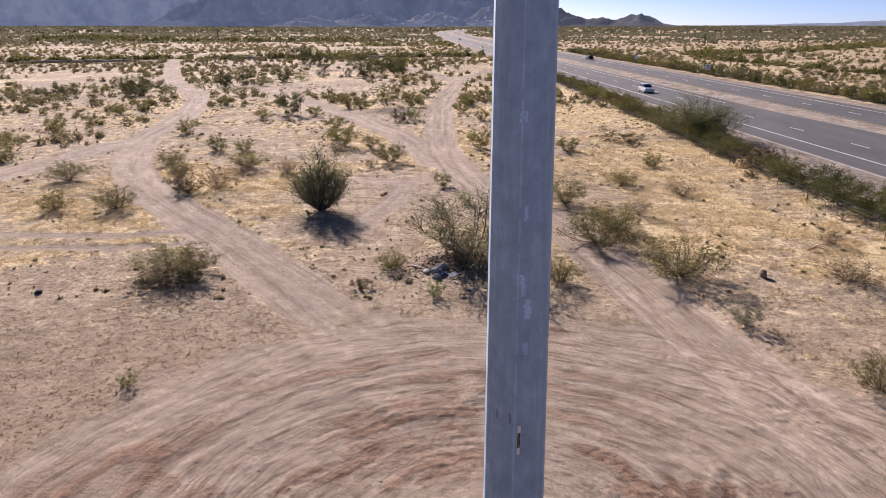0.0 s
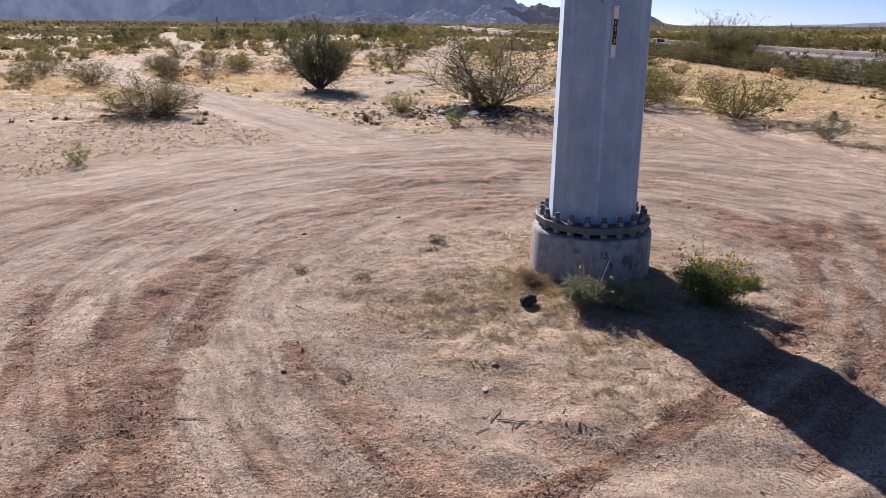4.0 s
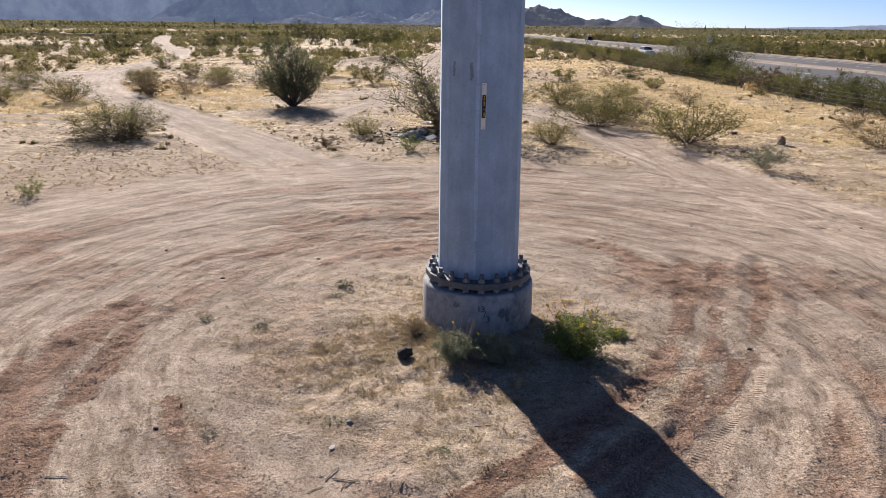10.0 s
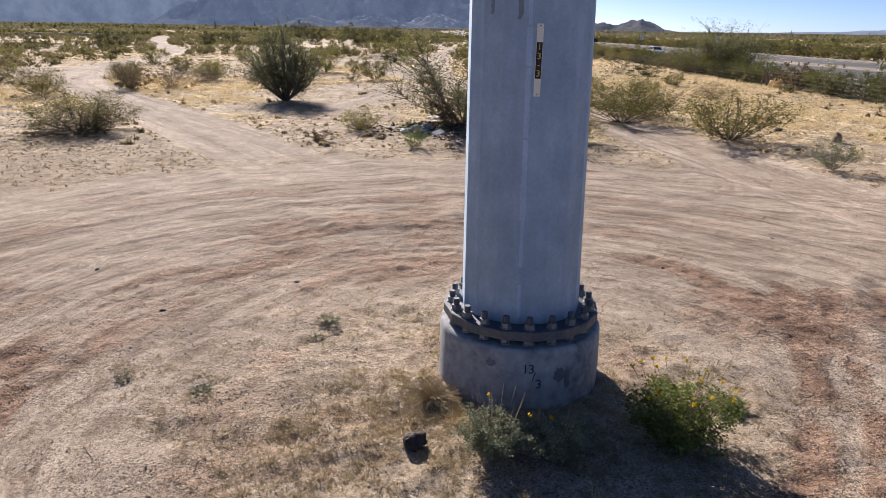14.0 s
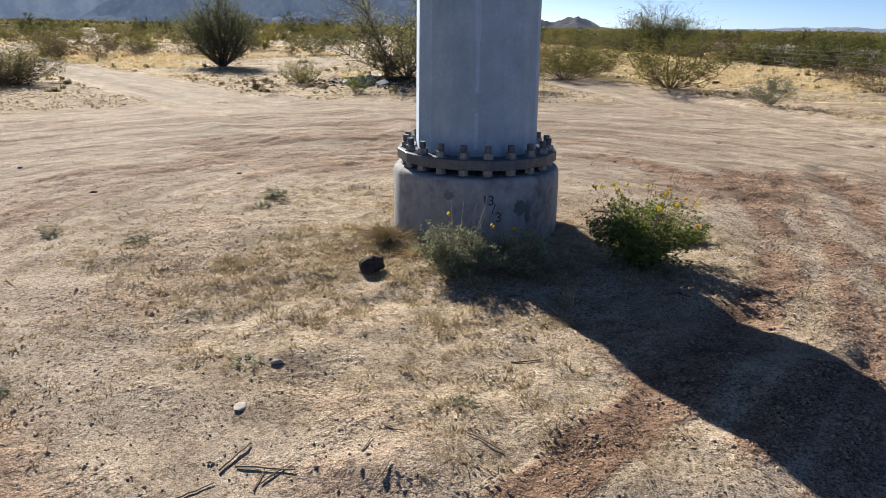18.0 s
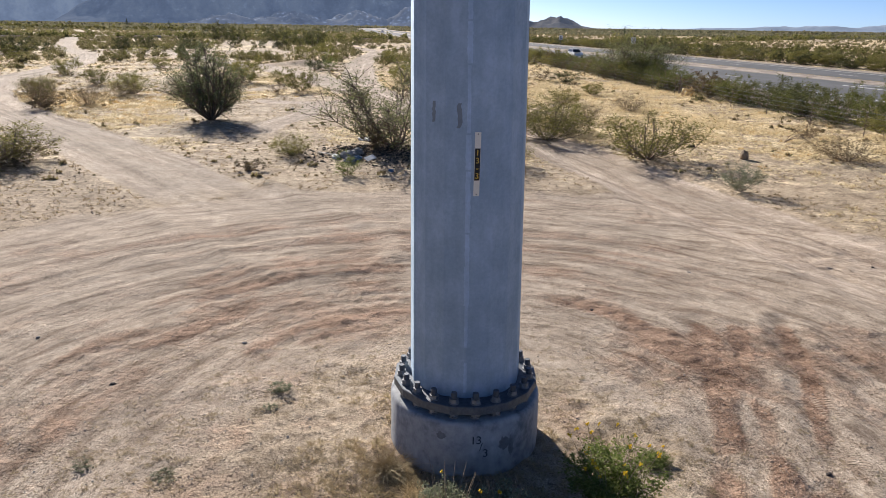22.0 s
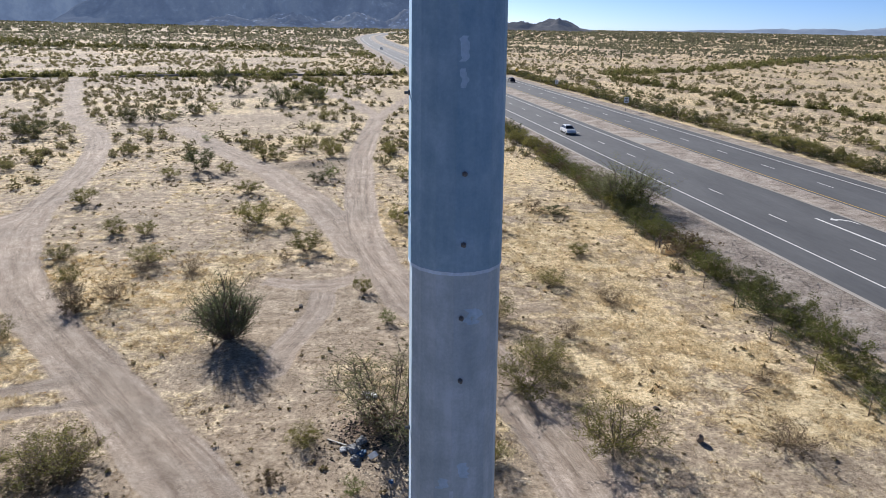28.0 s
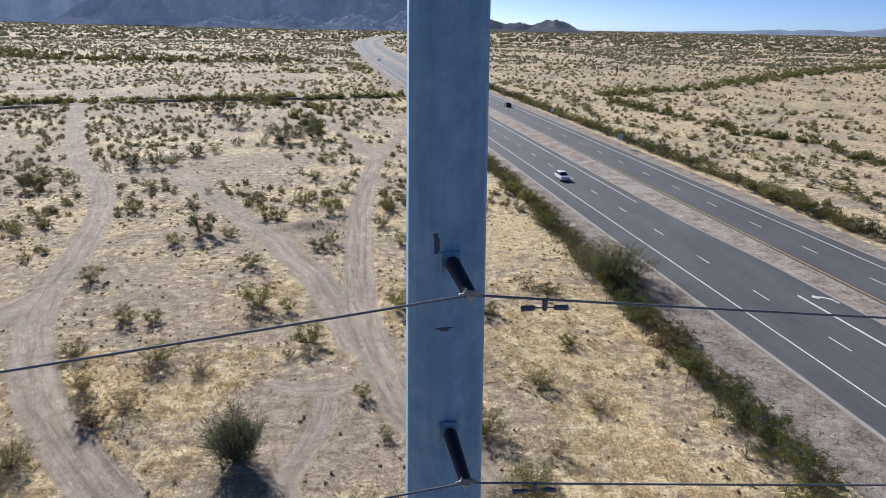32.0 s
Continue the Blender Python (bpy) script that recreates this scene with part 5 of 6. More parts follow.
OUTER = [("o", -21.0, 98.2, 4.7, 3.4), ("c", -17.5, 97.3, 2.4, 1.58), ("c", -23.9, 94.3, 2.7, 1.44), ("c", -33.5, 110.4, 2.7, 1.58), ("c", -45.5, 107.2, 2.6, 1.58), ("c", -45.2, 99.6, 2.6, 1.37),
         ("c", -35.8, 126.6, 2.9, 1.8), ("o", -53.7, 126.4, 5.2, 3.6), ("o", -43.8, 144.4, 3.8, 3.2), ("o", -39.9, 145.5, 3.6, 3.5), ("o", -35.0, 157.7, 4, 2.8), ("c", -37.2, 147.1, 3.3, 1.87),
         ("o", -19.1, 174.7, 7.6, 5.2), ("o", -11.9, 180.7, 6.6, 4.6), ("c", -7.6, 149.0, 3.5, 2.3), ("o", -44.0, 230.8, 8, 6.2), ("o", -32.9, 200.1, 6.2, 4.8)]
RIGHT = [("C", 11.8, 33.0, 4.03, 2.06), ("C", 9.0, 38.8, 4.26, 1.93), ("C", 10.4, 41.5, 3.14, 1.68), ("C", 8.6, 48.0, 2.91, 1.93), ("c", 12.3, 69.2, 2.8, 1.44), ("W", 12.9, 45.0, 2.02, 1.09), ("C", 14.1, 54.4, 2.35, 1.22),
         ("W", 17.5, 50.6, 2.24, 1.16), ("c", 18.5, 61.4, 1.9, 1.15), ("w", 17.8, 76.3, 2.6, 1.51), ("o", 19.8, 74.4, 2.9, 1.2), ("n", 28.2, 78.0, 8, 4.9), ("W", 20.0, 32.2, 2.8, 1.22),
         ("C", 15.1, 21.6, 1.9, 1.41), ("W", 22.2, 38.4, 1.57, 0.84), ("S", 12.6, 27.0, 1.6, 1.05), ("p", 1.5, 35.6, 5.6, 3.5), ("g", -0.35, 30.3, 1, 0.85), ("C", 5.7, 32.2, 1.68, 1.29), ("b", 0.8, 34.7, 1.7, 1.3), ("h", 27.6, 75.6, 5.4, 3.4), ("h", 28.6, 80.0, 5, 3.2)]
for group, rows in (("bushes beside the left track", LEFT_NEAR), ("bushes on the left flat", LEFT_FAR), ("bushes along the middle track", MIDDLE), ("bushes round the wash", OUTER), ("bushes by the right track", RIGHT)):
    for k, x, y, w, h in rows:
        shrub(k, x, y, w, h, group)
shrub("g", -10.95, 21.9, 0.75, 0.6, label="small round dark green shrublet on bare dirt")

# hedges of brush along both sides of the highway
for y in np.arange(14, 240, 1.75):
    x = float(fence_x(y)) + 2.3 + rng.uniform(-0.8, 0.9)
    tall = rng.uniform(1.4, 2.6) * (0.8 if y < 40 else 1.0)
    shrub((("h", "h", "h", "o", "c", "h", "b", "h") if y < 100 else ("c", "c", "o", "c", "o", "c", "c", "b") if y < 130 else ("k", "k", "q", "k", "q", "k", "k", "q"))[int(rng.integers(0, 8))], x, y, rng.uniform(2.8, 4.2), tall, "brush along the near fence")
BELT = [(-75, 122), (-61, 129), (-53, 133), (-47, 143), (-35, 158), (-19, 178), (-12, 190), (4, 204)]
for (ax, ay), (bx, by) in zip(BELT, BELT[1:]):
    for t in (0.1, 0.3, 0.5, 0.7, 0.9):
        x, y = ax + (bx - ax) * t + rng.uniform(-2, 2), ay + (by - ay) * t + rng.uniform(-3.5, 3.5)
        if float(min(line_distance(np.array([x]), np.array([y]), p[0])[0] for p in TRACKS)) > 3:
            shrub("q" if rng.random() < 0.4 else "k", x, y, rng.uniform(2.4, 4.2), rng.uniform(1.3, 2.4), "brush belt along the shallow wash")
for y in np.arange(50, 330, 2.3):
    x = float(highway(y)) + 34.0 + rng.uniform(-0.9, 1.2)
    shrub((("c", "o") if y < 120 else ("k", "q"))[int(rng.integers(0, 2))], x, y, rng.uniform(3.2, 5.2), rng.uniform(1.6, 3.0), "brush along the far shoulder")
for y in np.arange(90, 330, 5.6):
    x = float(highway(y)) + 50 + 5 * math.sin(y * 0.05) + rng.uniform(-2, 2)
    shrub("q" if rng.random() < 0.4 else "k", x, y, rng.uniform(2.6, 4.6), rng.uniform(1.2, 2.2), "brush beyond the highway")


# ---- scattered scrub, straw and stones ----
def free(x, y, margin=0.6):
    """True where no track, clearing or carriageway runs."""
    ok = np.ones(len(x), bool)
    for pts, half, strength in TRACKS:
        ok &= line_distance(x, y, pts) > half + margin
    off = x - highway(y)
    ok &= (off < -9) | (off > 31.5)
    ok &= np.hypot(x - 1, y - 13) > 17
    return ok


def scrub_cloud(name, x, y, w, h, blades, material_, label, seed):
    r = np.random.default_rng(seed)
    n = len(x)
    z = survey(x, y)[0]
    c = r.normal(size=(n, blades, 3))
    c /= np.linalg.norm(c, axis=2)[:, :, None]
    c *= r.uniform(0.35, 1.0, (n, blades, 1))
    c[:, :, 2] = np.abs(c[:, :, 2])
    c = c * np.stack([w * 0.5, w * 0.5, h], 1)[:, None, :] * r.uniform(0.75, 1.15, (n, blades, 1)) + np.stack([x, y, z], 1)[:, None, :]
    size = np.repeat(w * 1.15 / math.sqrt(blades), blades)[:, None]
    a = r.normal(size=(n * blades, 3))
    a[:, 2] += 0.6
    a /= np.linalg.norm(a, axis=1)[:, None]
    b = np.cross(a, r.normal(size=(n * blades, 3)))
    b /= np.linalg.norm(b, axis=1)[:, None] + 1e-9
    a, b, c = a * size * 0.75, b * size * 0.5, c.reshape(-1, 3)
    v = np.stack([c - a, c + b, c + a, c - b], 1).reshape(-1, 3)
    me = quad_mesh(name, v, np.arange(len(v)).reshape(-1, 4))
    return tagged(part(name, me, material_), label, "scrub", kind="stuff")


def fan(n, near, far, seed, spread=44, power=1.0):
    r = np.random.default_rng(seed)
    d = near + (far - near) * r.uniform(0, 1, n) ** power
    a = np.radians(r.uniform(-spread, spread, n) + 6)
    x, y = d * np.sin(a), d * np.cos(a)
    clump = fbm(x * 0.035, y * 0.035, 3, seed) + 0.25 * np.exp(-((y - 262 - 0.16 * x) / 14) ** 2)
    keep = free(x, y) & (r.uniform(0, 1, n) < smooth01(clump, 0.26, 0.62)) & ((x - highway(y) < 30) | (d > 520) | (r.uniform(0, 1, n) < 0.5))
    return x[keep], y[keep]


x, y = fan(560, 62, 125, 5)
keep = (np.abs(x + 5) > 30) | (y > 110)
x, y = x[keep], y[keep]
w = rng.uniform(0.7, 1.9, len(x))
scrub_cloud("desert_scrub", x, y, w, w * rng.uniform(0.5, 0.85, len(x)), 110, SCRUB, "scattered olive-brown desert bushes on the flat", 51)
x, y = fan(5200, 110, 260, 6, power=0.8)
w = rng.uniform(0.6, 1.9, len(x))
scrub_cloud("desert_scrub", x, y, w, w * rng.uniform(0.5, 0.9, len(x)), 64, SCRUB, "scattered olive-brown desert bushes on the flat", 52)
x, y = fan(9000, 250, 520, 16, power=0.8)
w = rng.uniform(0.7, 2.3, len(x))
scrub_cloud("desert_scrub", x, y, w, w * rng.uniform(0.45, 0.8, len(x)), 26, SCRUB, "scattered olive-brown desert bushes on the flat", 58)
r = np.random.default_rng(14)
def brush_belt(name, pts, n, width, lo, hi, blades, seed, label):
    """Brush crowding along a polyline."""
    r = np.random.default_rng(seed)
    pts = np.array(pts, float)
    seg = np.diff(pts, axis=0)
    length = np.hypot(seg[:, 0], seg[:, 1])
    i = r.choice(len(seg), n, p=length / length.sum())
    c = pts[i] + seg[i] * r.uniform(0, 1, (n, 1)) + r.normal(0, width, (n, 2))
    c = c[free(c[:, 0], c[:, 1], 0.3)]
    n = len(c)
    w = lo + (hi - lo) * r.uniform(0, 1, n) ** 1.6
    scrub_cloud(name, c[:, 0], c[:, 1], w, w * r.uniform(0.4, 0.7, n), blades, BELT_LEAF, label, seed)


BELT_LEAF = leafy("belt_leaf", [(0.10, 0.105, 0.035), (0.16, 0.155, 0.052), (0.22, 0.195, 0.08)], 0.42)
brush_belt("wash_scrub", [(-150, 238), (-91, 256), (-63, 264), (-29, 273), (17, 286)], 260, 3.0, 1.2, 5.0, 90, 55, "belt of olive brush along the dry wash")
brush_belt("wash_scrub", [(-40, 262), (-22, 250), (-14, 222), (-10, 200)], 90, 4.0, 1.4, 4.6, 90, 59, "belt of olive brush along the dry wash")
brush_belt("wash_scrub", [(432, 562), (311, 469), (232, 402), (163, 335), (122, 308), (100, 288)], 330, 5.0, 2.0, 6.0, 60, 56, "belt of olive brush across the flat")
brush_belt("wash_scrub", [(95, 275), (102, 237), (105, 195), (111, 178), (114, 160), (112, 120)], 150, 2.6, 1.5, 4.2, 90, 60, "belt of olive brush across the flat")
brush_belt("wash_scrub", [(-330, 640), (-250, 560), (-150, 520), (-60, 560)], 420, 22.0, 2.5, 7.0, 30, 61, "broad belt of grey-green brush on the flat")
brush_belt("wash_scrub", [(-40, 420), (0, 470), (40, 560)], 120, 16.0, 2.0, 5.0, 40, 62, "broad belt of grey-green brush on the flat")
n = 420
y = 60 + 380 * r.uniform(0, 1, n)
x = highway(y) + 36 + 90 * r.uniform(0, 1, n)
w = r.uniform(0.8, 2.6, n)
scrub_cloud("roadside_scrub", x, y, w, w * r.uniform(0.45, 0.75, n), 80, SCRUB, "green-brown brush on the flat beyond the highway", 57)
x, y = fan(24000, 480, 1150, 8, power=0.8)
w = rng.uniform(1.2, 3.6, len(x))
scrub_cloud("desert_scrub", x, y, w, w * rng.uniform(0.4, 0.75, len(x)), 11, GREY_SCRUB, "distant desert scrub thinning into haze", 53)
x, y = fan(30000, 1050, 4600, 9, power=0.8)
w = rng.uniform(4, 11, len(x))
scrub_cloud("desert_scrub", x, y, w, w * rng.uniform(0.25, 0.4, len(x)), 6, GREY_SCRUB, "far desert scrub before the mountains", 54)

# knee-low scrub and standing tufts of straw on the near flat
GOLD_STRAW = leafy("gold_straw", [(0.50, 0.32, 0.10), (0.62, 0.41, 0.15), (0.72, 0.52, 0.23)], 0.55)
LOW_SCRUB = leafy("low_scrub", [(0.20, 0.15, 0.085), (0.29, 0.22, 0.125), (0.24, 0.215, 0.10), (0.36, 0.28, 0.17)], 0.42)
r = np.random.default_rng(19)
n = 15000
x, y = r.uniform(-75, 28, n), 30 + 120 * r.uniform(0, 1, n) ** 1.1
g = survey(x, y)
keep = free(x, y, 0.1) & (x < fence_x(y) + 1) & (g[1] < 0.35) & (fbm(x * 0.3, y * 0.3, 3, 21) + 0.3 * r.uniform(-0.5, 0.5, n) > 0.56)
x, y = x[keep], y[keep]
w = 0.10 + 0.32 * r.uniform(0, 1, len(x)) ** 2.5 + 0.10 * smooth01(y, 50, 90)
scrub_cloud("low_scrub", x, y, w, w * r.uniform(0.3, 0.6, len(x)), 13, LOW_SCRUB, "small dark dead bushlets dotted over the flat", 71)
n = 26000
x, y = r.uniform(-60, 27, n), 22 + 95 * r.uniform(0, 1, n) ** 1.1
g = survey(x, y)
keep = free(x, y, 0.2) & (x < fence_x(y) + 1) & (g[2] > 0.22 + 0.3 * r.uniform(0, 1, n))
x, y = x[keep], y[keep]
gold = (np.exp(-(((x + 21) / 10) ** 2 + ((y - 57) / 9) ** 2)) > r.uniform(0.0, 0.7, len(x))) | (r.uniform(0, 1, len(x)) < 0.07)


def straw_tufts(x, y, mat, label, seed):
    """Bunches of thin leaning blades."""
    r = np.random.default_rng(seed)
    n, per = len(x), 22
    big = 0.4 + 0.9 * r.uniform(0, 1, (n, 1)) ** 2
    z = survey(x, y)[0][:, None]
    ang, q = r.uniform(0, 6.283, (n, per)), np.sqrt(r.uniform(0, 1, (n, per))) * 0.22 * big
    bx, by = x[:, None] + q * np.cos(ang), y[:, None] + q * np.sin(ang)
    up = 0.13 * big * r.uniform(0.3, 1.0, (n, per))
    aim = ang + r.normal(0, 0.8, (n, per))
    out = up * r.uniform(0.4, 1.8, (n, per))
    wide = 0.010 + 0.010 * big
    p0 = np.stack([bx - wide * np.sin(aim), by + wide * np.cos(aim), 0 * bx + z - 0.01], 2)
    p1 = np.stack([bx + wide * np.sin(aim), by - wide * np.cos(aim), 0 * bx + z - 0.01], 2)
    p2 = np.stack([bx + out * np.cos(aim), by + out * np.sin(aim), z + up], 2)
    v = np.stack([p0, p1, p2], 2).reshape(-1, 3)
    tagged(part("straw_tufts", quad_mesh("straw_tufts", v, np.arange(len(v)).reshape(-1, 3)), mat), label, "dry grass", kind="stuff")


straw_tufts(x[gold], y[gold], GOLD_STRAW, "golden-orange tufts of dry grass", 72)
straw_tufts(x[~gold], y[~gold], STRAW, "pale yellow tufts of dry grass", 73)

# straw grass
r = np.random.default_rng(12)
n = 130000
x, y = r.uniform(-36, 27, n), 15 + 65 * r.uniform(0, 1, n) ** 1.25
ground = survey(x, y)
keep = (ground[2] > 0.22 + 0.4 * r.uniform(0, 1, n)) & (x < fence_x(y) + 5) & (fbm(x * 1.1, y * 1.1, 3, 99) > 0.48)
x, y, z = x[keep][:34000], y[keep][:34000], ground[0][keep][:34000]
per = 5
ang = r.uniform(0, 2 * math.pi, (len(x), per))
tall = r.uniform(0.03, 0.12, (len(x), per)) * (0.7 + 0.6 * smooth01(y, 25, 45))[:, None] * r.uniform(0.5, 1.6, (len(x), 1))
lean = r.uniform(0.6, 2.2, (len(x), per)) * tall
cx = x[:, None] + r.normal(0, 0.10, (len(x), per))
cy = y[:, None] + r.normal(0, 0.10, (len(x), per))
wide = 0.022
p0 = np.stack([cx - wide * np.sin(ang), cy + wide * np.cos(ang), np.repeat(z[:, None], per, 1) - 0.01], 2)
p1 = np.stack([cx + wide * np.sin(ang), cy - wide * np.cos(ang), np.repeat(z[:, None], per, 1) - 0.01], 2)
p2 = np.stack([cx + lean * np.cos(ang), cy + lean * np.sin(ang), z[:, None] + tall], 2)
v = np.stack([p0, p1, p2], 2).reshape(-1, 3)
tagged(part("straw_grass", quad_mesh("straw_grass", v, np.arange(len(v)).reshape(-1, 3)), STRAW), "pale yellow dry straw grass", "dry grass", kind="stuff")

# dead weeds and twig litter over the open ground
LITTER = leafy("dead_litter", [(0.20, 0.14, 0.085), (0.31, 0.225, 0.135), (0.48, 0.37, 0.22), (0.25, 0.215, 0.115)], 0.35)


def litter(name, n, x0, x1, y0, y1, size, per, seed, label):
    r = np.random.default_rng(seed)
    x, y = r.uniform(x0, x1, n), y0 + (y1 - y0) * r.uniform(0, 1, n) ** 1.2
    h, track = survey(x, y)[:2]
    keep = (track < 0.45) & (fbm(x * 0.5, y * 0.5, 3, seed) > 0.44) & (x < highway(y) - 10)
    x, y, z = x[keep], y[keep], h[keep]
    s = size * r.uniform(0.4, 1.5, (len(x), 1))
    c = np.stack([x[:, None] + r.normal(0, 0.5, (len(x), per)) * s, y[:, None] + r.normal(0, 0.5, (len(x), per)) * s, z[:, None] + np.abs(r.normal(0, 0.28, (len(x), per))) * s], 2).reshape(-1, 3)
    v, f = leaf_arrays(c, size * 0.34, 2.6, r, 0.4)
    tagged(part(name, quad_mesh(name, v, f), LITTER), label, "dead weeds", kind="stuff")


litter("dead_weeds", 28000, -34, 27, 15, 62, 0.075, 6, 85, "small dead brown weeds and twigs on the soil")
litter("dead_weeds", 9000, -60, 27, 55, 130, 0.17, 5, 86, "dead brown weeds and twigs on the soil")

# weeds and litter on the island round the pier
DRY_TUFT = leafy("dry_tuft", [(0.36, 0.28, 0.17), (0.48, 0.385, 0.245), (0.60, 0.50, 0.33), (0.34, 0.29, 0.16)], 0.55)


def weed_tufts(n, cx, cy, sx, sy, rad, tall, per, seed, mask, label):
    """Small flattened tufts of fine dry blades, crowding in patches."""
    r = np.random.default_rng(seed)
    x, y = r.normal(cx, sx, n), r.normal(cy, sy, n)
    keep = (np.hypot(x - POLE_X, y - POLE_Y) > 1.0) & (fbm(x * 0.8, y * 0.8, 3, 91) > mask) & (survey(x, y)[3] < 0.55)
    x, y = x[keep], y[keep]
    n = len(x)
    big = r.uniform(0.3, 1.0, (n, 1)) ** 1.5
    ang, q = r.uniform(0, 6.283, (n, per)), np.sqrt(r.uniform(0, 1, (n, per))) * rad * big
    bx, by = x[:, None] + q * np.cos(ang), y[:, None] + q * np.sin(ang)
    z = survey(bx.ravel(), by.ravel())[0].reshape(n, per)
    up = tall * big * r.uniform(0.25, 1.0, (n, per))
    aim = ang + r.normal(0, 0.9, (n, per))
    out = up * r.uniform(0.5, 2.6, (n, per))
    wide = 0.0032 + 0.002 * big
    p0 = np.stack([bx - wide * np.sin(aim), by + wide * np.cos(aim), z - 0.003], 2)
    p1 = np.stack([bx + wide * np.sin(aim), by - wide * np.cos(aim), z - 0.003], 2)
    p2 = np.stack([bx + out * np.cos(aim), by + out * np.sin(aim), z + up], 2)
    v = np.stack([p0, p1, p2], 2).reshape(-1, 3)
    tagged(part("dry_weeds", quad_mesh("dry_weeds", v, np.arange(len(v)).reshape(-1, 3)), DRY_TUFT), label, "weeds", kind="stuff")


weed_tufts(2600, 0.6, 12.0, 2.2, 1.7, 0.085, 0.045, 26, 92, 0.44, "short tan dry weeds on trampled soil")
weed_tufts(5200, 0.6, 12.0, 2.8, 2.4, 0.05, 0.03, 14, 93, 0.36, "crumbs of dry straw on trampled soil")
weed_tufts(420, 1.0, 12.6, 0.9, 0.8, 0.12, 0.08, 50, 94, 0.36, "tan dry grass round the pier")

CLOD = plain("soil_clod", (0.30, 0.22, 0.16), (0.50, 0.39, 0.30), 0.95, scale=20)
STONE = plain("grey_stone", (0.20, 0.18, 0.165), (0.42, 0.39, 0.35), 0.9, scale=20)
OCTA_F = np.array([(0, 2, 4), (2, 1, 4), (1, 3, 4), (3, 0, 4), (2, 0, 5), (1, 2, 5), (3, 1, 5), (0, 3, 5)])


def clods(name, n, cx, cy, sx, sy, lo, hi, mat, label, seed, cond=None):
    r = np.random.default_rng(seed)
    x, y = r.normal(cx, sx, n), r.normal(cy, sy, n)
    if cond is not None:
        keep = cond(x, y)
        x, y = x[keep], y[keep]
    scatter(name, x, y, lo, hi, mat, label, r)


def scatter(name, x, y, lo, hi, mat, label, r):
    n = len(x)
    z = survey(x, y)[0]
    s = lo + (hi - lo) * r.uniform(0, 1, n) ** 3
    dirs = np.array([(1, 0, 0), (-1, 0, 0), (0, 1, 0), (0, -1, 0), (0, 0, 1), (0, 0, -1)], float)
    v = dirs[None] * s[:, None, None] * r.uniform(0.55, 1.15, (n, 6, 3)) + r.normal(0, 0.18, (n, 6, 3)) * s[:, None, None]
    v[:, :, 2] *= 0.6
    v = v + np.stack([x, y, z + s * 0.12], 1)[:, None]
    f = OCTA_F[None] + 6 * np.arange(n)[:, None, None]
    tagged(part(name, quad_mesh(name, v.reshape(-1, 3), f.reshape(-1, 3)), mat), label, "stones", kind="stuff")


def rutted(x, y):
    return (survey(x, y)[3] > 0.30) & (np.hypot(x - POLE_X, y - POLE_Y) > 1.1)


clods("dark_pebbles", 15000, -2, 25, 12, 10, 0.010, 0.05, CLOD, "scattered brown stones and clods on the dirt", 68, lambda x, y: (y > 17) & (y < 55) & (x < 24) & (survey(x, y)[1] < 0.5) & (fbm(x * 0.4, y * 0.4, 3, 69) > 0.42))
DAMP_CLOD = plain("damp_clod", (0.34, 0.24, 0.18), (0.52, 0.40, 0.31), 0.95, scale=16)


def churned(name, n, lo, hi, mat, label, seed):
    """Broken clods heaped along the churned wheel marks."""
    r = np.random.default_rng(seed)
    xs, ys = [], []
    for pts, w in CHURN:
        for (ax, ay), (bx, by) in zip(pts, pts[1:]):
            m = int(n * math.hypot(bx - ax, by - ay) * w)
            t = r.uniform(0, 1, m)
            xs.append(ax + (bx - ax) * t + r.normal(0, w * 0.62, m))
            ys.append(ay + (by - ay) * t + r.normal(0, w * 0.62, m))
    x, y = np.concatenate(xs), np.concatenate(ys)
    keep = (fbm(x * 0.8, y * 0.8, 2, 56) > 0.40) & (fbm(x * 2.6, y * 2.6, 2, 58) > 0.38)
    x, y = x[keep], y[keep]
    scatter(name, x, y, lo, hi, mat, label, r)


churned("churned_clods", 1700, 0.005, 0.017, DAMP_CLOD, "dark red-brown broken clods in churned wheel marks", 65)
clods("soil_clods", 20000, 1.0, 11.0, 5.5, 4.5, 0.005, 0.022, CLOD, "loose reddish-brown clods of soil along the ruts", 61, rutted)
clods("pebbles", 9000, 1.0, 12.5, 6.5, 6, 0.004, 0.020, STONE, "small grey-brown pebbles on the dirt", 62, lambda x, y: np.hypot(x - POLE_X, y - POLE_Y) > 1.0)
clods("soil_crumbs", 30000, 0.4, 10.4, 3.4, 2.6, 0.003, 0.014, CLOD, "crumbs of tan soil lying on the sand", 71, lambda x, y: (np.hypot(x - POLE_X, y - POLE_Y) > 1.0) & (fbm(x * 0.9, y * 0.9, 4, 72) + 0.25 * (fbm(x * 4, y * 4, 2, 73) - 0.5) > 0.50))


r = np.random.default_rng(66)
n = 9000
y = 34 + 90 * r.uniform(0, 1, n) ** 1.4
x = highway(y) - 3.9 - 5.2 * r.uniform(0, 1, n)
keep = fbm(x * 0.6, y * 0.6, 3, 67) > 0.42
s = 0.018 + 0.07 * r.uniform(0, 1, n) ** 4


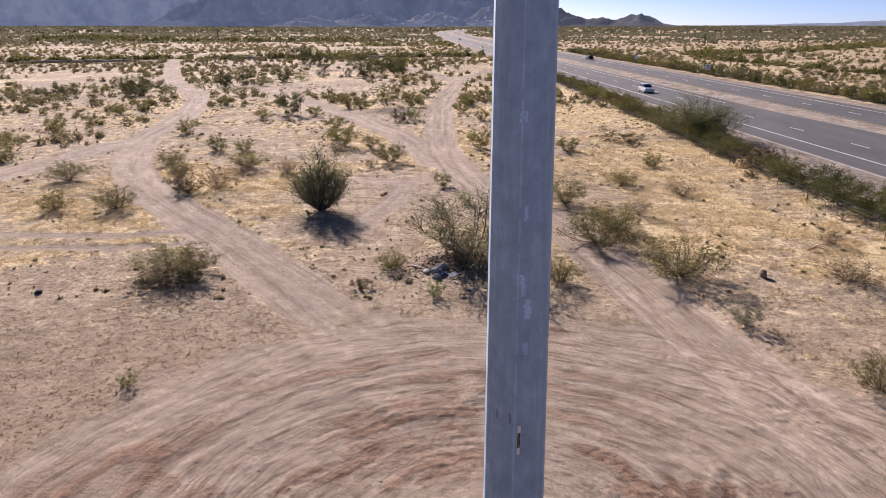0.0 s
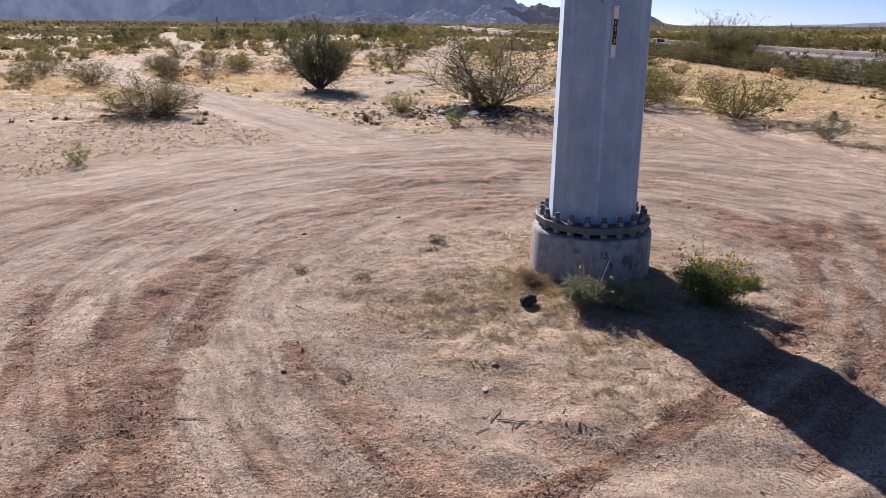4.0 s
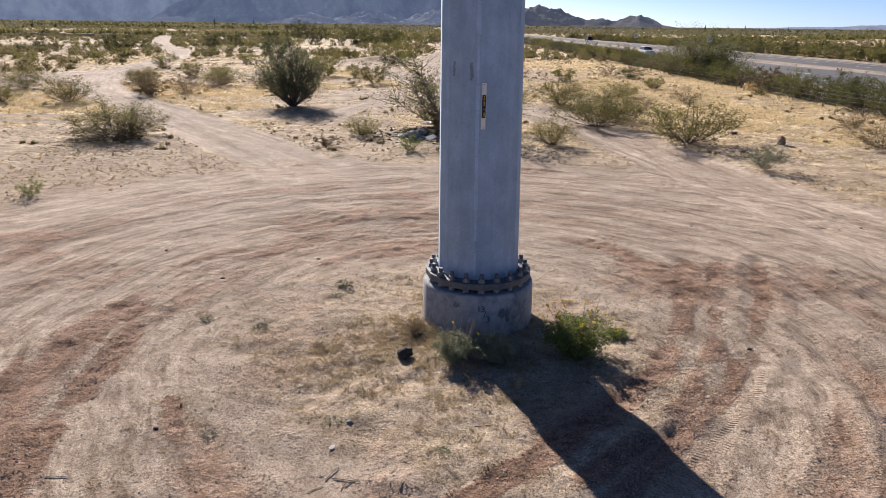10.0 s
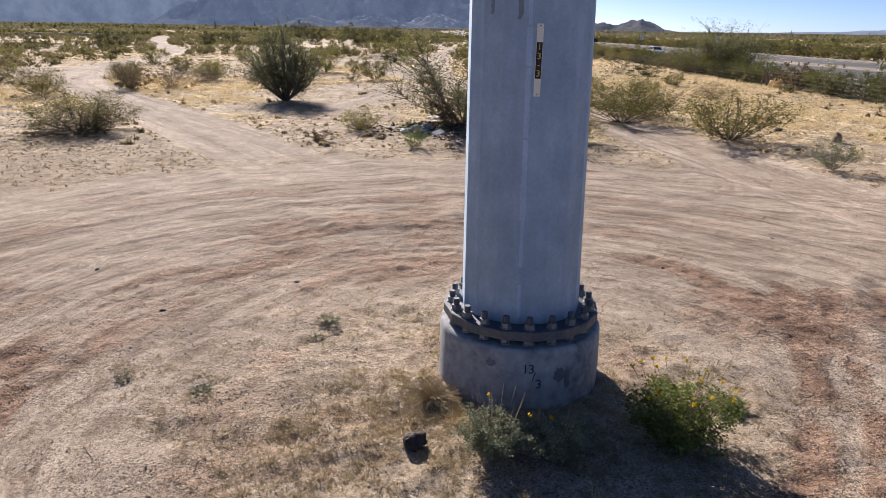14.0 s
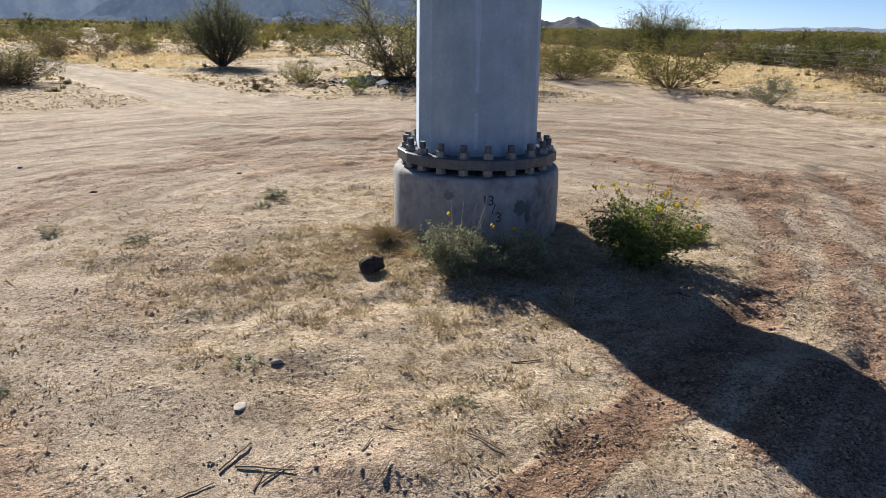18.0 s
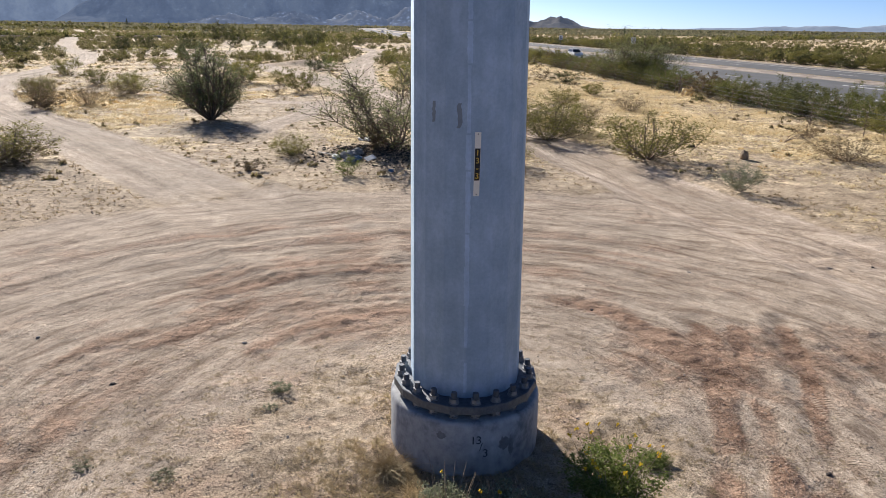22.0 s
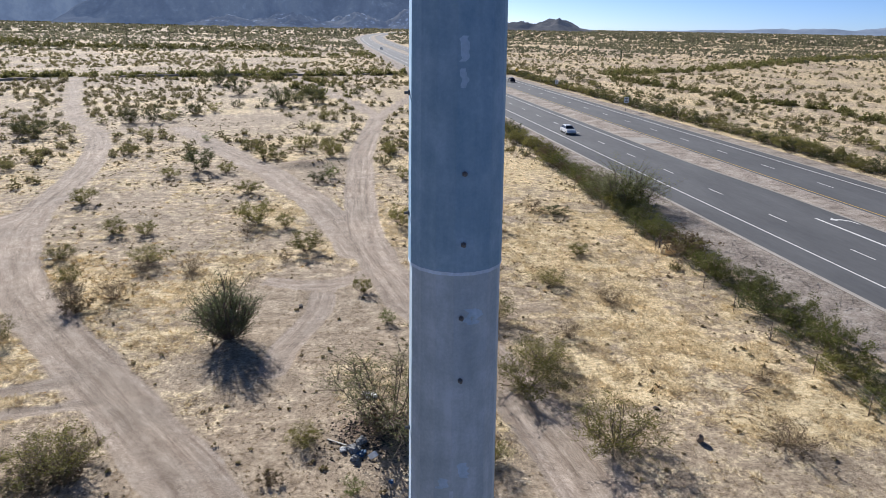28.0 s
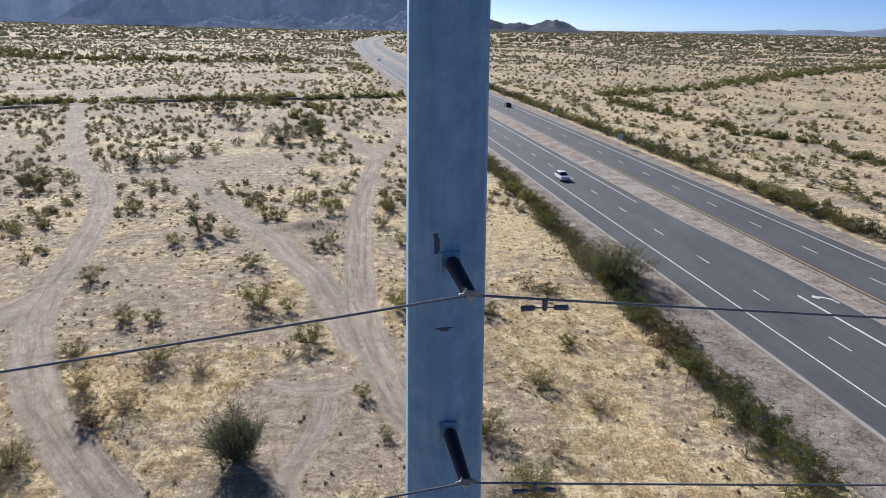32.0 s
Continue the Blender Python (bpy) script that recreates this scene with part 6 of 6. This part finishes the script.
def shoulder_stones(name, x, y, s, mat, label):
    m = len(x)
    dirs = np.array([(1, 0, 0), (-1, 0, 0), (0, 1, 0), (0, -1, 0), (0, 0, 1), (0, 0, -1)], float)
    v = dirs[None] * s[:, None, None] * r.uniform(0.55, 1.15, (m, 6, 3)) + r.normal(0, 0.18, (m, 6, 3)) * s[:, None, None]
    v = v + np.stack([x, y, 0.075 + s * 0.25], 1)[:, None]
    f = OCTA_F[None] + 6 * np.arange(m)[:, None, None]
    tagged(part(name, quad_mesh(name, v.reshape(-1, 3), f.reshape(-1, 3)), mat), label, "stones", kind="stuff")


shoulder_stones("shoulder_stones", x[keep], y[keep], s[keep], plain("pale_stone", (0.24, 0.21, 0.18), (0.50, 0.46, 0.41), 0.9, scale=12), "loose grey stones on the road shoulder")


# ---- tyre treads pressed into the tracks ----
TREAD = plain("pressed_soil", (0.30, 0.225, 0.165), (0.48, 0.375, 0.285), 0.95, scale=6)


def tread(paths, seed, name="tyre_tread"):
    r = np.random.default_rng(seed)
    vs, fs, base = [], [], 0
    for pts, off, width in paths:
        pts = np.array(pts, float)
        seg = np.diff(pts, axis=0)
        run = np.concatenate([[0], np.cumsum(np.hypot(seg[:, 0], seg[:, 1]))])
        s = np.arange(0.3, run[-1], 0.062)
        s = s[fbm(s * 1.3, s * 0 + seed + off, 3, seed) > 0.5]
        i = np.clip(np.searchsorted(run, s) - 1, 0, len(seg) - 1)
        t = (s - run[i]) / (run[i + 1] - run[i])
        d = seg[i] / np.hypot(seg[i, 0], seg[i, 1])[:, None]
        nrm = np.stack([-d[:, 1], d[:, 0]], 1)
        wander = 0.10 * np.sin(s * 0.35 + seed)
        c = pts[i] + seg[i] * t[:, None] + nrm * (off + wander)[:, None]
        for side in (-1, 1):
            cc = c + nrm * side * width * 0.26 + d * side * 0.02
            a = nrm * (width * 0.23 * r.uniform(0.7, 1.1, len(s)))[:, None] + d * side * 0.02
            b = d * 0.015
            corners = [cc - a - b, cc + a - b, cc + a + b, cc - a + b]
            z = [survey(q[:, 0], q[:, 1])[0] for q in corners]
            low = [np.column_stack([q, zz - 0.012]) for q, zz in zip(corners, z)]
            top = [np.column_stack([cc + (q - cc) * 0.7, zz + 0.0028]) for q, zz in zip(corners, z)]
            v = np.stack(low + top, 1).reshape(-1, 3)
            k = 8 * np.arange(len(s))[:, None, None]
            f = np.array([(4, 5, 6, 7), (0, 1, 5, 4), (1, 2, 6, 5), (2, 3, 7, 6), (3, 0, 4, 7)])[None] + k
            vs.append(v)
            fs.append(f.reshape(-1, 4) + base)
            base += len(v)
    tagged(part(name, quad_mesh(name, np.concatenate(vs), np.concatenate(fs)), TREAD), "fine tyre tread marks pressed into the dirt", "tyre marks", kind="stuff")


CLOD_TRACK = [(15.5, 8), (14.2, 13), (13.0, 18), (11.6, 24), (10.6, 28), (9.8, 32), (8.8, 36)]
tread([(CLOD_TRACK, 0.0, 0.30), (CLOD_TRACK, 1.5, 0.30), (CLOD_TRACK, -0.7, 0.26)], 5)
tread([([(9.6, 17.5), (8.9, 14), (7.4, 10.6), (5.6, 8.2), (4.2, 7.0)], 0.0, 0.30), ([(9.6, 17.5), (8.9, 14), (7.4, 10.6), (5.6, 8.2), (4.2, 7.0)], 0.9, 0.28),
       ([(7.2, 15.2), (6.6, 12.6), (5.4, 10.4), (3.8, 8.7), (2.0, 7.5)], 0.0, 0.30)], 9)


# ---- things round the pier ----
def brittlebush(x, y, w, h, mat, flowers, stalks, label, seed):
    r = np.random.default_rng(seed)
    (sv, sf), (lv, lf) = shrub_arrays(seed, 36, 10500, 0.0205, 1.0, 0.4, 0.05, 7, 1.6, 0.008)
    root = thing("brittlebush", label, "bush", "bushes at the pier", pose(x, y, height(x, y) - 0.01, 0, 0, 40))
    s = np.array([w, w, h])
    part("trunk", quad_mesh("trunk", sv * s, sf), DRY_STEM, root)
    part("crown", quad_mesh("crown", lv * s, lf), mat, root)
    heads, lines = [], []
    for k in range(flowers + stalks):
        a, rad = r.uniform(0, 6.283), w * 0.5 * math.sqrt(r.uniform(0.05, 0.95))
        base = np.array([math.cos(a) * rad * 0.6, math.sin(a) * rad * 0.6, h * 0.5])
        top = np.array([math.cos(a) * rad * 1.15, math.sin(a) * rad * 1.15, h * r.uniform(1.0, 1.28) if k < flowers else h * r.uniform(1.2, 1.75)])
        lines.append(tube_arrays(np.linspace(base, top, 3), [0.004, 0.003, 0.002], 3))
        if k < flowers:
            heads.append(leaf_arrays(top + r.normal(0, 0.010, (7, 3)), 0.026, 1.2, r))
    if lines:
        v, f = joined(lines)
        tagged(part("dry_stalk", quad_mesh("dry_stalk", v, f), DRY_STEM, root), kind="stuff")
    if heads:
        v, f = joined(heads)
        tagged(part("flower_cluster", quad_mesh("flower_cluster", v, f), PETAL, root, "small yellow flowers"), kind="stuff")
    return root


brittlebush(3.06, 11.92, 1.0, 0.58, GREEN, 22, 8, "leafy green brittlebush with yellow flowers beside the pier", 31)
brittlebush(1.18, 11.62, 0.66, 0.46, SAGE, 1, 20, "grey-green brittlebush with dry stalks against the pier", 32)
brittlebush(1.78, 11.66, 0.66, 0.38, SAGE, 2, 12, "low grey-green brittlebush in the pier's shadow", 33)
brittlebush(3.85, 12.55, 0.35, 0.16, GREEN, 2, 2, "tiny yellow-green shrublet on the soil", 34)
for x, y, w, h in ((-0.9, 14.75, 0.35, 0.16), (-2.05, 12.8, 0.30, 0.10), (-3.05, 13.1, 0.25, 0.10), (-1.0, 14.3, 0.2, 0.08), (-1.9, 9.6, 0.2, 0.07), (1.0, 9.2, 0.2, 0.06), (-0.4, 9.9, 0.25, 0.07)):
    shrub("s", x, y, w, h, "small weed tufts", label="tiny grey-green weed tuft on trampled soil")


TAN_GRASS = leafy("tan_grass", [(0.48, 0.39, 0.25), (0.60, 0.50, 0.33), (0.70, 0.60, 0.42)], 0.4)


def grass_tuft(x, y, rad, tall, n, seed, label):
    r = np.random.default_rng(seed)
    z = height(x, y)
    blades = []
    for k in range(n):
        a, q = r.uniform(0, 6.283), rad * math.sqrt(r.uniform(0, 1)) * 0.4
        b = np.array([x + q * math.cos(a), y + q * math.sin(a), z - 0.01])
        t = b + np.array([r.normal(0, rad * 0.62), r.normal(0, rad * 0.62), tall * r.uniform(0.15, 1)])
        m = (b + t) / 2 + np.array([0, 0, tall * 0.18])
        blades.append(tube_arrays([b, m, t], [0.0022, 0.0018, 0.0008], 3))
    v, f = joined(blades)
    return tagged(part("grass_tuft", quad_mesh("grass_tuft", v, f), TAN_GRASS), label, "dry grass")


grass_tuft(0.60, 12.70, 0.27, 0.19, 520, 41, "golden dry grass tuft against the concrete pier")
grass_tuft(0.85, 12.2, 0.2, 0.12, 120, 42, "flattened golden dry grass beside the pier")
grass_tuft(2.05, 10.75, 0.10, 0.42, 14, 43, "thin tall dry grass stalks in the shadow")
grass_tuft(1.95, 10.5, 0.16, 0.08, 60, 44, "small flattened straw tuft")


def rock(name, x, y, size, mat, label, seed, rough=0.22):
    bm = bmesh.new()
    bmesh.ops.create_icosphere(bm, subdivisions=3, radius=0.5)
    for v in bm.verts:
        k = 1 + rough * (noise.noise(v.co * 2.3 + Vector((seed, 0, 0))) + 0.5 * noise.noise(v.co * 6 + Vector((0, seed, 0))))
        v.co = Vector((v.co.x * size[0], v.co.y * size[1], v.co.z * size[2])) * k
    me = mesh_of(bm, name, False)
    ob = part(name, me, mat, at=pose(x, y, height(x, y) + size[2] * 0.34, 0, 0, 30 * seed))
    return tagged(ob, label, "rock")


BASALT = plain("black_rock", (0.022, 0.018, 0.017), (0.085, 0.068, 0.06), 0.85, scale=9, bumpiness=0.6, bump_scale=18, distance=0.02)
rock("black_rock", 0.42, 11.76, (0.25, 0.19, 0.17), BASALT, "black pitted angular rock beside the pier", 1, 0.38)
rock("white_stone", -0.33, 9.31, (0.11, 0.07, 0.02), WHITE_ROCK, "small flat white stone", 3)
rock("white_stone", 0.43, 11.0, (0.07, 0.035, 0.02), WHITE_ROCK, "small flat white stone", 4)
for k, (x, y) in enumerate(((-2.6, 9.7), (-0.19, 9.85), (-3.4, 15.2), (-5.2, 17.0), (4.6, 17.5), (7.4, 19.4), (11.9, 19.6), (-1.7, 16.5), (5.9, 12.2))):
    rock("small_stone", x, y, (0.07 + 0.015 * (k % 3), 0.055, 0.032), STONE if k % 2 else BASALT, "small dark stone on bare dirt", 5 + k)


def stick(x, y, length, yaw, r0, seed, label="dry broken stick on the dirt"):
    rr = np.random.default_rng(seed)
    t = np.linspace(-0.5, 0.5, 7)
    a = radians(yaw)
    px, py = x + t * length * math.cos(a), y + t * length * math.sin(a)
    bend = rr.normal(0, length * 0.012, 7)
    px, py = px - bend * math.sin(a), py + bend * math.cos(a)
    pz = survey(px, py)[0] + r0 * 0.8
    v, f = tube_arrays(np.stack([px, py, pz], 1), 0.48 * r0 * np.linspace(1, 0.5, 7), 6)
    return tagged(part("stick", quad_mesh("stick", v, f, True), DRY_STEM), label, "stick", "fallen sticks")


for k, (x, y, l, yaw, rad) in enumerate(((1.52, 9.82, 0.24, 8, 0.012), (-2.75, 11.6, 0.35, -50, 0.010), (1.08, 8.82, 0.22, -38, 0.011), (-0.26, 8.80, 0.26, 62, 0.014), (-0.08, 8.68, 0.32, -12, 0.013), (-0.02, 8.64, 0.2, 48, 0.010), (-0.10, 8.60, 0.18, 80, 0.009),
                                         (-0.40, 8.53, 0.2, 40, 0.011), (0.44, 8.82, 0.15, 70, 0.010), (0.60, 8.97, 0.16, -30, 0.010), (0.54, 8.57, 0.12, 65, 0.010), (-3.3, 8.7, 0.3, 4, 0.012), (2.35, 9.9, 0.3, 20, 0.008), (4.1, 13.2, 0.25, -30, 0.010))):
    stick(x, y, l, yaw, rad, 70 + k)


# ---- dumped rubbish under the palo verde ----
TARP = plain("blue_plastic", (0.035, 0.085, 0.17), (0.10, 0.20, 0.34), 0.45, scale=6)
CHAR = plain("charred_litter", (0.02, 0.018, 0.016), (0.10, 0.085, 0.07), 0.95, scale=9)
BOARD = plain("white_board", (0.62, 0.62, 0.60), (0.80, 0.80, 0.78), 0.6, scale=8)
CLOTH = plain("grey_cloth", (0.16, 0.165, 0.17), (0.36, 0.36, 0.35), 0.9, scale=7)


def crumple(name, x, y, size, mat, label, seed, cat="rubbish"):
    bm = bmesh.new()
    bmesh.ops.create_icosphere(bm, subdivisions=3, radius=0.5)
    for v in bm.verts:
        k = 1 + 0.55 * noise.noise(v.co * 4.5 + Vector((seed * 3.1, 0, 0)))
        v.co = Vector((v.co.x * size[0] * k, v.co.y * size[1] * k, max(-0.25, v.co.z) * size[2] * k))
    return tagged(part(name, mesh_of(bm, name, False), mat, at=pose(x, y, height(x, y) + 0.2 * size[2], 0, 0, 47 * seed)), label, cat, "dumped rubbish")


crumple("plastic_sheet", -0.05, 33.0, (0.6, 0.35, 0.25), TARP, "crumpled blue plastic sheet on dumped rubbish", 1)
crumple("plastic_sheet", 1.25, 31.0, (0.26, 0.2, 0.12), TARP, "scrap of crumpled blue plastic", 2)
crumple("cloth_bundle", -0.35, 33.3, (0.7, 0.5, 0.4), CLOTH, "heap of grey rags", 3)
crumple("cloth_bundle", -0.30, 32.7, (0.4, 0.35, 0.3), CLOTH, "heap of grey rags", 4)
crumple("cloth_bundle", 0.0, 33.9, (0.6, 0.4, 0.35), CLOTH, "heap of grey rags", 5)
crumple("white_bag", -0.85, 33.4, (0.35, 0.3, 0.25), BOARD, "crumpled white bag among rubbish", 6)
crumple("white_bag", 0.35, 38.4, (0.9, 0.6, 0.2), BOARD, "pale scattered scraps under the branches", 7)
bm = bmesh.new()
add_box(bm, (0.42, 0.30, 0.03), (0, 0, 0), 0.004)
tagged(part("dumped_board", bm, BOARD, at=pose(0.5, 32.75, height(0.5, 32.75) + 0.12, 18, -14, 30)), "white board leaning on dumped rubbish", "board", "dumped rubbish")
bm = bmesh.new()
add_box(bm, (1.0, 0.06, 0.03), (0, 0, 0), 0.004)
tagged(part("wooden_slat", bm, CREAM, at=pose(-1.15, 34.0, height(-1.15, 34.0) + 0.05, 0, 4, -28)), "pale wooden slat on burnt litter", "slat", "dumped rubbish")
clods("burnt_litter", 2600, 0.8, 34.4, 1.3, 1.1, 0.02, 0.085, CHAR, "heap of dark burnt litter and twigs", 63)
crumple("litter_scrap", -25.2, 62.3, (0.7, 0.4, 0.12), BOARD, "pale scrap of litter by the track", 8)
rock("dark_scrap", -4.25, 51.0, (0.5, 0.25, 0.15), BASALT, "dark scrap on the bare path", 21)


# ---- fence ----
fence = thing("wire_fence", "four-strand barbed wire fence on thin steel posts beside the brush", "fence")
bm = bmesh.new()
add_box(bm, (0.035, 0.035, 1.32), (0, 0, 0.6))
add_box(bm, (0.008, 0.07, 1.30), (0, 0, 0.6))
post = mesh_of(bm, "post")
post.materials.append(BARK)
ys = np.arange(16, 210, 4.6)
for y in ys:
    x = float(fence_x(y))
    part("post", post, None, fence, at=pose(x, float(y), height(x, y), rng.uniform(-2, 2), rng.uniform(-2, 2), 0))
for zz in (0.45, 0.72, 0.98, 1.22):
    xx = fence_x(ys)
    pts = np.stack([xx, ys, survey(xx, ys)[0] + zz], 1)
    v, f = tube_arrays(pts, [0.006] * len(ys), 4)
    part("wire", quad_mesh("wire", v, f), CABLE, fence)
bm = bmesh.new()
for dy in (-1.0, 1.0):
    add_cyl(bm, 0.03, 0.03, (0, dy, 0), (0, 0.0, 1.25), 6)
add_cyl(bm, 0.06, 0.055, (0, 0, -0.1), (0, 0, 1.4), 8)
part("brace", bm, BARK, fence, "braced corner post", pose(26.2, 62.7, 0))
crumple("dry_mound", 26.4, 61.4, (1.5, 1.1, 1.0), STRAW, "pale heap of dry tumbleweed against the fence", 9, "tumbleweed")


def dead_branch(x, y, length, yaw, seed, label):
    """A fallen grey limb with a few curved twigs."""
    r = np.random.default_rng(seed)
    z = height(x, y)
    tubes = []
    for k in range(6):
        a = radians(yaw + r.uniform(-50, 50))
        l = length * r.uniform(0.5, 1.0)
        t = np.linspace(0, 1, 7)
        rise = 0.35 * l * r.uniform(0.2, 1.0) * np.sin(math.pi * t)
        pts = np.stack([x + l * t * math.cos(a), y + l * t * math.sin(a), z + 0.03 + rise], 1)
        tubes.append(tube_arrays(pts, 0.022 * np.linspace(1, 0.35, 7), 5))
    v, f = joined(tubes)
    return tagged(part("dead_branch", quad_mesh("dead_branch", v, f, True), DRY_STEM), label, "branch", "fallen branches")


dead_branch(20.2, 37.1, 2.0, -15, 3, "fallen dry branch on yellow straw")
dead_branch(25.5, 43.4, 1.4, 60, 4, "pale dead branch caught on the fence")
rock("dark_stone", -18.9, 30.7, (0.45, 0.3, 0.2), BASALT, "low dark rock on pale soil", 15)
rock("dark_stone", 15.0, 35.9, (0.35, 0.25, 0.15), BASALT, "low dark rock in straw", 16)
rock("tree_stump", 15.9, 32.9, (0.4, 0.35, 0.45), DRY_STEM, "small grey weathered stump in straw", 14, 0.4)


# ---- saguaros far out on the flat ----
def saguaro(x, y, tall, seed):
    r = random.Random(seed)
    root = thing("saguaro", "tall green saguaro cactus far out on the flat", "cactus", "saguaros", pose(x, y, height(x, y), 0, 0, r.uniform(0, 360)))
    bm = bmesh.new()
    add_cyl(bm, 0.28, 0.30, (0, 0, -0.2), (0, 0, tall * 0.8), 12)
    add_cyl(bm, 0.30, 0.12, (0, 0, tall * 0.8), (0, 0, tall), 12)
    part("trunk", bm, CACTUS, root)
    for k, s in enumerate((-1, 1)):
        h0 = tall * r.uniform(0.35, 0.55)
        bm = bmesh.new()
        add_cyl(bm, 0.17, 0.17, (0, 0, h0), (s * 0.7, 0, h0 + 0.15), 10)
        add_cyl(bm, 0.18, 0.10, (s * 0.7, 0, h0 + 0.05), (s * 0.72, 0, h0 + tall * r.uniform(0.2, 0.4)), 10)
        part("arm", bm, CACTUS, root)


CACTUS = plain("cactus_skin", (0.06, 0.075, 0.035), (0.12, 0.14, 0.07), 0.8, scale=3)
for k, (x, y) in enumerate(((-140, 823), (-173, 683), (-195, 637), (191, 645), (309, 752), (425, 905), (150, 420))):
    saguaro(x, y, 6.5 + 1.2 * (k % 3), k)


# ---- road signs ----
GREEN_BACK = plain("sign_white", (0.62, 0.64, 0.66), (0.78, 0.80, 0.82), 0.4, scale=10)


def road_sign(x, y, size, z, diamond, mat, label, bars):
    root = thing("road_sign", label, "road sign", "road signs", pose(x, y, 0.05))
    bm = bmesh.new()
    add_box(bm, (0.06, 0.06, z + size * 0.4), (0, 0.04, (z + size * 0.4) / 2))
    part("post", bm, BOLT_STEEL, root)
    bm = bmesh.new()
    add_box(bm, (size, 0.012, size * (1.0 if diamond else 1.2)), (0, 0, 0), 0.004)
    panel = part("panel", bm, mat, root, at=pose(0, 0, z, 0, 45 if diamond else 0, 0))
    if bars:
        bm = bmesh.new()
        for k, wv in enumerate((0.6, 0.4, 0.55)):
            add_box(bm, (size * wv, 0.004, size * 0.14), (0, -0.009, size * (0.32 - 0.3 * k)))
        part("marking", bm, BLACK, panel)


road_sign(61.0, 167, 1.1, 2.5, False, GREEN_BACK, "white rectangular road sign on a post in roadside brush", True)
road_sign(58.9, 222, 1.0, 2.3, False, GREEN_BACK, "white rectangular road sign on a post in roadside brush", True)
road_sign(58.5, 280, 1.2, 2.4, True, GOLD, "yellow diamond warning sign in roadside brush", False)


# ---- cars ----
GLASS = plain("car_glass", (0.015, 0.018, 0.022), (0.03, 0.034, 0.04), 0.12, scale=2, bumpiness=0)
TYRE = plain("tyre", (0.015, 0.015, 0.015), (0.035, 0.035, 0.035), 0.9)
LENS = plain("lamp_lens", (0.6, 0.6, 0.6), (0.8, 0.8, 0.8), 0.2)


def car(x, y, yaw, paint, label):
    root = thing("car", label, "car", "cars on the highway", pose(x, y, 0.10, 0, 0, yaw))
    side = [(-2.05, 0.30), (-2.1, 0.62), (-1.95, 0.98), (-1.2, 1.02), (1.05, 0.98), (1.85, 0.82), (2.08, 0.6), (2.05, 0.30)]
    bm = bmesh.new()
    l = [bm.verts.new((-0.87, py, pz)) for py, pz in side]
    rr = [bm.verts.new((0.87, py, pz)) for py, pz in side]
    bm.faces.new(l)
    bm.faces.new(rr[::-1])
    for k in range(len(side)):
        j = (k + 1) % len(side)
        bm.faces.new((l[k], l[j], rr[j], rr[k]))
    bmesh.ops.bevel(bm, geom=list(bm.edges), offset=0.07, segments=2, affect="EDGES")
    part("body", bm, paint, root)
    for name, lo_, hi_, wl, wh, zb, zt, mat in (("cabin_glass", (-1.85, 1.0), (-1.3, 0.25), 0.80, 0.62, 0.97, 1.45, GLASS), ("roof", (-1.38, 0.30), (-1.2, 0.15), 0.64, 0.58, 1.44, 1.50, paint)):
        bm = bmesh.new()
        b = [bm.verts.new(p) for p in ((-wl, lo_[0], zb), (wl, lo_[0], zb), (wl, lo_[1], zb), (-wl, lo_[1], zb))]
        t = [bm.verts.new(p) for p in ((-wh, hi_[0], zt), (wh, hi_[0], zt), (wh, hi_[1], zt), (-wh, hi_[1], zt))]
        bm.faces.new(b[::-1])
        bm.faces.new(t)
        for k in range(4):
            bm.faces.new((b[k], b[(k + 1) % 4], t[(k + 1) % 4], t[k]))
        bmesh.ops.bevel(bm, geom=list(bm.edges), offset=0.03, segments=1, affect="EDGES")
        part(name, bm, mat, root)
    for sx in (-0.66, 0.66):
        bm = bmesh.new()
        add_cyl(bm, 0.035, 0.035, (sx * 1.16, 0.93, 0.98), (sx * 0.92, 0.32, 1.44), 6)
        part("pillar", bm, paint, root)
    for sx in (-0.80, 0.80):
        for sy in (-1.25, 1.3):
            bm = bmesh.new()
            add_cyl(bm, 0.31, 0.31, (sx - 0.09, sy, 0.31), (sx + 0.09, sy, 0.31), 20)
            wheel = part("wheel", bm, TYRE, root)
            bm = bmesh.new()
            add_cyl(bm, 0.19, 0.19, (sx - 0.098, sy, 0.31), (sx + 0.098, sy, 0.31), 14)
            part("rim", bm, ALU, wheel)
        bm = bmesh.new()
        add_box(bm, (0.32, 0.10, 0.16), (sx * 0.78, 1.98, 0.70), 0.03)
        part("headlight", bm, LENS, root)
        bm = bmesh.new()
        add_box(bm, (0.14, 0.10, 0.08), (sx * 1.2, 0.75, 1.0), 0.02)
        part("mirror", bm, paint, root)


WHITE_CAR = plain("white_car_paint", (0.74, 0.74, 0.74), (0.80, 0.80, 0.80), 0.25, scale=1, bumpiness=0)
DARK_CAR = plain("dark_car_paint", (0.02, 0.022, 0.03), (0.04, 0.042, 0.05), 0.25, scale=1, bumpiness=0)
car(float(highway(131)) + 2.1, 131, 183, WHITE_CAR, "small white hatchback on the asphalt carriageway")
car(float(highway(251)) + 22.7, 251, 3, DARK_CAR, "dark car on the far carriageway")
car(float(highway(553)) + 2.1, 553, 183, WHITE_CAR, "white car far down the highway")
